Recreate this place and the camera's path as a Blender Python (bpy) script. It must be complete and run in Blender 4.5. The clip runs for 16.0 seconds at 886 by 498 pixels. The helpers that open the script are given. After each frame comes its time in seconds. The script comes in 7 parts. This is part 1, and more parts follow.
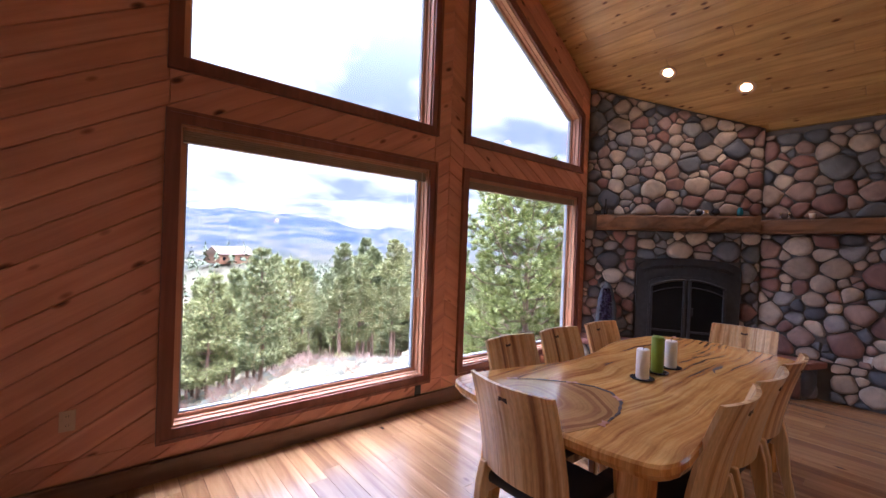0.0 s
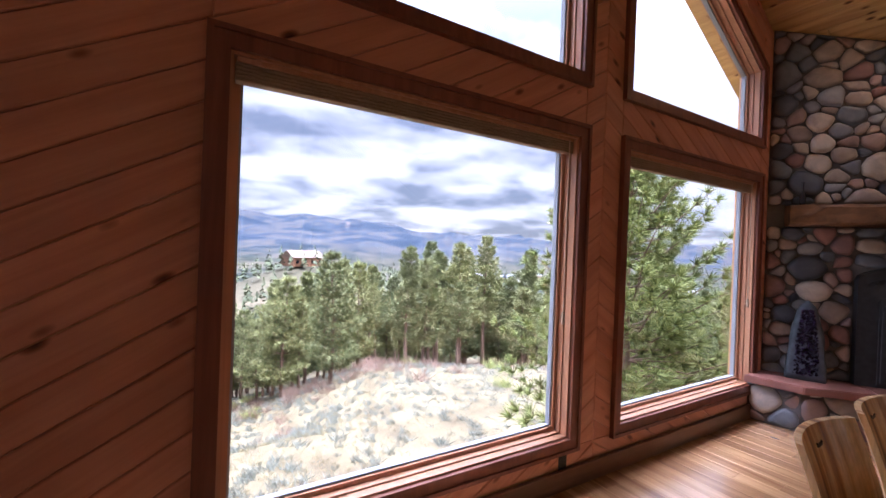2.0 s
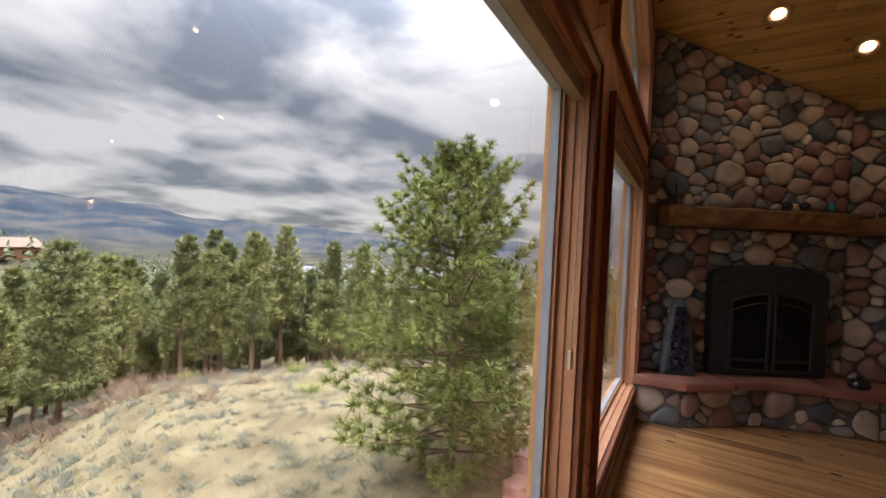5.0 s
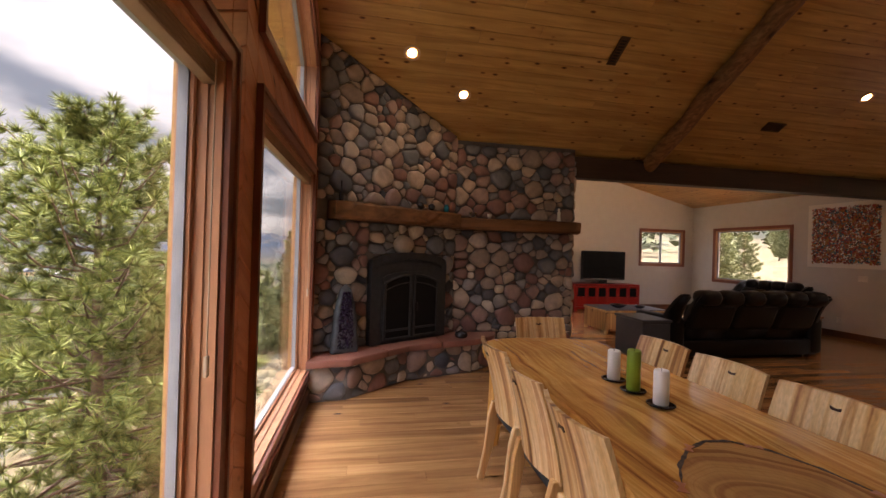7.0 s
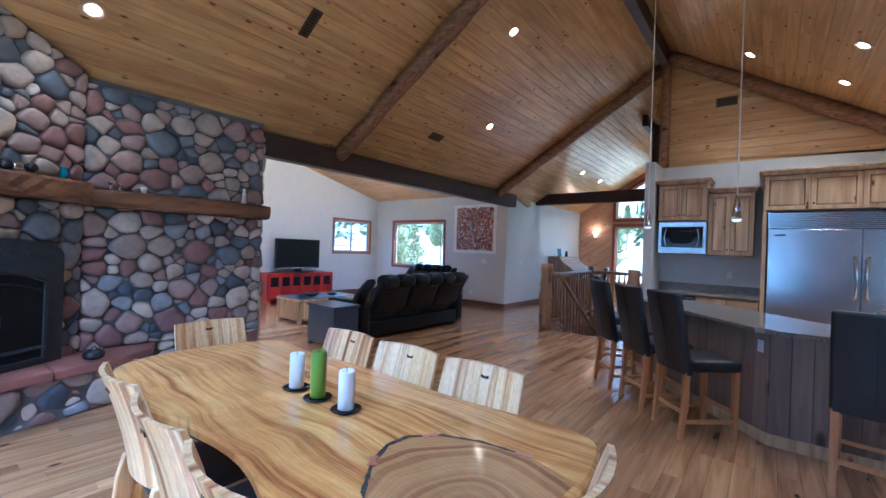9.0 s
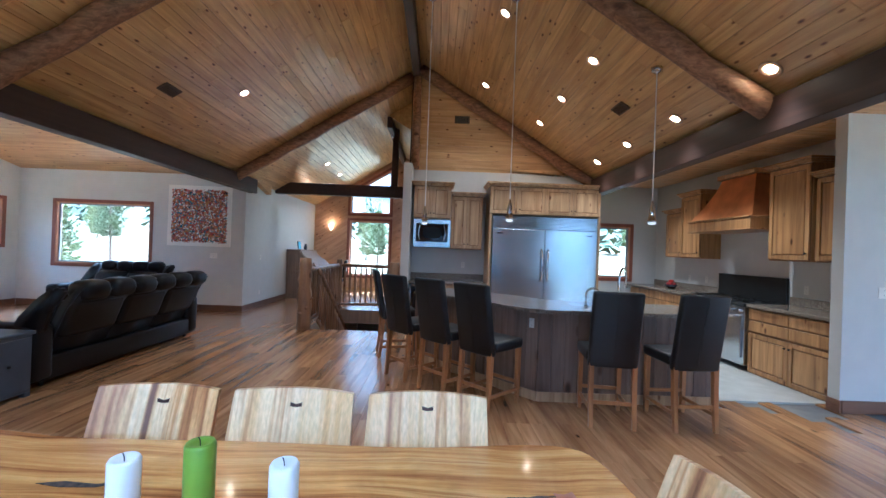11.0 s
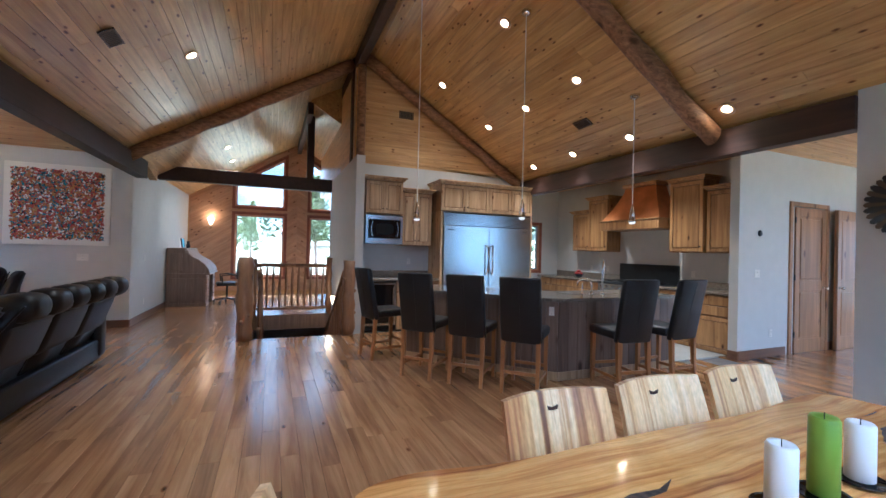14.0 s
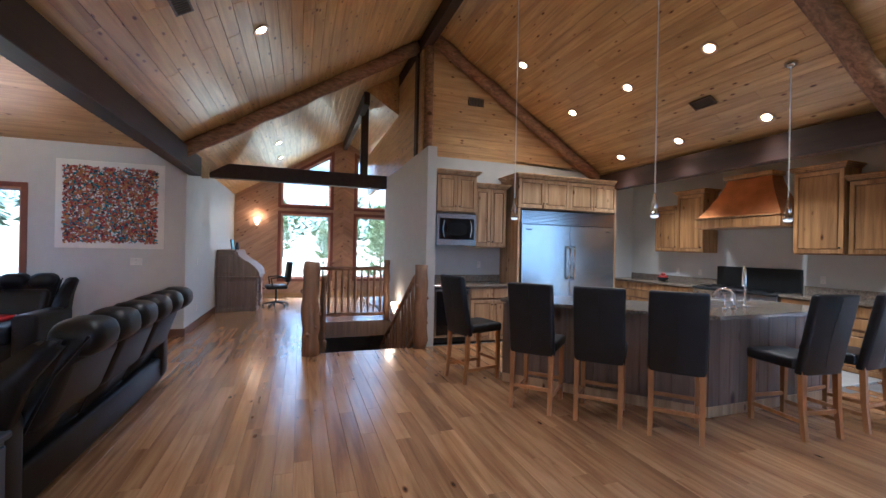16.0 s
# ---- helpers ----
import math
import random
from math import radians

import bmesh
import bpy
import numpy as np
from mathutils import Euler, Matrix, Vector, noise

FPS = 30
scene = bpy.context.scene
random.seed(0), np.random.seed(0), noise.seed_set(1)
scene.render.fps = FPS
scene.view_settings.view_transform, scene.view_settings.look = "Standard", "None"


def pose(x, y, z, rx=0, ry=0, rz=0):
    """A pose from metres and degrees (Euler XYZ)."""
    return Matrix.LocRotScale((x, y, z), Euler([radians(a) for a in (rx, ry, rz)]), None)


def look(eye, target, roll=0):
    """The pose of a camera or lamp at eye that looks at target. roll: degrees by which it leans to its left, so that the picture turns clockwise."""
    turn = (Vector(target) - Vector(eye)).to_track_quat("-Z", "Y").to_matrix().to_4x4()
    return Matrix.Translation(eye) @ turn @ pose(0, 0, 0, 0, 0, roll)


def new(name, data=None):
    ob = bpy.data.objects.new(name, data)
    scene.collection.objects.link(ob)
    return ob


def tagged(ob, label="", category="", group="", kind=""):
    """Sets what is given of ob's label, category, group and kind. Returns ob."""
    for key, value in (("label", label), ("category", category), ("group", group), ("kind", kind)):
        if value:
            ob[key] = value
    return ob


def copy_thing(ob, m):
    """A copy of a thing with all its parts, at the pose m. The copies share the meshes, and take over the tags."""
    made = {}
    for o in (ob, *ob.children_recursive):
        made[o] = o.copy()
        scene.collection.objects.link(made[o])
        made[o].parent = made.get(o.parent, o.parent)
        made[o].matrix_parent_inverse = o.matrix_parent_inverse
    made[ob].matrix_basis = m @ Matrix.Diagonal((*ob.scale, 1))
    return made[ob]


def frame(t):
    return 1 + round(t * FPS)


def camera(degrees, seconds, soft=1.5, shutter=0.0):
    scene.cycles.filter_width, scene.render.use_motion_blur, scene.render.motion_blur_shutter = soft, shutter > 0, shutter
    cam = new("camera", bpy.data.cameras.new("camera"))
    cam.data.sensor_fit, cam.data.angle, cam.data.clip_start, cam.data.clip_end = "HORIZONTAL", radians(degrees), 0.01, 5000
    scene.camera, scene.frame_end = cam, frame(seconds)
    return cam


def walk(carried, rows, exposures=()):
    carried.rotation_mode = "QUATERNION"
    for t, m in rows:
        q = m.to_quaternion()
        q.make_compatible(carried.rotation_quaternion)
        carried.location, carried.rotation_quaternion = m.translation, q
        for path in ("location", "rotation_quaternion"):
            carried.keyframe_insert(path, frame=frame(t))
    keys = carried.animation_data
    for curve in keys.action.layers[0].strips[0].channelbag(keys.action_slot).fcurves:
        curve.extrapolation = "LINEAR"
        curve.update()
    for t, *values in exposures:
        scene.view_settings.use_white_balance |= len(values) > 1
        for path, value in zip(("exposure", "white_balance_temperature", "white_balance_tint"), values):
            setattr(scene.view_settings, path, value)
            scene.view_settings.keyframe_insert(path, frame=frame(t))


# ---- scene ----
cam = camera(94.9, 16.0)
PATH = [
    (0, (-0.004, 0.019, 1.532), (1.272, 1.559, 1.516), 2.2),
    (0.5, (0.081, 0.296, 1.522), (1.156, 1.982, 1.507), 2.1),
    (1, (0.104, 0.624, 1.524), (1.083, 2.367, 1.501), 2.2),
    (1.5, (0.204, 0.945, 1.512), (1.183, 2.689, 1.503), 2.1),
    (2, (0.256, 1.271, 1.501), (1.287, 2.985, 1.493), 2.2),
    (2.5, (0.297, 1.581, 1.476), (1.392, 3.255, 1.476), 2.2),
    (3, (0.397, 1.906, 1.473), (1.569, 3.527, 1.48), 2.1),
    (3.2, (0.4, 2.05, 1.495), (1.627, 3.63, 1.48), 2.2),
    (5.3, (0.602, 2.721, 1.504), (2.411, 3.573, 1.508), 2.6),
    (5.5, (0.592, 2.729, 1.515), (2.459, 3.445, 1.521), 2.3),
    (6, (0.58, 2.619, 1.553), (2.542, 3.007, 1.549), 2.0),
    (6.5, (0.573, 2.547, 1.539), (2.572, 2.565, 1.542), 1.9),
    (7, (0.629, 2.499, 1.537), (2.597, 2.141, 1.541), 1.8),
    (7.5, (0.655, 2.385, 1.545), (2.533, 1.696, 1.541), 1.9),
    (8, (0.688, 2.282, 1.539), (2.419, 1.28, 1.533), 1.9),
    (8.5, (0.781, 2.222, 1.536), (2.309, 0.932, 1.528), 2.0),
    (9, (0.968, 2.202, 1.53), (2.224, 0.645, 1.526), 2.0),
    (9.5, (1.204, 2.184, 1.522), (2.118, 0.405, 1.518), 2.0),
    (10, (1.454, 2.124, 1.531), (2.017, 0.205, 1.53), 2.1),
    (10.2, (1.559, 2.111, 1.532), (1.988, 0.158, 1.532), 2.2),
    (12.3, (2.951, 2.037, 1.498), (2.468, 0.096, 1.506), 1.4),
    (12.5, (3.096, 2.024, 1.498), (2.575, 0.093, 1.506), 1.4),
    (13, (3.419, 2.009, 1.467), (2.813, 0.104, 1.48), 1.5),
    (13.5, (3.714, 1.875, 1.469), (3.022, -0.001, 1.482), 1.4),
    (14, (4.024, 1.705, 1.46), (3.251, -0.139, 1.474), 1.4),
    (14.5, (4.252, 1.497, 1.461), (3.412, -0.318, 1.468), 1.4),
    (15, (4.383, 1.207, 1.495), (3.521, -0.598, 1.499), 1.4),
    (15.5, (4.542, 0.941, 1.494), (3.705, -0.876, 1.494), 1.3),
    (16, (4.56, 0.631, 1.523), (3.896, -1.256, 1.522), 1.2),
]
walk(cam, [(t, look(eye, target, roll)) for t, eye, target, roll in PATH], [
    (0.0, 2.85, 5550, 27), (1.0, 2.75, 5500, 27), (2.0, 2.25, 5700, 26), (3.0, 1.8, 6100, 24), (5.5, 1.45, 7300, 14), (7.0, 2.1, 7700, 24), (8.0, 2.75, 5700, 18), (9.0, 3.55, 3950, 2), (12.5, 3.55, 4400, -1), (16.0, 3.55, 4400, 3)])

# ---- world and light ----
def make_world():
    w = bpy.data.worlds.new("overcast_sky")
    scene.world = w
    w.use_nodes = True
    nt = w.node_tree
    nt.nodes.clear()
    out = nt.nodes.new("ShaderNodeOutputWorld")
    bg = nt.nodes.new("ShaderNodeBackground")
    sky = nt.nodes.new("ShaderNodeTexSky")
    sky.sky_type, sky.sun_disc = "NISHITA", False
    sky.sun_elevation, sky.sun_rotation = radians(64), radians(150)
    bg.inputs["Strength"].default_value = 0.1
    tc = nt.nodes.new("ShaderNodeTexCoord")
    # the clouds lie on a level sheet: the view direction divided by its height
    sep0, up, flat = nt.nodes.new("ShaderNodeSeparateXYZ"), nt.nodes.new("ShaderNodeMath"), nt.nodes.new("ShaderNodeVectorMath")
    low = nt.nodes.new("ShaderNodeMath")
    low.operation, up.operation, flat.operation = "MAXIMUM", "ADD", "DIVIDE"
    low.inputs[1].default_value, up.inputs[1].default_value = 0.0, 0.15
    both = nt.nodes.new("ShaderNodeCombineXYZ")
    mp = nt.nodes.new("ShaderNodeMapping")
    mp.inputs["Scale"].default_value = (1.0, 1.0, 0.0)
    mp.inputs["Location"].default_value = (3.3, 1.2, 0.0)
    n = nt.nodes.new("ShaderNodeTexNoise")
    n.inputs["Scale"].default_value, n.inputs["Detail"].default_value = 1.3, 10
    n.inputs["Roughness"].default_value = 0.52
    n.inputs["Distortion"].default_value = 0.25
    r = nt.nodes.new("ShaderNodeValToRGB")
    r.color_ramp.elements[0].position, r.color_ramp.elements[1].position = 0.38, 0.57
    r.color_ramp.elements[0].color = (1.7, 2.0, 2.5, 1)
    r.color_ramp.elements[1].color = (6.4, 6.7, 7.2, 1)
    m = nt.nodes.new("ShaderNodeMix")
    m.data_type = "RGBA"
    m.inputs["Factor"].default_value = 0.82
    L = nt.links.new
    L(tc.outputs["Generated"], sep0.inputs[0])
    L(sep0.outputs["Z"], low.inputs[0])
    L(low.outputs[0], up.inputs[0])
    for k in range(3):
        L(up.outputs[0], both.inputs[k])
    L(tc.outputs["Generated"], flat.inputs[0])
    L(both.outputs[0], flat.inputs[1])
    L(flat.outputs[0], mp.inputs["Vector"])
    L(mp.outputs["Vector"], n.inputs["Vector"])
    L(n.outputs["Fac"], r.inputs["Fac"])
    L(sky.outputs["Color"], m.inputs["A"])
    L(r.outputs["Color"], m.inputs["B"])
    sep, sq, ma, mu = nt.nodes.new("ShaderNodeSeparateXYZ"), nt.nodes.new("ShaderNodeMath"), nt.nodes.new("ShaderNodeMath"), nt.nodes.new("ShaderNodeVectorMath")
    sq.operation, ma.operation, mu.operation = "POWER", "MULTIPLY_ADD", "SCALE"
    sq.inputs[1].default_value, ma.inputs[1].default_value, ma.inputs[2].default_value = 4.5, 19.0, 0.42
    L(tc.outputs["Generated"], sep.inputs[0])
    L(sep.outputs["Z"], sq.inputs[0])
    L(sq.outputs[0], ma.inputs[0])
    L(m.outputs["Result"], mu.inputs[0])
    L(ma.outputs[0], mu.inputs["Scale"])
    L(mu.outputs[0], bg.inputs["Color"])
    L(bg.outputs["Background"], out.inputs["Surface"])


make_world()
sun_data = bpy.data.lights.new("sun", "SUN")
sun_data.energy, sun_data.angle, sun_data.color = 0.8, radians(15), (1.0, 0.96, 0.9)
sun = new("sun", sun_data)
sun.matrix_world = look((0, 0, 0), (-0.22, 0.38, -0.9))

# ---- materials ----
def material(name):
    m = bpy.data.materials.new(name)
    m.use_nodes = True
    nt = m.node_tree
    return m, nt, nt.nodes["Principled BSDF"]


def ramp(nt, stops):
    r = nt.nodes.new("ShaderNodeValToRGB")
    e = r.color_ramp.elements
    while len(e) < len(stops):
        e.new(0.5)
    for i, (p, c) in enumerate(stops):
        e[i].position, e[i].color = p, (*c, 1)
    return r


def mixc(nt, a, b, fac, mode="MIX"):
    m = nt.nodes.new("ShaderNodeMix")
    m.data_type, m.blend_type = "RGBA", mode
    for key, v in (("Factor", fac), ("A", a), ("B", b)):
        if hasattr(v, "is_output"):
            nt.links.new(v, m.inputs[key])
        else:
            m.inputs[key].default_value = v if key == "Factor" else (*v, 1)
    return m.outputs["Result"]


def noise_tex(nt, vec, scale, detail=4, rough=0.5, distort=0.0):
    n = nt.nodes.new("ShaderNodeTexNoise")
    n.inputs["Scale"].default_value, n.inputs["Detail"].default_value = scale, detail
    n.inputs["Roughness"].default_value, n.inputs["Distortion"].default_value = rough, distort
    if vec is not None:
        nt.links.new(vec, n.inputs["Vector"])
    return n.outputs["Fac"]


def coords(nt, scale=(1, 1, 1), rot=(0, 0, 0), vary=""):
    """Object coordinates, moved along by the object's or the island's random value."""
    tc = nt.nodes.new("ShaderNodeTexCoord")
    out = tc.outputs["Object"]
    if vary:
        if vary == "object":
            rnd = nt.nodes.new("ShaderNodeObjectInfo").outputs["Random"]
        else:
            rnd = nt.nodes.new("ShaderNodeNewGeometry").outputs["Random Per Island"]
        mul = nt.nodes.new("ShaderNodeMath")
        mul.operation = "MULTIPLY"
        mul.inputs[1].default_value = 37.0
        nt.links.new(rnd, mul.inputs[0])
        add = nt.nodes.new("ShaderNodeVectorMath")
        add.operation = "ADD"
        nt.links.new(out, add.inputs[0])
        nt.links.new(mul.outputs[0], add.inputs[1])
        out = add.outputs[0]
    if any(rot):
        turn = nt.nodes.new("ShaderNodeMapping")
        turn.inputs["Rotation"].default_value = [radians(a) for a in rot]
        nt.links.new(out, turn.inputs["Vector"])
        out = turn.outputs["Vector"]
    mp = nt.nodes.new("ShaderNodeMapping")
    mp.inputs["Scale"].default_value = scale
    nt.links.new(out, mp.inputs["Vector"])
    return mp.outputs["Vector"]


def bump(nt, p, height, strength=0.3, distance=0.01):
    b = nt.nodes.new("ShaderNodeBump")
    b.inputs["Strength"].default_value, b.inputs["Distance"].default_value = strength, distance
    nt.links.new(height, b.inputs["Height"])
    nt.links.new(b.outputs["Normal"], p.inputs["Normal"])


def wood(name, dark, light, rough=0.45, along=(1, 0, 0), rot=(0, 0, 0), scale=14.0, vary="", tone=0.3, knots=0.0, knot_size=1.0, stretch=0.06, wave=0.0, coat=0.0, bumps=0.15):
    """Wood: grain drawn out along one axis, an uneven tone from piece to piece, and knots."""
    m, nt, p = material(name)
    sc = [scale * (stretch if a else 1.0) for a in along]
    v = coords(nt, sc, rot, vary)
    g = noise_tex(nt, v, 1.0, 7, 0.62, 0.6 + wave)
    col = ramp(nt, [(0.28, dark), (0.68, light)])
    nt.links.new(g, col.inputs["Fac"])
    c = col.outputs["Color"]
    if vary:
        if vary == "object":
            rnd = nt.nodes.new("ShaderNodeObjectInfo").outputs["Random"]
        else:
            rnd = nt.nodes.new("ShaderNodeNewGeometry").outputs["Random Per Island"]
        t = ramp(nt, [(0.0, (1 - tone, 1 - tone * 1.15, 1 - tone * 1.3)), (0.5, (1, 1, 1)), (1.0, (1 + tone * 0.35, 1 + tone * 0.3, 1 + tone * 0.2))])
        nt.links.new(rnd, t.inputs["Fac"])
        c = mixc(nt, c, t.outputs["Color"], 1.0, "MULTIPLY")
    big = noise_tex(nt, coords(nt, (1, 1, 1), rot, vary), 1.3, 3)
    b2 = ramp(nt, [(0.3, (0.86, 0.84, 0.82)), (0.7, (1.08, 1.08, 1.08))])
    nt.links.new(big, b2.inputs["Fac"])
    c = mixc(nt, c, b2.outputs["Color"], 1.0, "MULTIPLY")
    if knots:
        vo = nt.nodes.new("ShaderNodeTexVoronoi")
        vo.inputs["Scale"].default_value = 1.0
        ks = [knots * (0.45 if a else 1.0) for a in along]
        nt.links.new(coords(nt, ks, rot, vary), vo.inputs["Vector"])
        k = ramp(nt, [(0.05 * knot_size, (0.13, 0.08, 0.05)), (0.1 * knot_size, (0.42, 0.3, 0.22)), (0.17 * knot_size, (1, 1, 1))])
        nt.links.new(vo.outputs["Distance"], k.inputs["Fac"])
        c = mixc(nt, c, k.outputs["Color"], 1.0, "MULTIPLY")
    nt.links.new(c, p.inputs["Base Color"])
    p.inputs["Roughness"].default_value = rough
    p.inputs["Coat Weight"].default_value = coat
    p.inputs["Coat Roughness"].default_value = 0.2
    bump(nt, p, g, bumps, 0.004)
    return m


def plain(name, color, rough=0.5, metal=0.0, vary=0.12, scale=6.0, bumps=0.1, coat=0.0, fine=60.0):
    m, nt, p = material(name)
    v = coords(nt)
    n1 = noise_tex(nt, v, scale, 4)
    r = ramp(nt, [(0.3, tuple(c * (1 - vary) for c in color)), (0.7, tuple(min(1, c * (1 + vary)) for c in color))])
    nt.links.new(n1, r.inputs["Fac"])
    nt.links.new(r.outputs["Color"], p.inputs["Base Color"])
    p.inputs["Roughness"].default_value, p.inputs["Metallic"].default_value = rough, metal
    p.inputs["Coat Weight"].default_value = coat
    if bumps:
        bump(nt, p, noise_tex(nt, v, fine, 3), bumps, 0.002)
    return m


def glow(name, color, strength):
    m, nt, p = material(name)
    p.inputs["Base Color"].default_value = (*color, 1)
    p.inputs["Emission Color"].default_value = (*color, 1)
    p.inputs["Emission Strength"].default_value = strength
    return m


def glass_pane():
    m, nt, p = material("window_glass")
    nt.nodes.remove(p)
    t, g, f, mx = (nt.nodes.new(k) for k in ("ShaderNodeBsdfTransparent", "ShaderNodeBsdfGlossy", "ShaderNodeLayerWeight", "ShaderNodeMixShader"))
    g.inputs["Roughness"].default_value = 0.0
    po, sc = nt.nodes.new("ShaderNodeMath"), nt.nodes.new("ShaderNodeMath")
    po.operation, sc.operation = "POWER", "MULTIPLY_ADD"
    f.inputs["Blend"].default_value = 0.5
    po.inputs[1].default_value, sc.inputs[1].default_value, sc.inputs[2].default_value = 5.0, 0.8, 0.035
    nt.links.new(f.outputs["Facing"], po.inputs[0])
    nt.links.new(po.outputs[0], sc.inputs[0])
    nt.links.new(sc.outputs[0], mx.inputs[0])
    nt.links.new(t.outputs[0], mx.inputs[1])
    nt.links.new(g.outputs[0], mx.inputs[2])
    nt.links.new(mx.outputs[0], nt.nodes["Material Output"].inputs["Surface"])
    return m


def swirl(name, stops, scale, freq, center=None):
    """Flowing figure of a live-edge slab: grain that bends round, with fine pores over it."""
    m, nt, p = material(name)
    tc = nt.nodes.new("ShaderNodeTexCoord")
    wn = nt.nodes.new("ShaderNodeTexNoise")
    wn.inputs["Scale"].default_value, wn.inputs["Detail"].default_value = freq, 2
    nt.links.new(tc.outputs["Object"], wn.inputs["Vector"])
    off = nt.nodes.new("ShaderNodeVectorMath")
    off.operation = "MULTIPLY_ADD"
    off.inputs[1].default_value = (0.3, 0.26, 0.0) if center is None else (0.22, 0.22, 0.0)
    nt.links.new(wn.outputs["Color"], off.inputs[0])
    nt.links.new(tc.outputs["Object"], off.inputs[2])
    vec = off.outputs[0]
    if center is not None:
        sub, ln = nt.nodes.new("ShaderNodeVectorMath"), nt.nodes.new("ShaderNodeVectorMath")
        sub.operation, ln.operation = "SUBTRACT", "LENGTH"
        sub.inputs[1].default_value = center
        nt.links.new(vec, sub.inputs[0])
        nt.links.new(sub.outputs[0], ln.inputs[0])
        cb = nt.nodes.new("ShaderNodeCombineXYZ")
        nt.links.new(ln.outputs["Value"], cb.inputs["Y"])
        vec = cb.outputs[0]
    mp = nt.nodes.new("ShaderNodeMapping")
    mp.inputs["Scale"].default_value = scale
    nt.links.new(vec, mp.inputs["Vector"])
    r = ramp(nt, stops)
    nt.links.new(noise_tex(nt, mp.outputs["Vector"], 1.0, 6, 0.62), r.inputs["Fac"])
    big = ramp(nt, [(0.3, (0.8, 0.76, 0.72)), (0.65, (1.1, 1.1, 1.1))])
    nt.links.new(noise_tex(nt, tc.outputs["Object"], 2.3, 5, 0.6, 1.0), big.inputs["Fac"])
    fine = ramp(nt, [(0.3, (0.88, 0.86, 0.84)), (0.7, (1.07, 1.07, 1.07))])
    nt.links.new(noise_tex(nt, coords(nt, (9, 90, 9)), 1.0, 5, 0.6, 1.5), fine.inputs["Fac"])
    c = mixc(nt, r.outputs["Color"], big.outputs["Color"], 1.0, "MULTIPLY")
    c = mixc(nt, c, fine.outputs["Color"], 1.0, "MULTIPLY")
    nt.links.new(c, p.inputs["Base Color"])
    p.inputs["Roughness"].default_value, p.inputs["Coat Weight"].default_value, p.inputs["Coat Roughness"].default_value = 0.2, 0.5, 0.08
    return m


def stripes():
    """Straight-grained wood striped light and dark, each chair differently."""
    m, nt, p = material("striped_wood")
    v = coords(nt, (19, 2.0, 0.18), vary="object")
    r = ramp(nt, [(0.3, (0.18, 0.07, 0.025)), (0.38, (0.46, 0.21, 0.075)), (0.46, (0.72, 0.44, 0.18)), (0.58, (0.85, 0.63, 0.34)), (0.66, (0.56, 0.28, 0.1)), (0.72, (0.8, 0.54, 0.26))])
    nt.links.new(noise_tex(nt, v, 1.0, 3, 0.5, 0.05), r.inputs["Fac"])
    f = ramp(nt, [(0.3, (0.84, 0.82, 0.8)), (0.7, (1.08, 1.08, 1.08))])
    nt.links.new(noise_tex(nt, coords(nt, (110, 110, 4), vary="object"), 1.0, 3), f.inputs["Fac"])
    nt.links.new(mixc(nt, r.outputs["Color"], f.outputs["Color"], 1.0, "MULTIPLY"), p.inputs["Base Color"])
    p.inputs["Roughness"].default_value, p.inputs["Coat Weight"].default_value, p.inputs["Coat Roughness"].default_value = 0.3, 0.3, 0.15
    return m


M = {}
M["pine_y"] = wood("pine_ceiling", (0.42, 0.225, 0.07), (0.72, 0.46, 0.175), 0.3, (0, 1, 0), vary="island", knots=9.0, tone=0.14, scale=16, coat=0.25)
M["pine_x"] = wood("pine_gable", (0.42, 0.23, 0.085), (0.68, 0.43, 0.18), 0.4, (1, 0, 0), vary="island", knots=9.0, tone=0.14, scale=16)
M["pine_up_o"] = wood("pine_wall_board_up", (0.55, 0.21, 0.12), (0.74, 0.34, 0.195), 0.45, (1, 0, 0), (0, 31, 0), vary="object", knots=7.5, tone=0.12, scale=16)
M["pine_up"] = wood("pine_wall_rising", (0.4, 0.22, 0.12), (0.6, 0.37, 0.22), 0.45, (1, 0, 0), (0, 31, 0), vary="object", knots=7.5, tone=0.12, scale=16)
M["pine_down_o"] = wood("pine_wall_board_down", (0.55, 0.21, 0.12), (0.74, 0.34, 0.195), 0.45, (1, 0, 0), (0, -31, 0), vary="object", knots=7.5, tone=0.12, scale=16)
M["pine_down"] = wood("pine_wall_falling", (0.4, 0.22, 0.12), (0.6, 0.37, 0.22), 0.45, (1, 0, 0), (0, -31, 0), vary="object", knots=7.5, tone=0.12, scale=16)
M["pine_loft"] = wood("pine_loft_board", (0.42, 0.23, 0.085), (0.68, 0.43, 0.18), 0.4, (1, 0, 0), vary="object", knots=9.0, tone=0.14, scale=16)
M["floor"] = wood("hickory_floor", (0.235, 0.108, 0.042), (0.56, 0.315, 0.14), 0.2, (0, 1, 0), vary="object", tone=0.28, knots=4.0, knot_size=0.5, scale=12, coat=0.5, bumps=1.0)
M["floor_i"] = wood("hickory_floor_rest", (0.235, 0.108, 0.042), (0.56, 0.315, 0.14), 0.2, (0, 1, 0), vary="island", tone=0.28, knots=4.0, knot_size=0.5, scale=12, coat=0.5, bumps=1.0)
M["trim"] = wood("window_trim", (0.17, 0.052, 0.03), (0.27, 0.092, 0.052), 0.4, (0, 0, 1), scale=20, tone=0.1)
M["jamb"] = wood("window_jamb", (0.42, 0.19, 0.1), (0.56, 0.29, 0.16), 0.4, (0, 0, 1), scale=20)
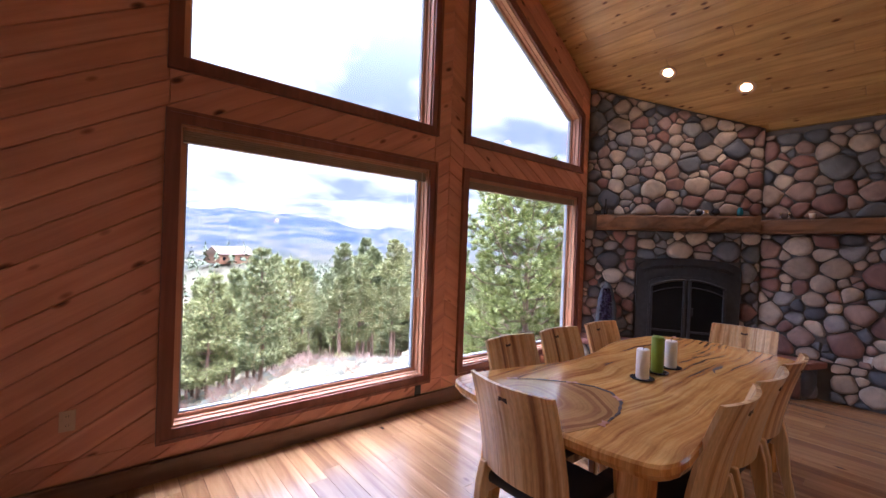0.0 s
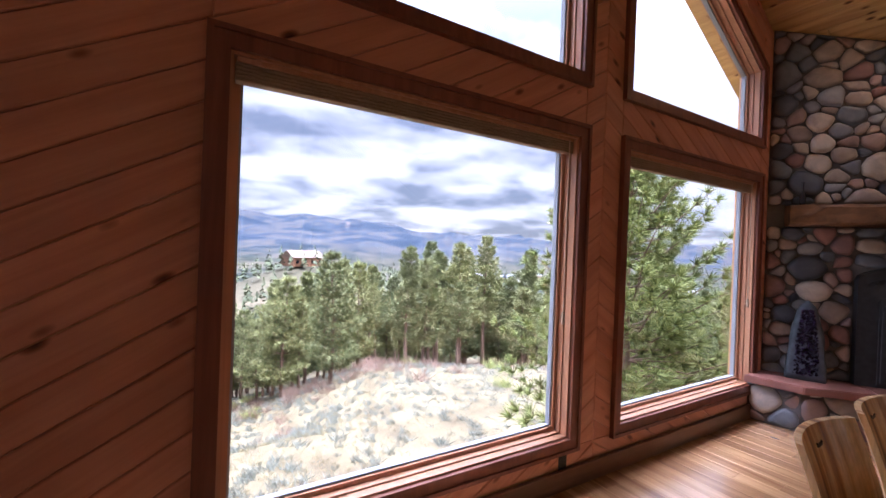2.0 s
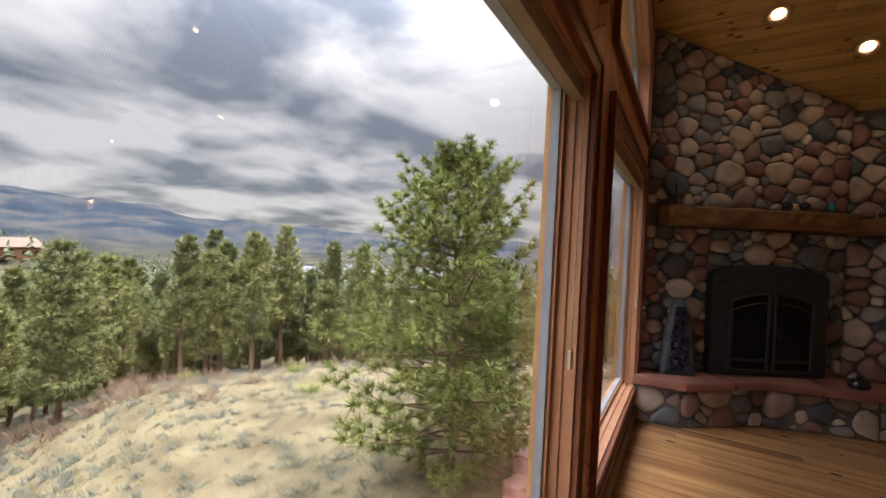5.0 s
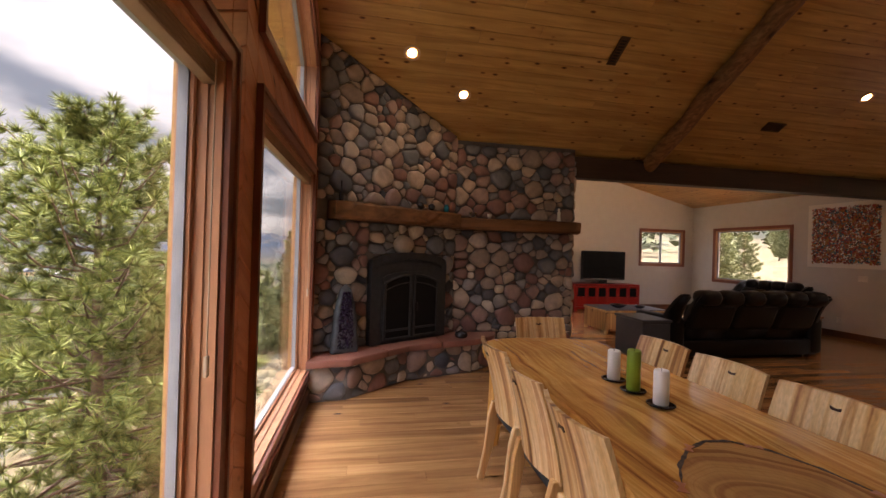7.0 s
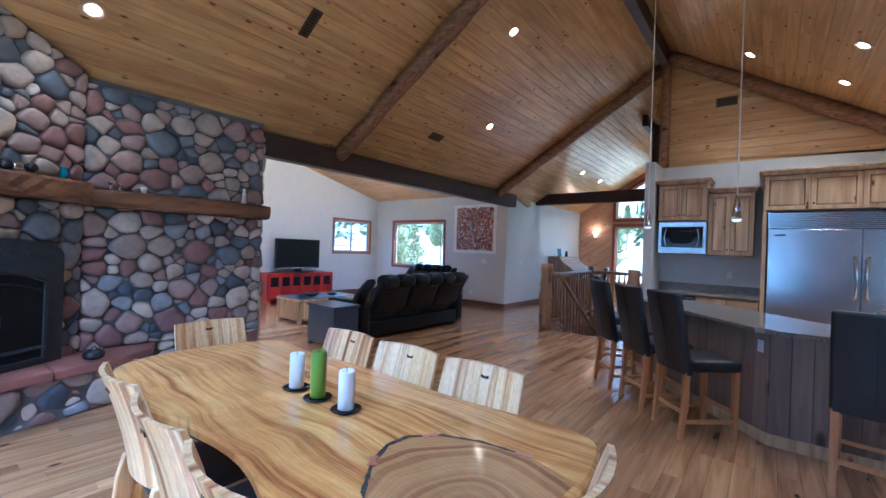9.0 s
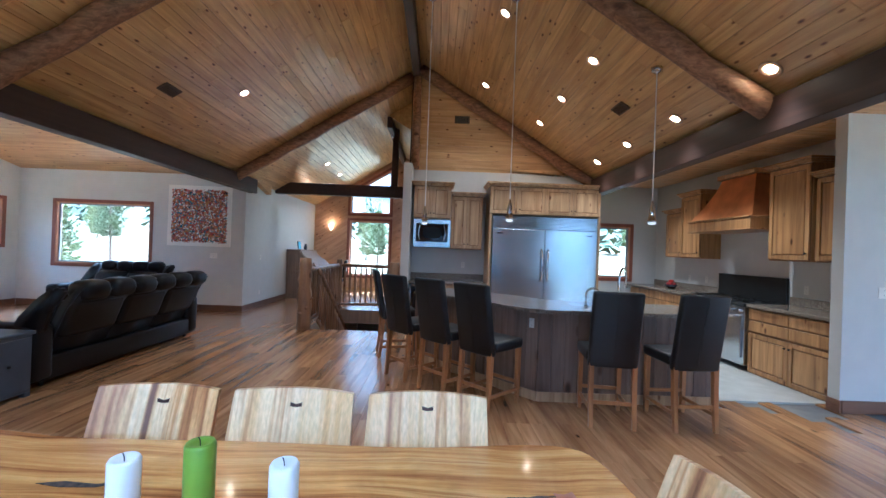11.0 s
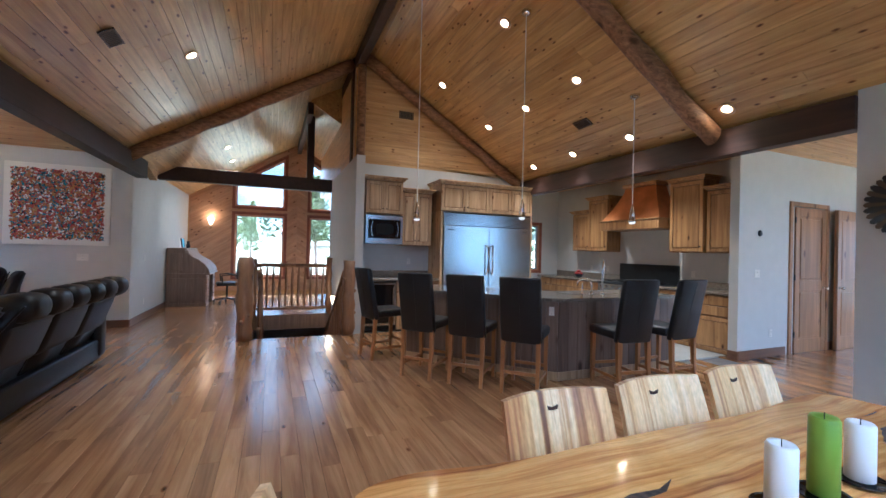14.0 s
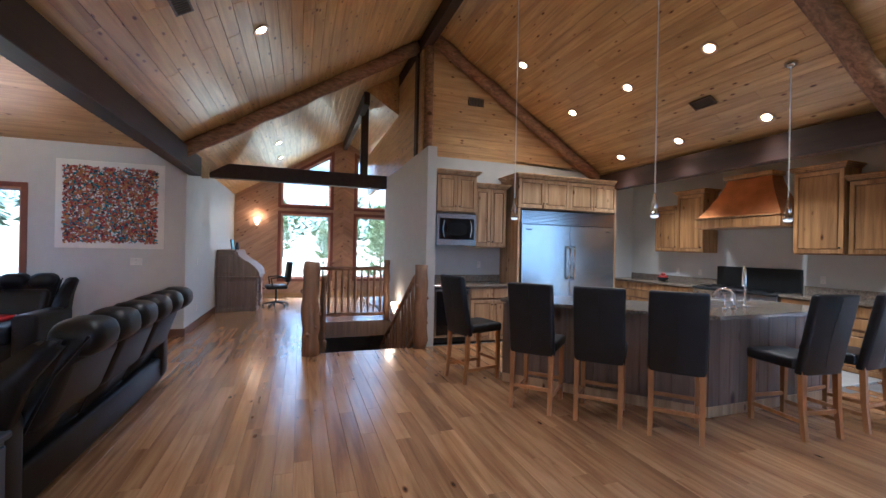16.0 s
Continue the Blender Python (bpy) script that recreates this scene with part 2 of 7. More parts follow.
M["log"] = wood("log_rafter", (0.1, 0.045, 0.02), (0.4, 0.21, 0.1), 0.6, (1, 0, 0), (0, 0, 0), scale=26, knots=3.5, bumps=1.0, stretch=0.3)
M["logpost"] = wood("peeled_log", (0.13, 0.06, 0.028), (0.33, 0.18, 0.085), 0.42, (0, 0, 1), scale=9, knots=5.0, bumps=0.5, coat=0.3)
M["beam"] = wood("stained_beam", (0.03, 0.014, 0.01), (0.06, 0.028, 0.019), 0.55, (0, 1, 0), scale=14)
M["base"] = wood("baseboard_wood", (0.12, 0.055, 0.03), (0.2, 0.095, 0.05), 0.4, (1, 0, 0), scale=14)
M["suar"] = swirl("suar_wood", [(0.26, (0.17, 0.055, 0.014)), (0.36, (0.42, 0.165, 0.042)), (0.48, (0.66, 0.32, 0.08)), (0.6, (0.8, 0.45, 0.14)), (0.68, (0.48, 0.21, 0.055)), (0.78, (0.66, 0.34, 0.095))], (0.8, 24.0, 1.0), 1.15)
M["slab"] = swirl("dark_slab", [(0.3, (0.13, 0.05, 0.02)), (0.4, (0.33, 0.15, 0.055)), (0.5, (0.52, 0.28, 0.1)), (0.6, (0.36, 0.17, 0.065)), (0.7, (0.56, 0.32, 0.13))], (1.0, 40.0, 1.0), 1.8, (1.72, 1.38, 0.0))
M["chair"] = stripes()
M["mantle"] = wood("rough_mantle", (0.08, 0.035, 0.014), (0.27, 0.13, 0.055), 0.6, (0, 1, 0), scale=12, knots=3.0, bumps=0.8)
M["alder"] = wood("knotty_alder", (0.3, 0.17, 0.075), (0.62, 0.43, 0.24), 0.38, (0, 0, 1), scale=13, vary="object", tone=0.16, knots=7.0)
# darker alder: the shade of recesses and door gaps is put into its colour
M["recess_shade"] = wood("dark_shaded_recess", (0.16, 0.08, 0.035), (0.25, 0.14, 0.065), 0.45, (0, 0, 1), scale=12)
M["alder2"] = wood("golden_alder", (0.2, 0.095, 0.032), (0.54, 0.31, 0.12), 0.38, (0, 0, 1), scale=13, vary="object", tone=0.2, knots=7.0)
M["door"] = wood("dark_alder_door", (0.21, 0.1, 0.042), (0.42, 0.22, 0.1), 0.4, (0, 0, 1), scale=11, knots=4.0)
M["island"] = wood("grey_stained_wood", (0.13, 0.085, 0.06), (0.25, 0.17, 0.125), 0.45, (0, 0, 1), scale=14, vary="object", knots=4.0)
M["desk"] = wood("desk_oak", (0.15, 0.1, 0.07), (0.3, 0.21, 0.15), 0.45, (0, 0, 1), scale=14)
M["stool_leg"] = wood("honey_leg", (0.34, 0.14, 0.04), (0.5, 0.23, 0.075), 0.35, (0, 0, 1), scale=18)
M["wall"] = plain("wall_paint", (0.57, 0.565, 0.55), 0.75, vary=0.025, bumps=0.12)
M["leather"] = plain("black_leather", (0.01, 0.0095, 0.011), 0.42, vary=0.25, bumps=0.35, fine=180)
M["sofa"] = plain("brown_black_leather", (0.006, 0.0045, 0.005), 0.42, vary=0.25, bumps=0.35, fine=120)
M["sofa"].node_tree.nodes["Principled BSDF"].inputs["Specular IOR Level"].default_value = 0.3
M["steel"] = plain("brushed_steel", (0.56, 0.61, 0.67), 0.22, 1.0, vary=0.04, bumps=0.02)
M["chrome"] = plain("chrome", (0.7, 0.7, 0.72), 0.12, 1.0, vary=0.02, bumps=0)
M["black"] = plain("black_iron", (0.02, 0.021, 0.022), 0.45, 0.4, bumps=0.1)
M["blackglass"] = plain("black_glass", (0.008, 0.008, 0.01), 0.06, bumps=0)
M["smoked"] = plain("smoked_glass", (0.01, 0.01, 0.011), 0.45, bumps=0)
M["smoked"].node_tree.nodes["Principled BSDF"].inputs["Specular IOR Level"].default_value = 0.15
M["iron"] = plain("grey_black_iron", (0.035, 0.038, 0.043), 0.5, 0.2, vary=0.2, scale=20, bumps=0.4, fine=40)
M["granite"] = plain("granite", (0.2, 0.165, 0.13), 0.14, vary=0.6, scale=70, bumps=0)
M["mortar"] = plain("mortar", (0.15, 0.14, 0.135), 0.9, vary=0.2, bumps=0.6)
M["white"] = plain("white_plastic", (0.72, 0.7, 0.66), 0.4, bumps=0)
M["glass"] = glass_pane()


def stone_mat(name, vary):
    m, nt, p = material(name)
    rnd = nt.nodes.new("ShaderNodeObjectInfo").outputs["Random"] if vary == "object" else nt.nodes.new("ShaderNodeNewGeometry").outputs["Random Per Island"]
    r = ramp(nt, [(0.0, (0.38, 0.31, 0.26)), (0.14, (0.26, 0.145, 0.13)), (0.27, (0.17, 0.19, 0.22)), (0.42, (0.48, 0.41, 0.34)), (0.56, (0.1, 0.115, 0.145)), (0.66, (0.35, 0.25, 0.225)), (0.77, (0.29, 0.3, 0.32)), (0.88, (0.55, 0.49, 0.42)), (0.95, (0.24, 0.14, 0.13))])
    r.color_ramp.interpolation = "CONSTANT"
    nt.links.new(rnd, r.inputs["Fac"])
    v = coords(nt, vary=vary)
    a = ramp(nt, [(0.3, (0.7, 0.7, 0.72)), (0.7, (1.2, 1.17, 1.12))])
    nt.links.new(noise_tex(nt, v, 7, 6, 0.6, 0.5), a.inputs["Fac"])
    nt.links.new(mixc(nt, r.outputs["Color"], a.outputs["Color"], 1.0, "MULTIPLY"), p.inputs["Base Color"])
    p.inputs["Roughness"].default_value = 0.55
    bump(nt, p, noise_tex(nt, v, 45, 5, 0.6), 0.35, 0.004)
    return m


M["stone"] = stone_mat("river_stone", "object")
M["stone_i"] = stone_mat("river_stone_rest", "island")
M["flag"] = plain("red_sandstone", (0.3, 0.13, 0.1), 0.4, vary=0.2, scale=5, bumps=0.3, coat=0.2)


def leafy(name, a, b, rough=0.6, scale=2.5):
    m, nt, p = material(name)
    rnd = nt.nodes.new("ShaderNodeNewGeometry").outputs["Random Per Island"]
    r = ramp(nt, [(0.0, a), (1.0, b)])
    nt.links.new(rnd, r.inputs["Fac"])
    o = ramp(nt, [(0.0, (0.75, 0.8, 0.8)), (1.0, (1.2, 1.15, 1.0))])
    nt.links.new(nt.nodes.new("ShaderNodeObjectInfo").outputs["Random"], o.inputs["Fac"])
    nt.links.new(mixc(nt, r.outputs["Color"], o.outputs["Color"], 1.0, "MULTIPLY"), p.inputs["Base Color"])
    p.inputs["Roughness"].default_value = rough
    p.inputs["Specular IOR Level"].default_value = 0.2
    return m


M["needles"] = leafy("pine_needles", (0.09, 0.12, 0.032), (0.34, 0.35, 0.1))
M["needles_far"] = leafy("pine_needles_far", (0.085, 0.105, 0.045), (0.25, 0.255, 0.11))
# darker copy of the far needles: the distant woods' dimness is in the colour
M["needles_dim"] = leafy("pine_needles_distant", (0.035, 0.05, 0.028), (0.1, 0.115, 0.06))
M["bark"] = plain("pine_bark", (0.14, 0.085, 0.055), 0.9, vary=0.4, scale=12, bumps=0.8, fine=30)
M["sage"] = leafy("sagebrush", (0.09, 0.1, 0.08), (0.19, 0.2, 0.17))
M["grass"] = leafy("dry_grass", (0.16, 0.125, 0.065), (0.28, 0.23, 0.13))


def ground_mat():
    m, nt, p = material("hillside")
    tc = nt.nodes.new("ShaderNodeTexCoord")
    v = tc.outputs["Object"]
    near = ramp(nt, [(0.3, (0.06, 0.047, 0.028)), (0.46, (0.105, 0.087, 0.05)), (0.6, (0.145, 0.122, 0.07)), (0.75, (0.09, 0.085, 0.064))])
    nt.links.new(noise_tex(nt, v, 0.5, 8, 0.65), near.inputs["Fac"])
    vly = ramp(nt, [(0.4, (0.01, 0.015, 0.01)), (0.5, (0.02, 0.023, 0.016)), (0.58, (0.07, 0.057, 0.04)), (0.68, (0.035, 0.034, 0.024)), (0.78, (0.1, 0.083, 0.062))])
    nt.links.new(noise_tex(nt, v, 0.011, 9, 0.62, 0.5), vly.inputs["Fac"])
    # far range: the blue haze of distance is put into these colours
    hazy_hills = ramp(nt, [(0.36, (0.006, 0.013, 0.022)), (0.47, (0.013, 0.021, 0.032)), (0.55, (0.042, 0.04, 0.038)), (0.62, (0.02, 0.027, 0.036)), (0.74, (0.075, 0.07, 0.065))])
    nt.links.new(noise_tex(nt, v, 0.0045, 10, 0.68, 0.6), hazy_hills.inputs["Fac"])
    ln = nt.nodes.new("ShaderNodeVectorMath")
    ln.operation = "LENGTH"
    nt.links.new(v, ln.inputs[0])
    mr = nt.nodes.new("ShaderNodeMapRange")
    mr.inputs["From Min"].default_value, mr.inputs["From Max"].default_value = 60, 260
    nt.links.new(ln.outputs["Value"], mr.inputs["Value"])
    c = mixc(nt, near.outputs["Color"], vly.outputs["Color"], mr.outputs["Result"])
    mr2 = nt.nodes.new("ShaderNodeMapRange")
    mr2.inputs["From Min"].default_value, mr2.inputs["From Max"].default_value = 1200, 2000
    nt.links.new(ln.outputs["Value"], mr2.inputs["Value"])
    c = mixc(nt, c, hazy_hills.outputs["Color"], mr2.outputs["Result"])
    nt.links.new(c, p.inputs["Base Color"])
    p.inputs["Roughness"].default_value = 0.95
    p.inputs["Specular IOR Level"].default_value = 0.1
    bump(nt, p, noise_tex(nt, v, 6, 6, 0.7), 0.6, 0.08)
    return m


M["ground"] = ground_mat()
M["blind"] = plain("rolled_blind", (0.3, 0.21, 0.14), 0.7, bumps=0.1)
M["sash"] = plain("grey_sash", (0.3, 0.32, 0.35), 0.4, bumps=0.0)
M["cord"] = plain("blind_cord", (0.55, 0.42, 0.3), 0.7, bumps=0.0)
M["wax"] = plain("white_wax", (0.78, 0.76, 0.72), 0.45, vary=0.03, bumps=0.05)
M["greenwax"] = plain("green_wax", (0.2, 0.3, 0.025), 0.4, vary=0.1, bumps=0.05)
M["seat"] = plain("dark_grey_seat", (0.035, 0.033, 0.035), 0.75, vary=0.15, bumps=0.3, fine=250)
M["pad"] = plain("blue_grey_pad", (0.3, 0.31, 0.34), 0.8, vary=0.1, bumps=0.2, fine=250)
M["inlay"] = plain("red_butterfly_wood", (0.35, 0.1, 0.04), 0.3, bumps=0)
M["dark_inlay"] = plain("dark_bow_tie", (0.05, 0.022, 0.014), 0.4, bumps=0)
M["resin"] = plain("crack_filler", (0.05, 0.03, 0.02), 0.75, vary=0.8, scale=60, bumps=0.3)
M["red"] = plain("red_lacquer", (0.33, 0.016, 0.012), 0.35, vary=0.12, bumps=0.05)
M["slate"] = plain("slate_blue_paint", (0.055, 0.065, 0.085), 0.4, bumps=0.05)
M["copper"] = plain("copper_hood", (0.62, 0.26, 0.09), 0.36, 0.85, vary=0.25, scale=3, bumps=0.05)
M["tile"] = plain("stone_tile", (0.42, 0.42, 0.4), 0.35, vary=0.12, bumps=0.1)
M["geode"] = plain("geode_shell", (0.055, 0.07, 0.08), 0.6, vary=0.4, scale=14, bumps=0.8, fine=30)
# purple darkened further: the deep shade of the geode's hollow is in the colour
M["crystal"] = plain("amethyst", (0.025, 0.012, 0.04), 0.2, vary=0.7, scale=40, bumps=1.0, fine=90, coat=0.6)
M["lamp"] = glow("lamp_glass", (1.0, 0.66, 0.34), 9.0)
M["vent"] = plain("brown_vent_metal", (0.1, 0.06, 0.035), 0.45, 0.3, bumps=0)
M["trimring"] = plain("lamp_ring", (0.6, 0.42, 0.26), 0.4, 0.3, bumps=0)
M["frosted"] = glow("pendant_glass", (1.0, 0.85, 0.7), 0.08)

# ---- building helpers ----
def part(name, bm, mat, parent=None, label="", smooth=False, kind=""):
    """Links a bmesh as one mesh object, under a thing or a part where one is given."""
    me = bpy.data.meshes.new(name)
    bm.to_mesh(me)
    bm.free()
    if smooth:
        me.polygons.foreach_set("use_smooth", [True] * len(me.polygons))
    me.materials.append(M[mat] if isinstance(mat, str) else mat)
    ob = new(name, me)
    ob.parent = parent
    return tagged(ob, label, kind=kind)


def thing(name, x, y, z, turn=0.0, label="", category="", group=""):
    ob = new(name)
    ob.empty_display_size = 0.1
    ob.matrix_basis = pose(x, y, z, 0, 0, turn)
    return tagged(ob, label, category, group)


def box(x0, x1, y0, y1, z0, z1, bevel=0.0, bm=None, segs=1, m=None):
    bm2 = bmesh.new()
    bmesh.ops.create_cube(bm2, size=1)
    bmesh.ops.transform(bm2, matrix=Matrix.Translation(((x0 + x1) / 2, (y0 + y1) / 2, (z0 + z1) / 2)) @ Matrix.Diagonal((x1 - x0, y1 - y0, z1 - z0, 1)), verts=bm2.verts)
    if bevel:
        bmesh.ops.bevel(bm2, geom=bm2.edges[:], offset=bevel, segments=segs, profile=0.5, affect="EDGES")
    if m:
        bmesh.ops.transform(bm2, matrix=m, verts=bm2.verts)
    return join(bm, bm2)


def join(bm, bm2):
    if bm is None:
        return bm2
    me = bpy.data.meshes.new("tmp")
    bm2.to_mesh(me)
    bm2.free()
    bm.from_mesh(me)
    bpy.data.meshes.remove(me)
    return bm


def prism(poly, a, b, axis="z", bm=None):
    """A polygon pushed from a to b along an axis; the polygon is given in the other two, in the order x, y, z."""
    bm = bm or bmesh.new()
    put = {"z": lambda p, d: (p[0], p[1], d), "y": lambda p, d: (p[0], d, p[1]), "x": lambda p, d: (d, p[0], p[1])}[axis]
    lo, hi = ([bm.verts.new(put(p, d)) for p in poly] for d in (a, b))
    n = len(poly)
    faces = [bm.faces.new(lo), bm.faces.new(hi[::-1])]
    faces += [bm.faces.new((lo[i], hi[i], hi[(i + 1) % n], lo[(i + 1) % n])) for i in range(n)]
    bmesh.ops.recalc_face_normals(bm, faces=faces)
    return bm


def tube(points, radii, sides=10, bm=None, wobble=0.0, rng=None, cap=True):
    """A round bar through the points, with a radius at each."""
    bm = bm or bmesh.new()
    pts = [Vector(p) for p in points]
    if isinstance(radii, (int, float)):
        radii = [radii] * len(pts)
    rings = []
    side = None
    for i, p in enumerate(pts):
        d = (pts[min(i + 1, len(pts) - 1)] - pts[max(i - 1, 0)]).normalized()
        if side is None:
            side = d.orthogonal().normalized()
        side = (side - d * side.dot(d)).normalized()
        up = d.cross(side)
        ring = []
        for k in range(sides):
            a = 2 * math.pi * k / sides
            r = radii[i] * (1 + (rng.uniform(-wobble, wobble) if rng else 0))
            ring.append(bm.verts.new(p + (side * math.cos(a) + up * math.sin(a)) * r))
        rings.append(ring)
    for r0, r1 in zip(rings, rings[1:]):
        for k in range(sides):
            bm.faces.new((r0[k], r0[(k + 1) % sides], r1[(k + 1) % sides], r1[k]))
    if cap:
        bm.faces.new(rings[0][::-1])
        bm.faces.new(rings[-1])
    return bm


def lathe(profile, sides=20, bm=None):
    """A turned body: (radius, height) from the bottom up."""
    bm = bm or bmesh.new()
    rings = [[bm.verts.new((r * math.cos(2 * math.pi * k / sides), r * math.sin(2 * math.pi * k / sides), z)) for k in range(sides)] for r, z in profile]
    for r0, r1 in zip(rings, rings[1:]):
        for k in range(sides):
            bm.faces.new((r0[k], r0[(k + 1) % sides], r1[(k + 1) % sides], r1[k]))
    bm.faces.new(rings[0][::-1])
    bm.faces.new(rings[-1])
    return bm


def clip_half(poly, nx, ny, d):
    """What of a convex polygon lies where nx * x + ny * y <= d."""
    out = []
    for i, p in enumerate(poly):
        q = poly[(i + 1) % len(poly)]
        a, b = nx * p[0] + ny * p[1] - d, nx * q[0] + ny * q[1] - d
        if a <= 0:
            out.append(p)
        if (a < 0 < b) or (b < 0 < a):
            s = a / (a - b)
            out.append((p[0] + (q[0] - p[0]) * s, p[1] + (q[1] - p[1]) * s))
    return out


def area2(poly):
    return sum(p[0] * q[1] - q[0] * p[1] for p, q in zip(poly, poly[1:] + poly[:1])) / 2


def boards(region, degrees, width, rng, length=0.0, gap=0.002):
    """Convex board outlines that fill a convex region, at an angle."""
    c, s = math.cos(radians(degrees)), math.sin(radians(degrees))
    us = [p[0] * c + p[1] * s for p in region]
    vs = [-p[0] * s + p[1] * c for p in region]
    v = math.floor(min(vs) / width) * width
    out = []
    while v < max(vs):
        cuts = [min(us) - 1]
        if length:
            u = min(us) - rng.uniform(0, length)
            while u < max(us):
                cuts.append(u)
                u += length * rng.uniform(0.55, 1.4)
        cuts.append(max(us) + 1)
        strip = clip_half(clip_half(region, s, -c, -(v + gap)), -s, c, v + width - gap)
        for a, b in zip(cuts, cuts[1:]):
            poly = clip_half(clip_half(strip, -c, -s, -(a + gap / 2)), c, s, b - gap / 2) if len(strip) > 2 else []
            if len(poly) > 2 and abs(area2(poly)) > 2e-4:
                out.append(poly)
        v += width
    return out


def shrink(poly, d):
    n = len(poly)
    sign = 1 if area2(poly) > 0 else -1
    out = poly
    for i in range(n):
        (x0, y0), (x1, y1) = poly[i], poly[(i + 1) % n]
        l = math.hypot(x1 - x0, y1 - y0)
        if l < 1e-6:
            continue
        nx, ny = sign * (y1 - y0) / l, -sign * (x1 - x0) / l
        out = clip_half(out, nx, ny, nx * x0 + ny * y0 - d)
        if len(out) < 3:
            return []
    return out


def emit(verts, faces, poly, place, thick, chamfer):
    """Adds one board with bevelled front edges. place turns (u, v, height) into the world."""
    inner = shrink(poly, chamfer)
    n0, n = len(verts), len(poly)
    if len(inner) != n:
        verts += [place(p[0], p[1], thick) for p in poly] + [place(p[0], p[1], 0) for p in poly]
        faces.append(list(range(n0, n0 + n)))
        faces += [[n0 + i, n0 + n + i, n0 + n + (i + 1) % n, n0 + (i + 1) % n] for i in range(n)]
        return
    k = min(range(n), key=lambda j: (inner[j][0] - poly[0][0]) ** 2 + (inner[j][1] - poly[0][1]) ** 2)
    inner = inner[k:] + inner[:k]
    verts += [place(p[0], p[1], thick) for p in inner] + [place(p[0], p[1], thick - chamfer) for p in poly] + [place(p[0], p[1], 0) for p in poly]
    faces.append(list(range(n0, n0 + n)))
    for a in (0, n):
        faces += [[n0 + a + i, n0 + a + n + i, n0 + a + n + (i + 1) % n, n0 + a + (i + 1) % n] for i in range(n)]


def mesh_from(name, verts, faces, mat, parent=None, kind="", label=""):
    me = bpy.data.meshes.new(name)
    me.from_pydata([tuple(v) for v in verts], [], faces)
    bm = bmesh.new()
    bm.from_mesh(me)
    bmesh.ops.recalc_face_normals(bm, faces=bm.faces[:])
    bm.to_mesh(me)
    bm.free()
    me.materials.append(M[mat])
    ob = new(name, me)
    ob.parent = parent
    return tagged(ob, label, kind=kind)


# ---- shell ----
RX, RZ, RS = 2.56, 5.265, 0.615
GY, SY = 3.08, -12.2


def roof(x):
    return RZ - RS * abs(x - RX)


def structure(name, bm, mat, label=""):
    return part(name, bm, mat, None, label, kind="structure")


def gable(name, y0, y1, mat, sill, head, band, shoulder, wide, mid=None):
    """A gable wall pierced by four windows; wide is (outer, inner) distance of the glass from the middle."""
    o, i = wide
    C = RX if mid is None else mid
    bm = bmesh.new()
    xl, xr = -1.15, 6.35
    P = lambda pts: prism(pts, y0, y1, "y", bm)
    P([(xl, -0.3), (xr, -0.3), (xr, sill), (xl, sill)])
    P([(xl, sill), (C - o, sill), (C - o, roof(C - o) + 0.1), (xl, roof(xl) + 0.1)])
    P([(C + o, sill), (xr, sill), (xr, roof(xr) + 0.1), (C + o, roof(C + o) + 0.1)])
    P([(C - i, sill), (C + i, sill), (C + i, roof(C + i) + 0.1), (min(max(RX, C - i + 0.01), C + i - 0.01), RZ - 0.02), (C - i, roof(C - i) + 0.1)])
    for s in (-1, 1):
        a, b = C + s * i, C + s * o
        P([(a, head), (b, head), (b, band), (a, band)])
        P([(a, shoulder + RS * (o - i)), (b, shoulder), (b, roof(b) + 0.1), (a, roof(a) + 0.1)])
    return structure(name, bm, mat)


wall_north = gable("wall_north", GY, GY + 0.16, "pine_x", 0.315, 2.235, 2.645, 3.29, (2.22, 0.25))
wall_south = gable("wall_south", SY - 0.16, SY, "pine_x", 0.55, 2.46, 2.71, 3.42, (1.785, 0.385), 3.315)

def slab(x0, x1, y0, y1, z0, z1, name, mat, label=""):
    return structure(name, box(x0, x1, y0, y1, z0, z1), mat, label)


# floor round the stairwell
bm = box(-8, 11.45, -5.4, GY, -0.3, -0.02)
box(4.4, 11.45, SY, -5.4, -0.3, -0.02, bm=bm)
box(-8, 2.72, SY, -5.4, -0.3, -0.02, bm=bm)
box(2.72, 4.4, SY, -7.85, -0.3, -0.02, bm=bm)
floor = structure("floor", bm, "mortar")


def holed(name, axis, at, thick, u0, u1, z0, z1, holes, mat="wall"):
    """A wall along x or y with square openings (u0, u1, z0, z1)."""
    bm = bmesh.new()
    us = sorted({u0, u1, *[h[0] for h in holes], *[h[1] for h in holes]})
    for a, b in zip(us, us[1:]):
        zs = [z0]
        for h in sorted(holes, key=lambda h: h[2]):
            if h[0] < (a + b) / 2 < h[1]:
                zs += [h[2], h[3]]
        zs.append(z1)
        for lo, hi in zip(zs[::2], zs[1::2]):
            if hi - lo > 1e-4:
                if axis == "x":
                    box(a, b, at, at + thick, lo, hi, bm=bm)
                else:
                    box(at, at + thick, a, b, lo, hi, bm=bm)
    return structure(name, bm, mat)


SW1 = (-6.7, -5.33, 1.32, 2.28)
SW2 = (8.42, 10.48, 0.95, 2.3)
holed("wall_east", "y", 11.3, 0.15, -7.2, GY + 0.16, 0, 6.0, [SW1])
holed("wall_living_south", "x", -7.2, 0.15, 6.33, 11.3, 0, 3.4, [SW2])
holed("wall_corridor", "y", 6.33, 0.15, SY, -7.2, 0, 3.2, [])
slab(6.35, 11.45, GY, GY + 0.16, 0, 6, "wall_living_north", "wall")
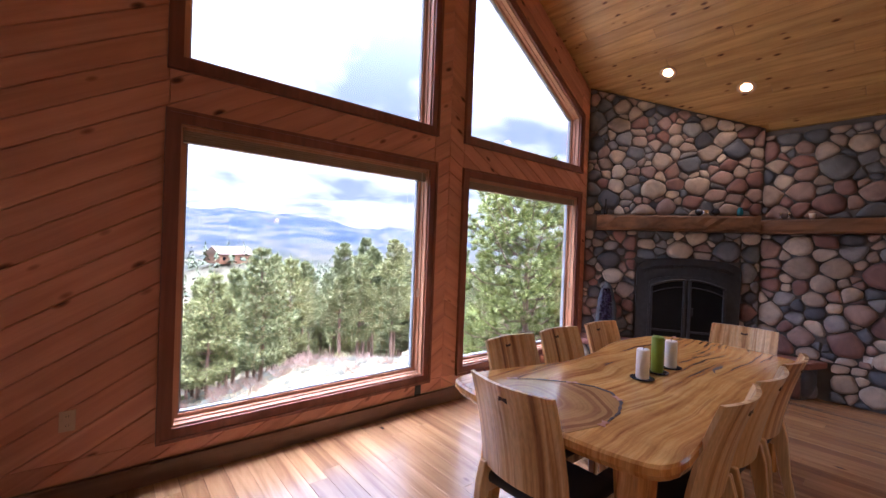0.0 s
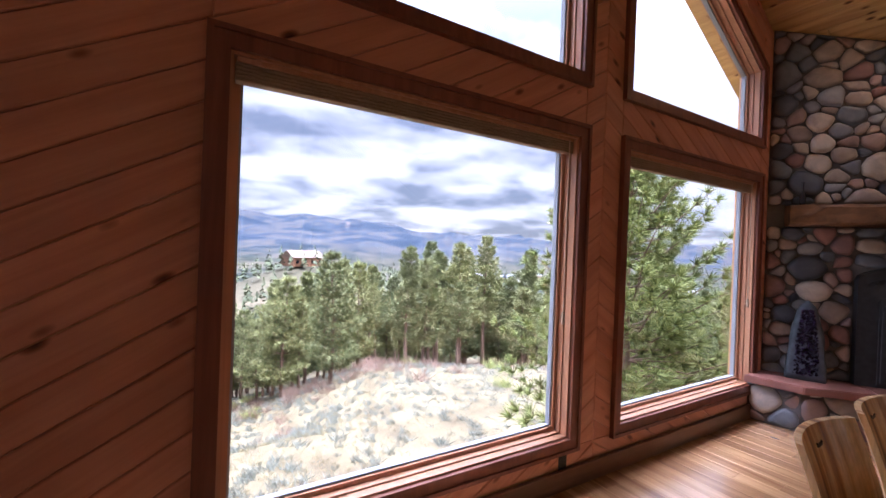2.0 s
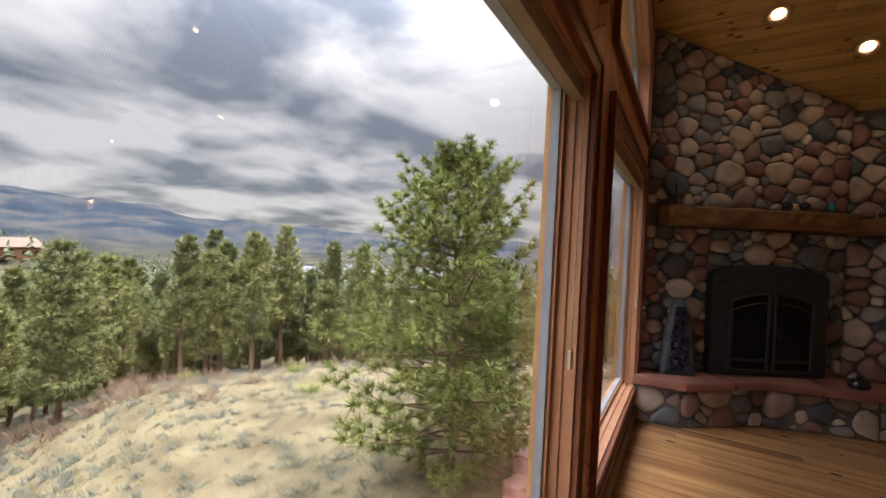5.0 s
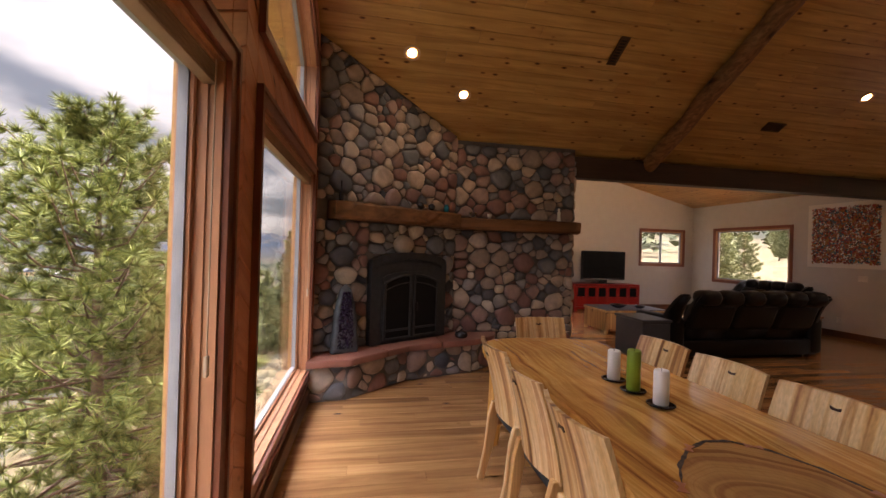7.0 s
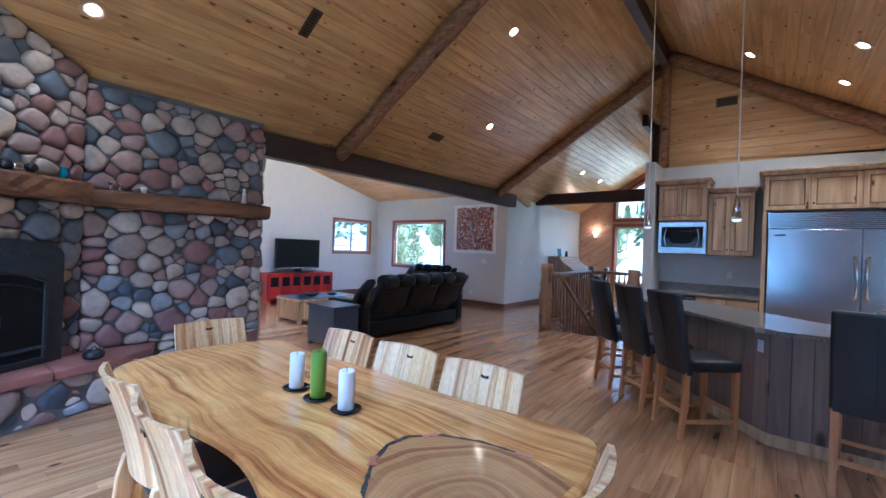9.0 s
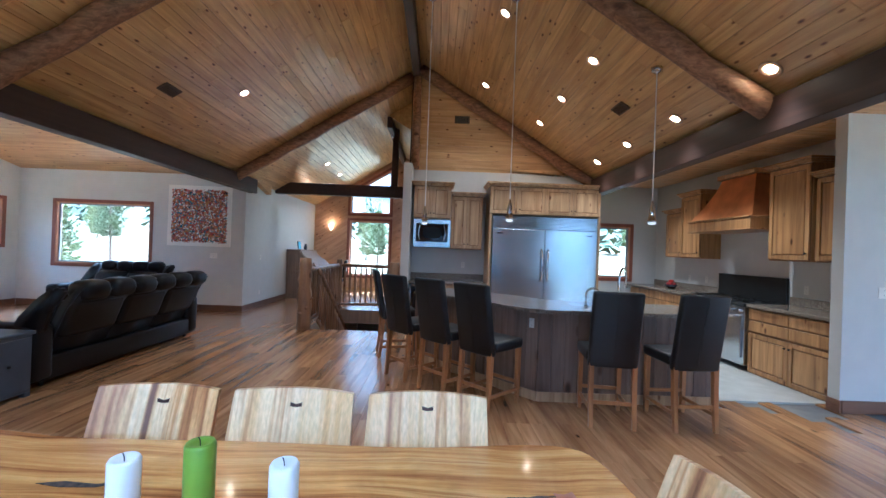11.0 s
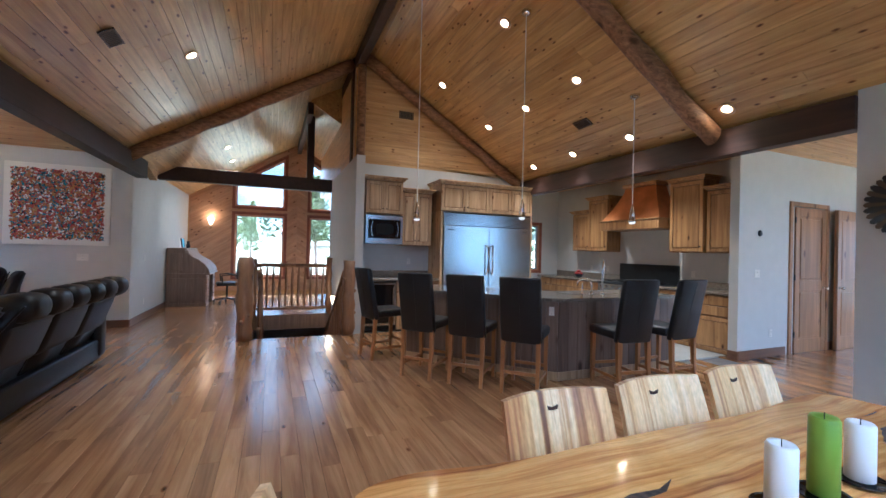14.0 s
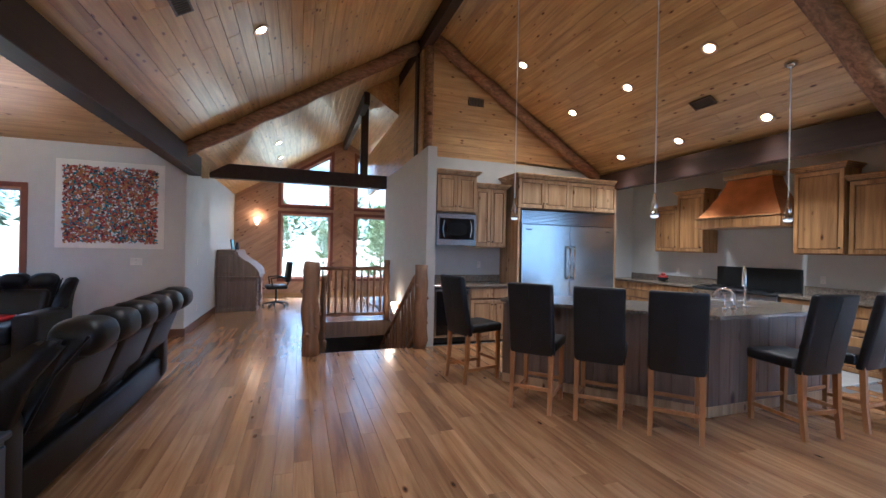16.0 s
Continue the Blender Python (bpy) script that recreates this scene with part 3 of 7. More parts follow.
slab(2.55, 2.7, -8.8, -5.45, -3, 3.13, "wall_stair", "wall")
bm = box(-1.0, 2.55, -6.25, -6.1, 0, 3.13)
structure("wall_pantry", bm, "wall")
slab(-1.15, -1.0, -0.31, GY, 0, 3.2, "wall_dining_west", "wall")
holed("wall_door", "x", -2.18, 0.13, -6.5, -2.17, 0, 3.2, [(-6.3, -5.42, 0.0, 2.3)])
slab(-3.05, -2.9, -7.0, -2.18, 0, 3.2, "wall_kitchen_west", "wall")
KW = (-2.3, -1.5, 1.05, 2.2)
holed("wall_kitchen_south", "x", -7.15, 0.15, -3.05, 1.0, 0, 3.2, [KW])
# opening is unseen, added to let daylight onto the door wall
holed("wall_hall_north", "x", -0.31, 0.15, -8.0, -1.15, 0, 3.2, [(-6.2, -1.5, 0.1, 2.7)])
# unseen window hole, added for more daylight in the hall
holed("wall_west", "y", -8.15, 0.15, SY, GY, 0, 3.2, [(-1.9, -0.5, 0.5, 2.3)])
# pine gable over the pantry
wall_loft = structure("wall_loft", prism([(-1.1, 3.0), (2.55, 3.0), (2.55, roof(2.55)), (-1.1, roof(-1.1))], -6.28, -6.12, "y"), "pine_x")
structure("wall_loft_side", box(2.5, 2.62, SY, -6.12, 3.13, 5.29), "pine_y")
# roof
bm = bmesh.new()
for s in (-1, 1):
    far = RX + s * 3.85
    prism([(RX, RZ + 0.03), (far, roof(far) + 0.03), (far, roof(far) + 0.25), (RX, RZ + 0.25)], SY - 0.5, GY + 0.55, "y", bm)
structure("ceiling_main", bm, "pine_y")
slab(-8.1, -1.05, SY, GY, 3.12, 3.25, "ceiling_west", "pine_x")
# runs on past the walls as an unseen eave, added to block sky light
bm = prism([(-8.1, 2.755), (GY + 0.3, 5.6), (GY + 0.3, 5.8), (-8.1, 2.985)], 6.2, 12.3, "x")
structure("ceiling_living", bm, "pine_x")
# beams
def side_beam(x0, x1, y0, y1, z0, z1, label):
    return structure("beam", box(x0, x1, y0, y1, z0, z1, 0.006), "beam", label)
side_beam(6.15, 6.33, -7.2, -0.3, 2.66, 2.97, "dark stained side beam")
side_beam(-1.12, -0.95, -6.1, -0.31, 2.7, 3.02, "dark stained side beam")
side_beam(2.7, 6.33, -8.85, -8.65, 2.87, 3.17, "dark stained cross beam")
zb = roof(3.3)
structure("ceiling_stair_bay", prism([(3.3, zb - 0.04), (2.6, zb - 0.47), (2.6, zb + 0.4), (3.3, zb + 0.02)], SY, -7.9, "y"), "pine_y")
side_beam(3.24, 3.36, SY, -7.9, zb - 0.32, zb - 0.05, "dark stained ridge beam over the stairs")
# ---- rafters and posts ----
rng = random.Random(5)


def rafter(side, y, x_out, r=0.11):
    pts, radii = [], []
    for k in range(14):
        x = RX + side * (0.1 + (x_out - 0.1) * k / 13)
        pts.append((x, y + 0.012 * math.sin(k * 1.7), roof(x) - r * 1.05 + 0.01 * math.sin(k * 2.3)))
        radii.append(r * (1 + 0.07 * math.sin(k * 1.9 + y)))
    return structure_log(pts, radii)


def structure_log(pts, radii):
    bm = tube(pts, radii, 14, wobble=0.035, rng=rng)
    return part("log_rafter", bm, "log", None, "peeled brown log rafter under the pine ceiling", True, kind="structure")


for side in (-1, 1):
    rafter(side, -1.67, 3.78)
    rafter(side, -6.36 if side > 0 else -5.98, 3.76)
structure_log([(2.53, -6.03, z) for z in (3.14, 3.6, 4.1, 4.6, 5.05)], [0.085, 0.08, 0.083, 0.078, 0.08])
structure("ridge_beam", box(RX - 0.07, RX + 0.07, SY, -2.2, RZ - 0.3, RZ, 0.006), "beam", "dark stained ridge beam")
for x, y, z0 in ((2.58, -6.4, 3.13), (3.22, -8.75, 3.17)):
    structure("king_post", box(x - 0.08, x + 0.08, y - 0.08, y + 0.08, z0, roof(x), 0.006), "beam", "dark stained king post")

# ---- fireplace walls ----
A0, A1, B1 = Vector((5.02, 3.06)), Vector((6.08, 1.36)), Vector((6.1, -0.4))
bm = bmesh.new()
top_a = lambda x: roof(x) - 0.05
vs = [bm.verts.new(v) for v in ((A0.x, A0.y, 0), (A1.x, A1.y, 0), (6.3, A1.y, 0), (6.3, 3.07, 0), (A0.x, A0.y, roof(A0.x)), (A1.x, A1.y, roof(A1.x)), (6.3, A1.y, roof(6.3)), (6.3, 3.07, roof(6.3)))]
for q in ((3, 2, 1, 0), (4, 5, 6, 7), (0, 1, 5, 4), (1, 2, 6, 5), (2, 3, 7, 6), (3, 0, 4, 7)):
    bm.faces.new([vs[i] for i in q])
prism([(6.1, A1.y), (6.3, A1.y), (6.3, -0.4), (6.1, -0.4)], 0, 3.05, "z", bm)
stone_wall = structure("stone_wall", bm, "mortar", "grey mortar wall set with rounded river stones")
HEARTH = [(4.68, 3.07), (4.75, 2.64), (5.31, 2.0), (5.58, 1.14), (5.8, 0.83), (6.1, 0.72), (6.1, 1.36), (5.03, 3.07)]
hearth_in = [(4.76, 3.07), (4.82, 2.68), (5.37, 2.03), (5.64, 1.18), (5.85, 0.9), (6.1, 0.8), (6.1, 1.36), (5.03, 3.07)]
hearth = part("hearth", prism(hearth_in, 0, 0.35, "z"), "mortar", None, "raised stone hearth with a red sandstone top", kind="structure")


def hearth_slab(poly):
    bm = prism(poly, 0.351, 0.42, "z")
    bmesh.ops.bevel(bm, geom=bm.edges[:], offset=0.008, segments=2, affect="EDGES")
    part("flagstone", bm, "flag", hearth, "polished red sandstone slab")


hearth_slab([(4.68, 3.06), (4.75, 2.64), (5.08, 2.26), (5.36, 2.5), (5.03, 3.06)])
hearth_slab([(5.085, 2.255), (5.31, 2.0), (5.44, 1.6), (5.9, 1.62), (5.365, 2.49)])
hearth_slab([(5.443, 1.59), (5.58, 1.14), (5.8, 0.83), (6.09, 0.72), (6.09, 1.36), (5.92, 1.61)])

# ---- window joinery ----
def frame_of(parent, poly_out, poly_in, y0, y1, mat, name="frame", label=""):
    """A closed frame between two outlines with the same number of corners, in the plane of a wall along x."""
    bm = bmesh.new()
    n = len(poly_out)
    for i in range(n):
        j = (i + 1) % n
        prism([poly_out[i], poly_out[j], poly_in[j], poly_in[i]], y0, y1, "y", bm)
    return part(name, bm, mat, parent, label)


def inset(poly, d):
    """The outline moved inwards by d at every corner."""
    n, out = len(poly), []
    s = 1 if area2(poly) > 0 else -1
    for i in range(n):
        p0, p, p1 = Vector(poly[i - 1]), Vector(poly[i]), Vector(poly[(i + 1) % n])
        a, b = (p - p0).normalized(), (p1 - p).normalized()
        na, nb = Vector((-a.y, a.x)) * s, Vector((-b.y, b.x)) * s
        k = (na + nb).normalized()
        out.append(tuple(p + k * d / max(0.2, k.dot(na))))
    return out


def gable_window(name, poly, y, side, blind=False, group=""):
    """poly: the outline of the wall's opening. side: +1 where outdoors lies towards +y."""
    w = new(name)
    tagged(w, "fixed window with a dark stained casing", "window", kind="structure")
    o, i = inset(poly, -0.07), poly
    s = side
    frame_of(w, o, i, y - s * 0.045, y - s * 0.022, "trim", "casing", "dark reddish stained casing")
    frame_of(w, inset(o, -0.012), inset(o, 0.01), y - s * 0.056, y - s * 0.023, "trim", "casing_edge")
    frame_of(w, inset(poly, -0.001), inset(poly, 0.012), y - s * 0.02, y + s * 0.13, "jamb", "jamb", "light red-brown wooden jamb")
    frame_of(w, inset(poly, 0.012), inset(poly, 0.021), y + s * 0.03, y + s * 0.13, "jamb", "stop")
    frame_of(w, inset(poly, 0.021), inset(poly, 0.045), y + s * 0.07, y + s * 0.13, "jamb", "sash")
    frame_of(w, inset(poly, 0.045), inset(poly, 0.056), y + s * 0.085, y + s * 0.12, "sash", "glazing_bead", "grey metal glazing bead")
    g = inset(poly, 0.05)
    pane = part("pane", prism(g, y + s * 0.1, y + s * 0.106, "y"), "glass", w)
    pane.visible_shadow = False
    if blind:
        xs = [p[0] for p in poly]
        zt = max(p[1] for p in poly)
        b = new("blind")
        tagged(b, "cellular blind folded up under the head of the window", "blind")
        for k in range(5):
            part("slat", box(min(xs) + 0.02, max(xs) - 0.02, y + s * 0.0, y + s * 0.05, zt - 0.03 - 0.015 * (k + 1), zt - 0.032 - 0.015 * k, 0.003), "blind", b)
        part("headrail", box(min(xs) + 0.025, max(xs) - 0.025, y - s * 0.005, y + s * 0.055, zt - 0.031, zt - 0.003, 0.003), "jamb", b)
        cx = max(xs) - 0.075
        part("cord", tube([(cx, y - s * 0.012, zt - 0.03), (cx, y - s * 0.012, zt - 1.12)], 0.002, 6), "cord", b)
        part("cord", tube([(cx + 0.006, y - s * 0.012, zt - 0.03), (cx + 0.006, y - s * 0.012, zt - 1.12)], 0.002, 6), "cord", b)
        part("tassel", box(cx - 0.009, cx + 0.015, y - s * 0.02, y - s * 0.004, zt - 1.19, zt - 1.11, 0.005), "cord", b, "pale plastic cord tassel")
    return w


def four_windows(y, side, sill, head, band, shoulder, wide, blind, first, mid=RX):
    o, i = wide
    n = first
    for s in (-1, 1):
        a, b = mid + s * i, mid + s * o
        lo, hi = min(a, b), max(a, b)
        gable_window(f"window_{n}", [(lo, sill), (hi, sill), (hi, head), (lo, head)], y, side, blind)
        za, zb = shoulder + RS * (o - i), shoulder
        zl, zr = (za, zb) if s > 0 else (zb, za)
        gable_window(f"window_{n + 1}", [(lo, band), (hi, band), (hi, zr), (lo, zl)], y, side)
        n += 2


four_windows(GY, 1, 0.315, 2.235, 2.645, 3.29, (2.22, 0.25), True, 1)
four_windows(SY, -1, 0.55, 2.46, 2.71, 3.42, (1.785, 0.385), False, 5, 3.315)

def plain_window(name, axis, at, u0, u1, z0, z1, out, mullion=True):
    w = new(name)
    tagged(w, "white-paned slider window in a brown wooden casing", "window", kind="structure")
    ring = lambda e: [(u0 + e, z0 + e), (u1 - e, z0 + e), (u1 - e, z1 - e), (u0 + e, z1 - e)]
    turn = Matrix.Identity(4) if axis == "x" else Matrix.Rotation(radians(90), 4, "Z")
    for nm, a, b, d0, d1, mt in (("casing", -0.07, 0.0, -0.02, -0.002, "trim"), ("jamb", 0.0, 0.02, -0.002, 0.1, "jamb"), ("sash", 0.02, 0.05, 0.05, 0.09, "sash")):
        ob = frame_of(w, ring(a), ring(b), out * d0, out * d1, mt, nm)
        ob.matrix_basis = (Matrix.Translation((0, at, 0)) if axis == "x" else Matrix.Translation((at, 0, 0)) @ Matrix(((0, 1, 0, 0), (1, 0, 0, 0), (0, 0, 1, 0), (0, 0, 0, 1))))
    if axis == "x":
        part("pane", box(u0 + 0.04, u1 - 0.04, at + out * 0.068, at + out * 0.072, z0 + 0.04, z1 - 0.04), "glass", w).visible_shadow = False
        if mullion:
            part("mullion", box((u0 + u1) / 2 - 0.03, (u0 + u1) / 2 + 0.03, at + out * 0.055, at + out * 0.085, z0 + 0.045, z1 - 0.045), "sash", w)
    else:
        part("pane", box(at + out * 0.068, at + out * 0.072, u0 + 0.04, u1 - 0.04, z0 + 0.04, z1 - 0.04), "glass", w).visible_shadow = False
        if mullion:
            part("mullion", box(at + out * 0.055, at + out * 0.085, (u0 + u1) / 2 - 0.03, (u0 + u1) / 2 + 0.03, z0 + 0.045, z1 - 0.045), "sash", w)


plain_window("window_9", "y", 11.3, *SW1, 1)
plain_window("window_10", "x", -7.05, *SW2, -1, False)
plain_window("window_11", "x", -7.0, *KW, -1, False)

# ---- baseboards ----
def baseboard(x0, x1, y0, y1):
    structure("baseboard", box(x0, x1, y0, y1, 0, 0.13, 0.004), "base")


baseboard(-1.0, 5.0, GY - 0.05, GY - 0.022)
baseboard(6.33, 11.28, -7.05, -7.03)
baseboard(6.31, 6.33, SY + 0.03, -7.03)
baseboard(11.28, 11.3, -7.03, GY)
baseboard(-3.3, -2.18, -2.05, -2.03)
baseboard(-5.37, -4.46, -2.05, -2.03)
baseboard(-2.17, -2.15, -2.18, -2.03)
baseboard(-1.0, -0.98, -0.31, GY - 0.05)
baseboard(2.53, 2.55, -8.8, -5.5)
baseboard(2.7, 2.72, -8.8, -5.5)

# ---- stairwell ----
bm = box(2.7, 4.42, SY - 0.1, -5.3, -3.1, -3.0)
structure("floor_lower", bm, "floor_i", "wooden floor of the lower storey")
slab(4.4, 4.5, -10.5, -5.4, -3.1, -0.02, "wall_stair_east", "wall")
slab(2.6, 2.7, -10.5, -5.4, -3.1, -0.02, "wall_stair_west", "wall")
slab(2.6, 4.5, -10.6, -10.5, -3.1, -0.3, "wall_stair_south", "wall")
slab(2.6, 4.5, -5.42, -5.38, -3.1, -0.02, "wall_stair_north", "wall")
slab(2.72, 4.4, -7.86, -7.84, -0.32, 0.0, "trim_stairwell", "desk")


def stairs():
    st = new("stairs")
    tagged(st, "wooden stairs going down between log balustrades", "stairs", kind="structure")
    for k in range(12):
        y = -5.45 - 0.26 * (k + 1)
        z = -0.18 * (k + 1)
        part("tread", box(2.72, 4.25, y - 0.02, y + 0.27, z - 0.04, z, 0.006), "jamb", st)
        part("riser", box(2.72, 4.25, y + 0.24, y + 0.262, z, z + 0.15), "jamb", st)


stairs()


def log_post(x, y, r, h, seed, z=0.0):
    g = random.Random(seed)
    t = thing("log_post", x, y, z, 0, "knobbly peeled log newel post at the head of the stairs", "newel post")
    pts, rad = [], []
    for k in range(11):
        pts.append((g.uniform(-0.01, 0.01), g.uniform(-0.01, 0.01), h * k / 10))
        rad.append(r * (1 + g.uniform(-0.1, 0.14)) * (0.93 if k in (0, 10) else 1))
    bm = tube(pts, rad, 14, wobble=0.05, rng=g)
    part("post", bm, "logpost", t, smooth=True)
    for k in range(5):
        a, hz = g.uniform(0, 6.28), g.uniform(0.15, 0.9) * h
        bm = tube([(math.cos(a) * r * 0.7, math.sin(a) * r * 0.7, hz), (math.cos(a) * r * 1.18, math.sin(a) * r * 1.18, hz + 0.02)], [r * 0.4, r * 0.2], 8)
        part("knot", bm, "logpost", t, smooth=True)
    return t


log_post(4.4, -5.33, 0.118, 1.3, 1)
log_post(2.8, -5.35, 0.105, 1.27, 2)
log_post(4.38, -7.85, 0.065, 1.22, 3)
log_post(2.82, -7.85, 0.065, 1.26, 4)


def railing(x0, y0, x1, y1, z0, z1, n, seed, low=0.14, high=1.08):
    g = random.Random(seed)
    t = thing("log_railing", 0, 0, 0, 0, "peeled pole railing round the stairwell", "railing")
    a, b = Vector((x0, y0, z0)), Vector((x1, y1, z1))
    for nm, h, r in (("top_rail", high, 0.042), ("bottom_rail", low, 0.035)):
        pts = [a.lerp(b, k / 8) + Vector((0, 0, h + g.uniform(-0.008, 0.008))) for k in range(9)]
        part(nm, tube(pts, [r * g.uniform(0.92, 1.1) for _ in pts], 10), "logpost", t, smooth=True)
    for k in range(n):
        p = a.lerp(b, (k + 0.7) / (n + 0.4))
        q = [p + Vector((g.uniform(-0.006, 0.006), g.uniform(-0.006, 0.006), low + (high - low) * j / 4)) for j in range(5)]
        part("baluster", tube(q, [0.014, 0.026, 0.029, 0.026, 0.014], 8), "logpost", t, smooth=True)


railing(2.86, -7.85, 4.34, -7.85, 0, 0, 11, 1)
railing(4.39, -5.42, 4.39, -7.8, 0, 0, 16, 2)
railing(4.2, -5.5, 4.2, -8.2, 0.0, -1.75, 15, 3)
railing(2.86, -5.45, 2.86, -8.2, 0.0, -1.75, 12, 4)
# ---- ceiling lights, vents, pendants ----
def slope_pose(x, y, drop=0.0):
    s = 1 if x > RX else -1
    return Matrix.Translation((x, y, roof(x) - drop)) @ Matrix.Rotation(math.atan(RS) * s, 4, "Y")


def lamp_light(name, x, y, z, energy, size=0.07, kind="SPOT", color=(1.0, 0.8, 0.6)):
    d = bpy.data.lights.new(name, kind)
    d.energy, d.color = energy, color
    d.shadow_soft_size = size
    if kind == "SPOT":
        d.spot_size, d.spot_blend = radians(120), 1.0
    ob = new(name, d)
    ob.matrix_basis = pose(x, y, z)
    return ob


def downlight():
    t = thing("recessed_downlight", 0, 0, 0, 0, "lit round recessed downlight in the pine ceiling", "ceiling light", "recessed downlights")
    part("trim_ring", lathe([(0.05, 0.004), (0.062, -0.003), (0.085, -0.008), (0.094, 0.001), (0.05, 0.006)], 24), "trimring", t, smooth=True)
    part("bulb", lathe([(0.05, 0.002), (0.038, -0.006), (0.015, -0.0085)], 20), "lamp", t, "glowing warm bulb")
    return t


LIGHTS = [(5.09, 2.1), (5.49, 1.42), (3.77, -2.64), (4.98, -4.0), (5.03, -8.8), (5.05, -10.3),
          (1.28, -5.05), (0.27, -2.7), (0.27, -3.91), (0.29, -5.1), (-0.78, -1.37), (-0.76, -2.74), (-0.75, -3.95), (-0.76, -5.12), (1.3, -2.9)]
first = downlight()
for k, (x, y) in enumerate(LIGHTS):
    m = slope_pose(x, y, 0.024)
    if k == 0:
        first.matrix_basis = m
    else:
        copy_thing(first, m)
    bulb = lamp_light("downlight_bulb", x, y, roof(x) - 0.09, 6.0 if x < -0.7 else (2.5 if y > 0 else (10.0 if x > RX else 8.0)))
    if x < -0.7:
        bulb.data.spot_size = radians(80)


# two added as unseen fill in the low kitchen ceiling behind the side beam
for x, y in ((-1.55, -3.4), (-1.55, -5.4)):
    copy_thing(first, pose(x, y, 3.098))
    lamp_light("downlight_bulb", x, y, 3.03, 17.0)


def vent(m, w=0.3, d=0.15):
    t = thing("ceiling_vent", 0, 0, 0, 0, "brown metal air vent set in the pine boards", "air vent", "air vents")
    part("backing", box(-w / 2, w / 2, -d / 2, d / 2, -0.004, 0.0), "black", t)
    bm = box(-w / 2, w / 2, d / 2 - 0.018, d / 2, -0.014, -0.004)
    box(-w / 2, w / 2, -d / 2, -d / 2 + 0.018, -0.014, -0.004, bm=bm)
    box(-w / 2, -w / 2 + 0.018, -d / 2, d / 2, -0.013, -0.004, bm=bm)
    box(w / 2 - 0.018, w / 2, -d / 2, d / 2, -0.013, -0.004, bm=bm)
    part("frame", bm, "vent", t)
    for k in range(9):
        x = -w / 2 + 0.03 + k * (w - 0.06) / 8
        part("slat", box(x - 0.006, x + 0.006, -d / 2 + 0.018, d / 2 - 0.018, -0.011, -0.005), "vent", t)
    t.matrix_basis = m
    return t


vent(slope_pose(5.5, -3.12, 0.022) @ pose(0, 0, 0, 0, 0, 90))
vent(slope_pose(4.82, -0.21, 0.022), 0.34, 0.11)
vent(slope_pose(-0.31, -3.22, 0.022) @ pose(0, 0, 0, 0, 0, 90))
vent(pose(1.62, -6.095, 4.17, 90, 0, 0))


def pendant(x, y, zt):
    t = thing("pendant_lamp", x, y, 0, 0, "slim steel pendant lamp on a long rod", "pendant lamp", "pendant lamps over the island")
    top = roof(x) - 0.02
    part("canopy", lathe([(0.012, top - 0.06), (0.055, top - 0.035), (0.06, top)], 18), "chrome", t, smooth=True)
    part("rod", tube([(0, 0, zt + 0.2), (0, 0, top - 0.04)], 0.0065, 8), "white", t, "pale cord and rod")
    part("shade", lathe([(0.043, zt), (0.042, zt + 0.02), (0.038, zt + 0.024), (0.039, zt + 0.045), (0.035, zt + 0.049), (0.035, zt + 0.075), (0.028, zt + 0.13), (0.016, zt + 0.19), (0.008, zt + 0.23)], 20), "chrome", t, "polished steel cone shade", True)
    part("glass", lathe([(0.02, zt - 0.025), (0.036, zt - 0.018), (0.039, zt - 0.001)], 18), "frosted", t)


for x, y in ((-0.22, -2.17), (1.23, -2.5), (2.22, -3.55)):
    pendant(x, y, 1.9)


# ---- fireplace insert, mantel and what stands on it ----
FA = math.degrees(math.atan2(A1.y - A0.y, A1.x - A0.x))


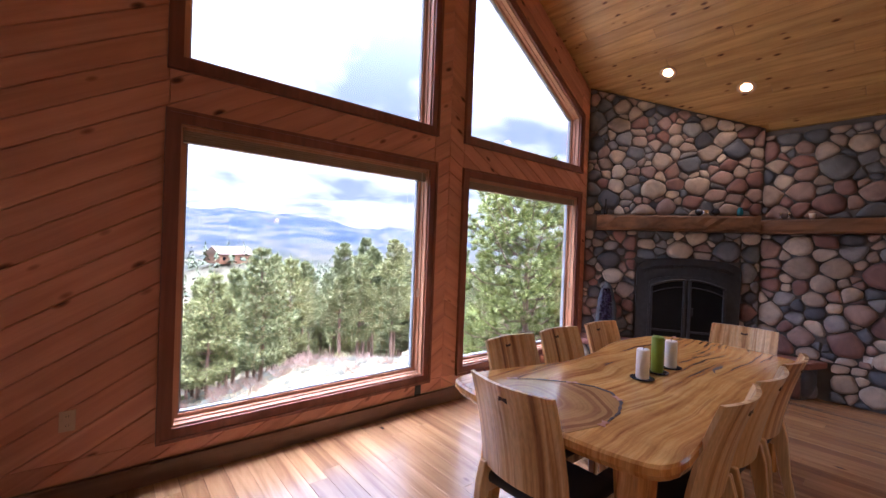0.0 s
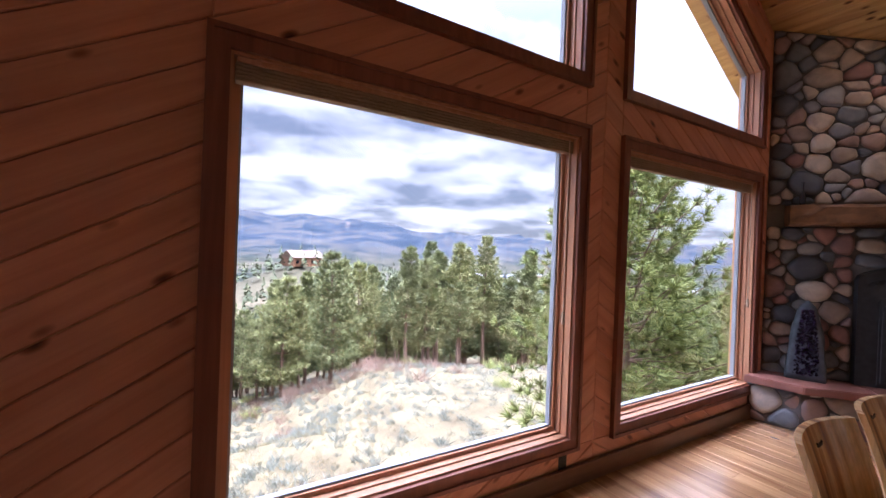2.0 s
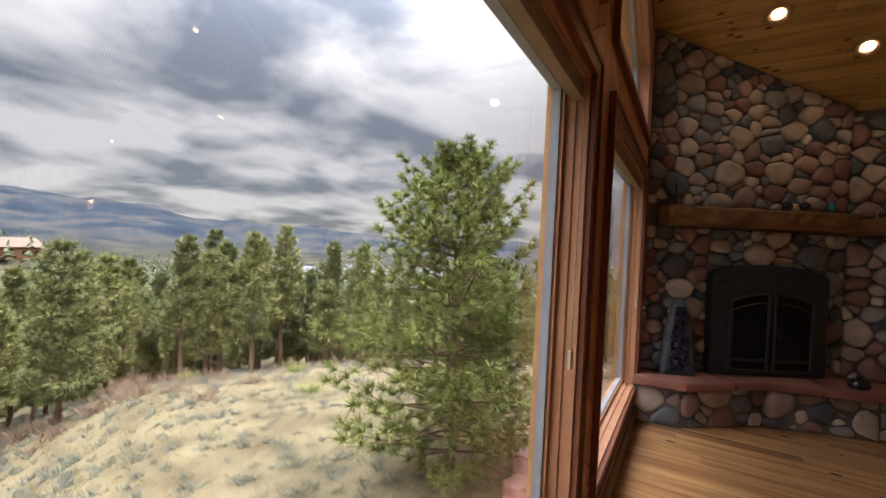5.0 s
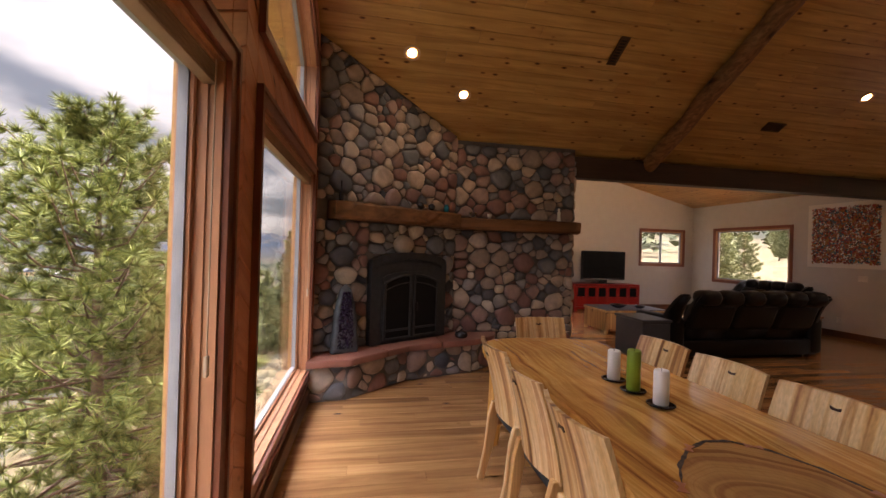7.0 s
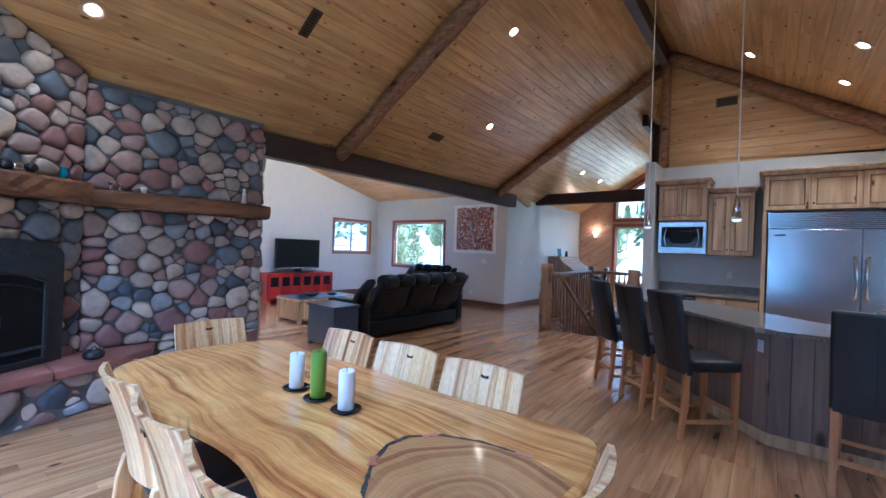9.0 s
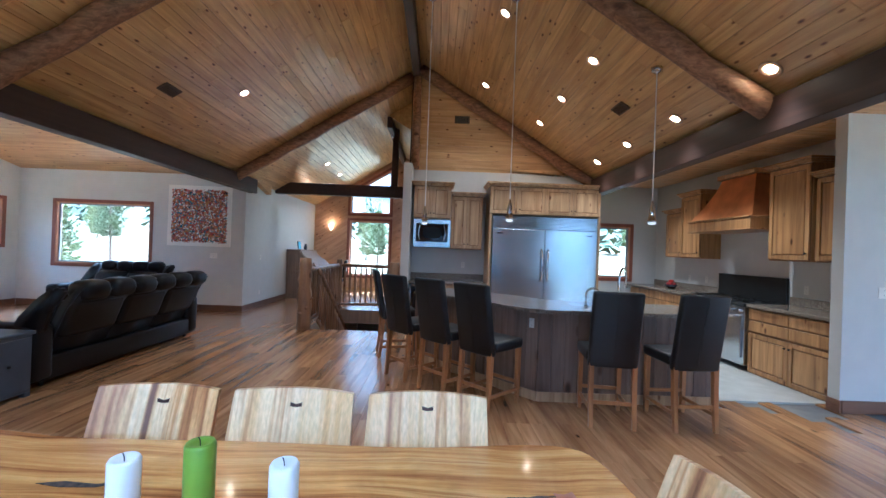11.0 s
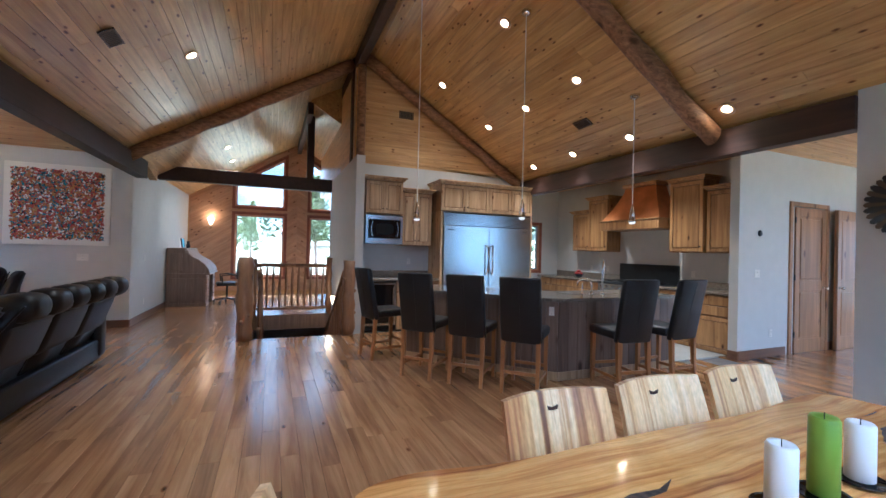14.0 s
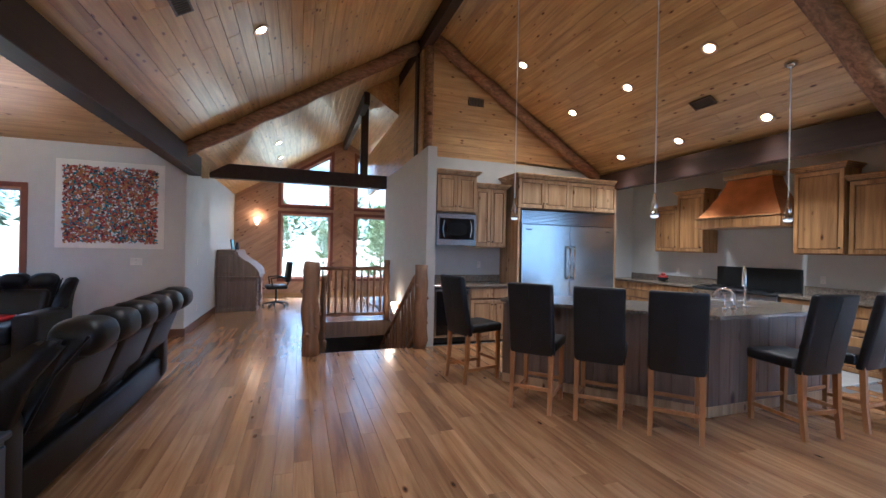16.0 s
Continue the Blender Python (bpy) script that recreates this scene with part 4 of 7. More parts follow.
def fireplace():
    c = A0.lerp(A1, 0.61)
    t = thing("fireplace", c.x, c.y, 0.42, FA, "black iron gas fireplace with arched glass doors", "fireplace")
    # local x runs along the face, -y looks into the room
    def arch(w, z0, z1, rise, n=12):
        return [(-w, z0), (w, z0)] + [(w * math.cos(math.pi * k / n), z1 + rise * (math.sin(math.pi * k / n) ** 0.8)) for k in range(n + 1)]
    part("surround", prism(arch(0.57, 0, 0.93, 0.14), -0.09, 0.0, "y"), "iron", t, "dark iron surround with an arched top")
    part("inner_frame", prism(arch(0.43, 0.03, 0.74, 0.1), -0.105, -0.088, "y"), "iron", t)
    band = bmesh.new()
    for k in range(24):
        # a cast scroll band over the doors
        a = math.pi * (0.08 + 0.84 * k / 23)
        x, z = 0.5 * math.cos(a), 0.86 + 0.11 * math.sin(a)
        tube([(x + 0.018 * math.cos(u), -0.092, z + 0.02 * math.sin(u)) for u in (0.0, 1.2, 2.4, 3.6, 4.8)], 0.006, 5, band)
    part("scroll_band", band, "iron", t, "cast scroll ornament")
    for s in (-1, 1):
        d = new("door")
        d.parent = t
        top = [(s * (0.03 + 0.37 * k / 8), 0.8 - 0.09 * (k / 8) ** 2) for k in range(9)]
        part("glass", prism([(s * 0.03, 0.06)] + top + [(s * 0.4, 0.06)], -0.112, -0.106, "y"), "smoked", d, "dark fire glass")
        part("arched_rail", tube([(x, -0.118, z) for x, z in top], 0.015, 6), "iron", d)
        part("arched_rail", tube([(x, -0.118, z - 0.09) for x, z in top], 0.008, 6), "iron", d)
        for x, z in ((s * 0.03, 0.8), (s * 0.4, 0.71)):
            part("stile", box(x - 0.016, x + 0.016, -0.128, -0.104, 0.045, z, 0.004), "iron", d)
        for z in (0.055, 0.155):
            part("rail", box(min(s * 0.03, s * 0.4), max(s * 0.03, s * 0.4), -0.126, -0.105, z - 0.013, z + 0.013, 0.003), "iron", d)
        part("handle", tube([(s * 0.055, -0.15, 0.36), (s * 0.055, -0.15, 0.46)], 0.008, 8), "black", d)


fireplace()


def timber(name, a, b, z0, z1, depth, out, seed):
    """A rough-hewn timber from a to b on plan, standing out from the stone."""
    g = random.Random(seed)
    a, b, out = Vector((*a, 0)), Vector((*b, 0)), Vector((*out, 0)).normalized()
    bm = bmesh.new()
    rings = []
    n = 22
    for k in range(n + 1):
        p = a.lerp(b, k / n)
        j = lambda: g.uniform(-0.006, 0.006)
        pts = [(0.0, z0), (depth * 0.5, z0 - 0.004), (depth - 0.015, z0 + 0.006), (depth, z0 + 0.03), (depth + 0.003, (z0 + z1) / 2), (depth - 0.003, z1 - 0.025), (depth - 0.018, z1), (0.0, z1)]
        rings.append([bm.verts.new(p + out * (u + j()) + Vector((0, 0, z + j()))) for u, z in pts])
    m = len(rings[0])
    for r0, r1 in zip(rings, rings[1:]):
        for i in range(m):
            bm.faces.new((r0[i], r0[(i + 1) % m], r1[(i + 1) % m], r1[i]))
    bm.faces.new(rings[0])
    bm.faces.new(rings[-1][::-1])
    bmesh.ops.recalc_face_normals(bm, faces=bm.faces[:])
    return part(name, bm, "mantle", mantel)


mantel = thing("mantel", 0, 0, 0, 0, "rough-hewn timber mantel let into the stone wall", "mantel")
nA = Vector((-(A1.y - A0.y), A1.x - A0.x)).normalized() * -1
timber("beam", (5.1, 2.95), (6.03, 1.42), 1.83, 2.02, 0.2, nA, 1)
timber("beam", (6.1, 1.4), (6.1, -0.42), 1.82, 1.98, 0.2, (-1, 0), 2)


def on_mantel(k, off=0.1):
    """A place on the mantel: 0 to 1 along the slanting part, 1 to 2 along the straight one."""
    if k < 1:
        p = Vector((5.1, 2.95)).lerp(Vector((6.03, 1.42)), k) + nA * off
        return (p.x, p.y, 2.026)
    return (6.1 - off, 1.4 - 1.82 * (k - 1), 1.986)


def turned(name, place, profile, mat, label, category, sides=18, lid=None):
    t = thing(name, *place, 0, label, category)
    part("body", lathe(profile, sides), mat, t, smooth=True)
    return t


M["silver"] = plain("polished_silver", (0.75, 0.72, 0.68), 0.15, 1.0, bumps=0)
M["teal"] = plain("teal_glaze", (0.02, 0.22, 0.3), 0.15, bumps=0, coat=0.5)
M["darkpot"] = plain("dark_glaze", (0.03, 0.03, 0.04), 0.12, bumps=0, coat=0.6)
turned("bottle", on_mantel(0.06), [(0.02, 0), (0.024, 0.02), (0.024, 0.08), (0.008, 0.12), (0.008, 0.2), (0.012, 0.21)], "darkpot", "small dark bottle on the timber mantel", "bottle")
turned("glass_float", on_mantel(0.66), [(0.012, 0), (0.035, 0.02), (0.045, 0.045), (0.035, 0.075), (0.012, 0.09)], "darkpot", "round dark glass ball on the mantel", "ornament")
turned("glass_float", on_mantel(0.76), [(0.012, 0), (0.035, 0.02), (0.045, 0.045), (0.035, 0.075), (0.012, 0.09)], "darkpot", "round dark glass ball on the mantel", "ornament")
turned("jar", on_mantel(0.7), [(0.04, 0), (0.045, 0.02), (0.045, 0.06), (0.03, 0.07)], "silver", "low silver jar on the timber mantel", "jar")
turned("vase", on_mantel(0.9), [(0.025, 0), (0.035, 0.03), (0.03, 0.07), (0.022, 0.09), (0.03, 0.1)], "teal", "little teal glazed vase on the mantel", "vase")
turned("candlestick", on_mantel(1.13), [(0.025, 0), (0.008, 0.02), (0.008, 0.05), (0.02, 0.06), (0.02, 0.075)], "silver", "short silver candlestick on the mantel", "candlestick")
turned("candlestick", on_mantel(1.17), [(0.025, 0), (0.008, 0.02), (0.008, 0.05), (0.02, 0.06), (0.02, 0.075)], "silver", "short silver candlestick on the mantel", "candlestick")
turned("cup", on_mantel(1.28), [(0.02, 0), (0.028, 0.03), (0.032, 0.06), (0.03, 0.06), (0.02, 0.01)], "wax", "small white cup on the mantel", "cup")
turned("figurine", on_mantel(1.84), [(0.035, 0), (0.028, 0.03), (0.02, 0.09), (0.028, 0.12), (0.012, 0.145), (0.02, 0.165), (0.01, 0.185)], "wax", "white china figurine on the mantel end", "figurine")
pot = turned("lidded_pot", (5.72, 1.3, 0.42), [(0.06, 0), (0.075, 0.01), (0.085, 0.04), (0.07, 0.07), (0.04, 0.085), (0.015, 0.09), (0.018, 0.105), (0.008, 0.11)], "darkpot", "low dark metal pot on the hearth slab", "pot")


def geode(x, y, z, turn):
    t = thing("geode", x, y, z, turn, "tall split amethyst geode with a blue-grey shell", "geode")
    g = random.Random(4)
    outer, inner, verts, faces = [], [], [], []
    n, rings = 20, 14
    bm = bmesh.new()
    prev = None
    for k in range(rings + 1):
        f = k / rings
        h = 0.72 * f
        w = 0.14 * (1 - f ** 3) ** 0.5 * (1 - 0.3 * f) + 0.01
        ring = []
        for i in range(n):
            a = 2 * math.pi * i / n
            r = w * (1 + g.uniform(-0.06, 0.06))
            yy = math.sin(a) * r * 0.85
            ring.append(bm.verts.new((math.cos(a) * r, max(yy, -0.045) + 0.02, h)))
        if prev:
            for i in range(n):
                bm.faces.new((prev[i], prev[(i + 1) % n], ring[(i + 1) % n], ring[i]))
        else:
            bm.faces.new(ring[::-1])
        prev = ring
    bm.faces.new(prev)
    part("shell", bm, "geode", t, smooth=True)
    bm = bmesh.new()
    for k in range(650):
        h = g.uniform(0.05, 0.64)
        f = h / 0.72
        w = (0.14 * (1 - f ** 3) ** 0.5 * (1 - 0.3 * f)) * 0.66
        x0 = g.uniform(-w, w)
        s = g.uniform(0.006, 0.014)
        y0 = -0.028
        top = bm.verts.new((x0, y0 - s * g.uniform(0.3, 1.2), h))
        base = [bm.verts.new((x0 + s * math.cos(a), y0 + 0.004, h + s * math.sin(a))) for a in (0.3, 1.9, 3.5, 5.0)]
        for i in range(4):
            bm.faces.new((base[i], base[(i + 1) % 4], top))
    part("crystal", bm, "crystal", t, "glinting purple crystals, darkened like the shade of a hollow", kind="stuff")


geode(5.03, 2.72, 0.42, -66)


# ---- dining table, candles, chairs ----
def dining_table():
    t = thing("dining_table", 0, 0, 0, 0, "large polished live-edge suar wood dining table", "dining table")
    g = random.Random(9)
    key = [(1.42, 0.72), (1.56, 0.56), (2.1, 0.6), (2.7, 0.585), (3.3, 0.6), (3.66, 0.56), (3.84, 0.64), (3.93, 0.9), (3.95, 1.25), (3.86, 1.5), (3.66, 1.62), (3.2, 1.66), (2.75, 1.58), (2.35, 1.55), (1.95, 1.64), (1.6, 1.7), (1.46, 1.62), (1.4, 1.2)]
    pts = []
    n = len(key)
    for i in range(n):
        p0, p1, p2, p3 = (Vector(key[(i + j) % n]) for j in (-1, 0, 1, 2))
        for k in range(5):
            u = k / 5
            pts.append(0.5 * ((2 * p1) + (p2 - p0) * u + (2 * p0 - 5 * p1 + 4 * p2 - p3) * u * u + (3 * p1 - p0 - 3 * p2 + p3) * u ** 3))
    bm = bmesh.new()
    c = Vector((2.68, 1.12))
    rings = []
    for z, inn in ((0.735, 0.05), (0.745, 0.02), (0.77, 0.0), (0.795, 0.002), (0.805, 0.014)):
        rings.append([bm.verts.new((p.x - (p - c).normalized().x * inn, p.y - (p - c).normalized().y * inn, z)) for p in pts])
    m = len(pts)
    for r0, r1 in zip(rings, rings[1:]):
        for i in range(m):
            bm.faces.new((r0[i], r0[(i + 1) % m], r1[(i + 1) % m], r1[i]))
    bm.faces.new(rings[0][::-1])
    bm.faces.new(rings[-1])
    bmesh.ops.recalc_face_normals(bm, faces=bm.faces[:])
    part("tabletop", bm, "suar", t, "honey-brown swirling slab top")
    slab_pts = [(1.425, 0.93), (1.62, 0.88), (1.8, 0.91), (1.94, 0.97), (2.02, 1.06), (2.03, 1.16), (1.98, 1.28), (1.88, 1.4), (1.75, 1.5), (1.6, 1.56), (1.46, 1.58)]
    part("inset_slab", prism([(min(x, 3.0), y) for x, y in slab_pts], 0.8052, 0.8066, "z"), "slab", t, "dark ringed inset piece")
    # the filled crack round the inset
    crack = [(1.62, 0.88), (1.8, 0.905), (1.94, 0.965), (2.025, 1.06), (2.035, 1.16), (1.98, 1.285), (1.88, 1.405), (1.75, 1.505)]
    fine = []
    for i in range(len(crack) - 1):
        for k in range(6):
            fine.append(Vector(crack[i]).lerp(Vector(crack[i + 1]), k / 6))
    bm = bmesh.new()
    left, right = [], []
    for i, p in enumerate(fine):
        d = (fine[min(i + 1, len(fine) - 1)] - fine[max(i - 1, 0)]).normalized()
        w = 0.004 + 0.005 * math.sin(math.pi * i / len(fine)) + g.uniform(-0.003, 0.003)
        left.append((p.x - d.y * w, p.y + d.x * w))
        right.append((p.x + d.y * w, p.y - d.x * w))
    for i in range(len(left) - 1):
        prism([left[i], left[i + 1], right[i + 1], right[i]], 0.8064, 0.8078, "z", bm)
    part("crack", bm, "resin", t, "rough filled crack")
    bm = bmesh.new()
    prism([(2.92, 0.86), (3.0, 0.885), (3.1, 0.875), (3.17, 0.89), (3.09, 0.905), (2.99, 0.9)], 0.8052, 0.8068, "z", bm)
    part("crack", bm, "resin", t)
    for x, y, a in ((1.97, 1.0, 60), (1.63, 0.885, 10), (1.99, 1.27, -45), (1.76, 1.5, -30), (3.86, 1.45, 30)):
        s = 0.03
        bm = prism([(-s, -s * 0.6), (0, -s * 0.25), (s, -s * 0.6), (s, s * 0.6), (0, s * 0.25), (-s, s * 0.6)], 0.8076, 0.8088, "z")
        ob = part("butterfly_key", bm, "inlay", t, "red wooden butterfly key")
        ob.matrix_basis = pose(x, y, 0, 0, 0, a)
    for x, y in ((1.62, 0.74), (3.72, 0.76), (3.72, 1.46), (1.64, 1.5)):
        bm = bmesh.new()
        sx, sy = (1 if x > 2.6 else -1), (1 if y > 1.1 else -1)
        pts2 = []
        for z, w, o in ((0.0, 0.045, 0.04), (0.25, 0.052, 0.02), (0.5, 0.06, 0.0), (0.735, 0.075, -0.02)):
            pts2.append([bm.verts.new((x + sx * o + dx * w, y + sy * o * 0.6 + dy * w, z)) for dx, dy in ((-1, -0.6), (-0.6, -1), (0.6, -1), (1, -0.6), (1, 0.6), (0.6, 1), (-0.6, 1), (-1, 0.6))])
        for r0, r1 in zip(pts2, pts2[1:]):
            for i in range(8):
                bm.faces.new((r0[i], r0[(i + 1) % 8], r1[(i + 1) % 8], r1[i]))
        bm.faces.new(pts2[0][::-1])
        bm.faces.new(pts2[-1])
        part("leg", bm, "suar", t)


dining_table()


def candle(x, y, h, mat, label):
    plate = thing("candle_plate", x, y, 0.808, 0, "small round dark glass plate under a pillar candle", "plate", "candle plates")
    part("dish", lathe([(0.05, 0.0), (0.064, 0.004), (0.067, 0.009), (0.06, 0.006), (0.02, 0.0045)], 28), "blackglass", plate, smooth=True)
    c = thing("pillar_candle", x, y, 0.8155, 0, label, "candle", "pillar candles")
    part("wax", lathe([(0.033, 0), (0.0355, 0.003), (0.0355, h - 0.008), (0.031, h), (0.022, h - 0.006), (0.004, h - 0.01)], 28), mat, c, smooth=True)
    part("wick", tube([(0, 0, h - 0.012), (0.001, 0, h + 0.002), (0.004, 0.002, h + 0.012)], 0.0013, 6), "black", c, "short burnt wick")


candle(2.395, 1.07, 0.168, "wax", "white pillar candle on a dark plate")
candle(2.6, 1.075, 0.215, "greenwax", "tall green pillar candle on a dark plate")
candle(2.787, 1.07, 0.168, "wax", "white pillar candle on a dark plate")


def dining_chair():
    t = thing("dining_chair", 0, 0, 0, 0, "striped suar wood dining chair with grey seat", "dining chair", "chairs round the dining table")
    # the sitter looks along +y; the back stands at -y
    bm = bmesh.new()
    nx, nz = 8, 10
    def back(u, v, d):
        x = (u - 0.5) * (0.47 - 0.02 * v)
        z = 0.5 + 0.46 * v
        top = 0.02 * math.cos((u - 0.5) * math.pi) * v
        y = -0.2 - 0.055 * v - 0.06 * v * v + 0.05 * (2 * u - 1) ** 2 + d
        return (x, y, z)
    g0 = [[bm.verts.new(back(i / nx, k / nz, 0.0)) for i in range(nx + 1)] for k in range(nz + 1)]
    g1 = [[bm.verts.new(back(i / nx, k / nz, -0.02)) for i in range(nx + 1)] for k in range(nz + 1)]
    for k in range(nz):
        for i in range(nx):
            bm.faces.new((g0[k][i], g0[k][i + 1], g0[k + 1][i + 1], g0[k + 1][i]))
            bm.faces.new((g1[k][i + 1], g1[k][i], g1[k + 1][i], g1[k + 1][i + 1]))
    for i in range(nx):
        bm.faces.new((g0[nz][i], g0[nz][i + 1], g1[nz][i + 1], g1[nz][i]))
        bm.faces.new((g0[0][i + 1], g0[0][i], g1[0][i], g1[0][i + 1]))
    for k in range(nz):
        bm.faces.new((g0[k][0], g0[k + 1][0], g1[k + 1][0], g1[k][0]))
        bm.faces.new((g0[k + 1][nx], g0[k][nx], g1[k][nx], g1[k + 1][nx]))
    bmesh.ops.recalc_face_normals(bm, faces=bm.faces[:])
    part("backrest", bm, "chair", t, "wide curved striped wooden back")
    bm = prism([(-0.022, 0.012), (0, 0.005), (0.022, 0.012), (0.022, -0.012), (0, -0.005), (-0.022, -0.012)], -0.3152, -0.2912, "y")
    part("bow_tie", bm, "dark_inlay", t, "small dark butterfly key").matrix_basis = pose(0, 0.0, 0.9)
    for s in (-1, 1):
        x = s * 0.208
        bm = bmesh.new()
        rings = []
        for z, y, w, d in ((0.0, -0.27, 0.016, 0.022), (0.2, -0.222, 0.018, 0.027), (0.42, -0.192, 0.02, 0.036), (0.52, -0.172, 0.02, 0.03)):
            rings.append([bm.verts.new((x + a * w, y + b * d, z)) for a, b in ((-1, -1), (1, -1), (1, 1), (-1, 1))])
        for r0, r1 in zip(rings, rings[1:]):
            for i in range(4):
                bm.faces.new((r0[i], r0[(i + 1) % 4], r1[(i + 1) % 4], r1[i]))
        bm.faces.new(rings[0][::-1])
        bm.faces.new(rings[-1])
        bmesh.ops.bevel(bm, geom=bm.edges[:], offset=0.004, segments=1, affect="EDGES")
        part("leg", bm, "chair", t)
        bm = bmesh.new()
        rings = [[bm.verts.new((x + a * w, 0.21 + yo + b * w, z)) for a, b in ((-1, -1), (1, -1), (1, 1), (-1, 1))] for z, yo, w in ((0.0, 0.012, 0.015), (0.2, 0.004, 0.019), (0.4, 0.0, 0.022))]
        for r0, r1 in zip(rings, rings[1:]):
            for i in range(4):
                bm.faces.new((r0[i], r0[(i + 1) % 4], r1[(i + 1) % 4], r1[i]))
        bm.faces.new(rings[0][::-1])
        bm.faces.new(rings[-1])
        bmesh.ops.bevel(bm, geom=bm.edges[:], offset=0.004, segments=1, affect="EDGES")
        part("leg", bm, "chair", t)
        part("side_rail", box(x - 0.011, x + 0.011, -0.17, 0.19, 0.36, 0.41, 0.003), "chair", t)
    part("front_rail", box(-0.19, 0.19, 0.199, 0.221, 0.36, 0.41, 0.003), "chair", t)
    part("seat", box(-0.225, 0.225, -0.175, 0.235, 0.412, 0.47, 0.022, segs=3), "seat", t, "dark grey upholstered seat pad", True)
    part("back_pad", box(-0.17, 0.17, -0.189, -0.169, 0.495, 0.6, 0.008, segs=2), "pad", t, "grey cushion pad low on the back")
    return t


chair0 = dining_chair()
chairs = [(3.07, 0.79, 0), (2.56, 0.79, 0), (2.05, 0.79, 0), (3.08, 1.44, 180), (2.54, 1.46, 180), (2.02, 1.47, 180), (3.75, 0.99, 90), (1.6, 1.15, -90)]
for k, (x, y, a) in enumerate(chairs):
    m = pose(x, y, 0, 0, 0, a)
    if k == 0:
        chair0.matrix_basis = m
    else:
        copy_thing(chair0, m)


# ---- bar stools and island ----
def bar_stool():
    t = thing("bar_stool", 0, 0, 0, 0, "black leather counter stool on honey wooden legs", "bar stool", "stools at the kitchen island")
    part("seat", box(-0.22, 0.22, -0.2, 0.24, 0.565, 0.665, 0.028, segs=3), "leather", t, "padded black leather seat", True)
    bm = box(-0.215, 0.215, -0.275, -0.2, 0.53, 1.22, 0.025, segs=3)
    for v in bm.verts:
        k = max(0.0, v.co.z - 0.6)
        v.co.y -= 0.14 * k + 0.11 * k * k
        v.co.y += 0.35 * v.co.x ** 2
    part("backrest", bm, "leather", t, "tall black leather back", True)
    part("seam", tube([(0, -0.284, 0.6), (0, -0.304, 0.78), (0, -0.35, 0.99), (0, -0.402, 1.19)], 0.0022, 5), "leather", t)
    for sx in (-1, 1):
        for sy in (-1, 1):
            bm = bmesh.new()
            y0 = -0.235 if sy < 0 else 0.2
            kick = -0.04 if sy < 0 else 0.0
            rings = [[bm.verts.new((sx * 0.185 + a * w, y0 + o + b * w, z)) for a, b in ((-1, -1), (1, -1), (1, 1), (-1, 1))] for z, o, w in ((0, kick, 0.017), (0.25, kick * 0.3, 0.02), (0.57, 0, 0.022))]
            for r0, r1 in zip(rings, rings[1:]):
                for i in range(4):
                    bm.faces.new((r0[i], r0[(i + 1) % 4], r1[(i + 1) % 4], r1[i]))
            bm.faces.new(rings[0][::-1])
            bm.faces.new(rings[-1])
            part("leg", bm, "stool_leg", t)
    part("stretcher", box(-0.17, 0.17, 0.19, 0.21, 0.2, 0.235, 0.004), "stool_leg", t)
    part("stretcher", box(-0.17, 0.17, -0.255, -0.235, 0.2, 0.235, 0.004), "stool_leg", t)
    for s in (-1, 1):
        part("stretcher", box(s * 0.185 - 0.01, s * 0.185 + 0.01, -0.235, 0.19, 0.13, 0.165, 0.004), "stool_leg", t)
    return t


stool0 = bar_stool()
def stool_at(bx, by, face):
    """bx, by: midway between the feet of the back legs; face: degrees of the way the sitter looks."""
    a = radians(face)
    return pose(bx + 0.27 * math.cos(a), by + 0.27 * math.sin(a), 0, 0, 0, face - 90)


spots = [(2.47, -2.73, 222), (2.05, -2.3, 224), (1.64, -1.86, 223), (0.43, -1.5, -98), (-0.3, -1.47, -88), (2.82, -3.78, 193)]
for k, s in enumerate(spots):
    if k == 0:
        stool0.matrix_basis = stool_at(*s)
    else:
        copy_thing(stool0, stool_at(*s))

ISL = [(0.95, -2.12), (2.3, -3.6), (1.75, -4.1), (0.55, -2.85), (-0.95, -2.85), (-0.95, -2.12)]


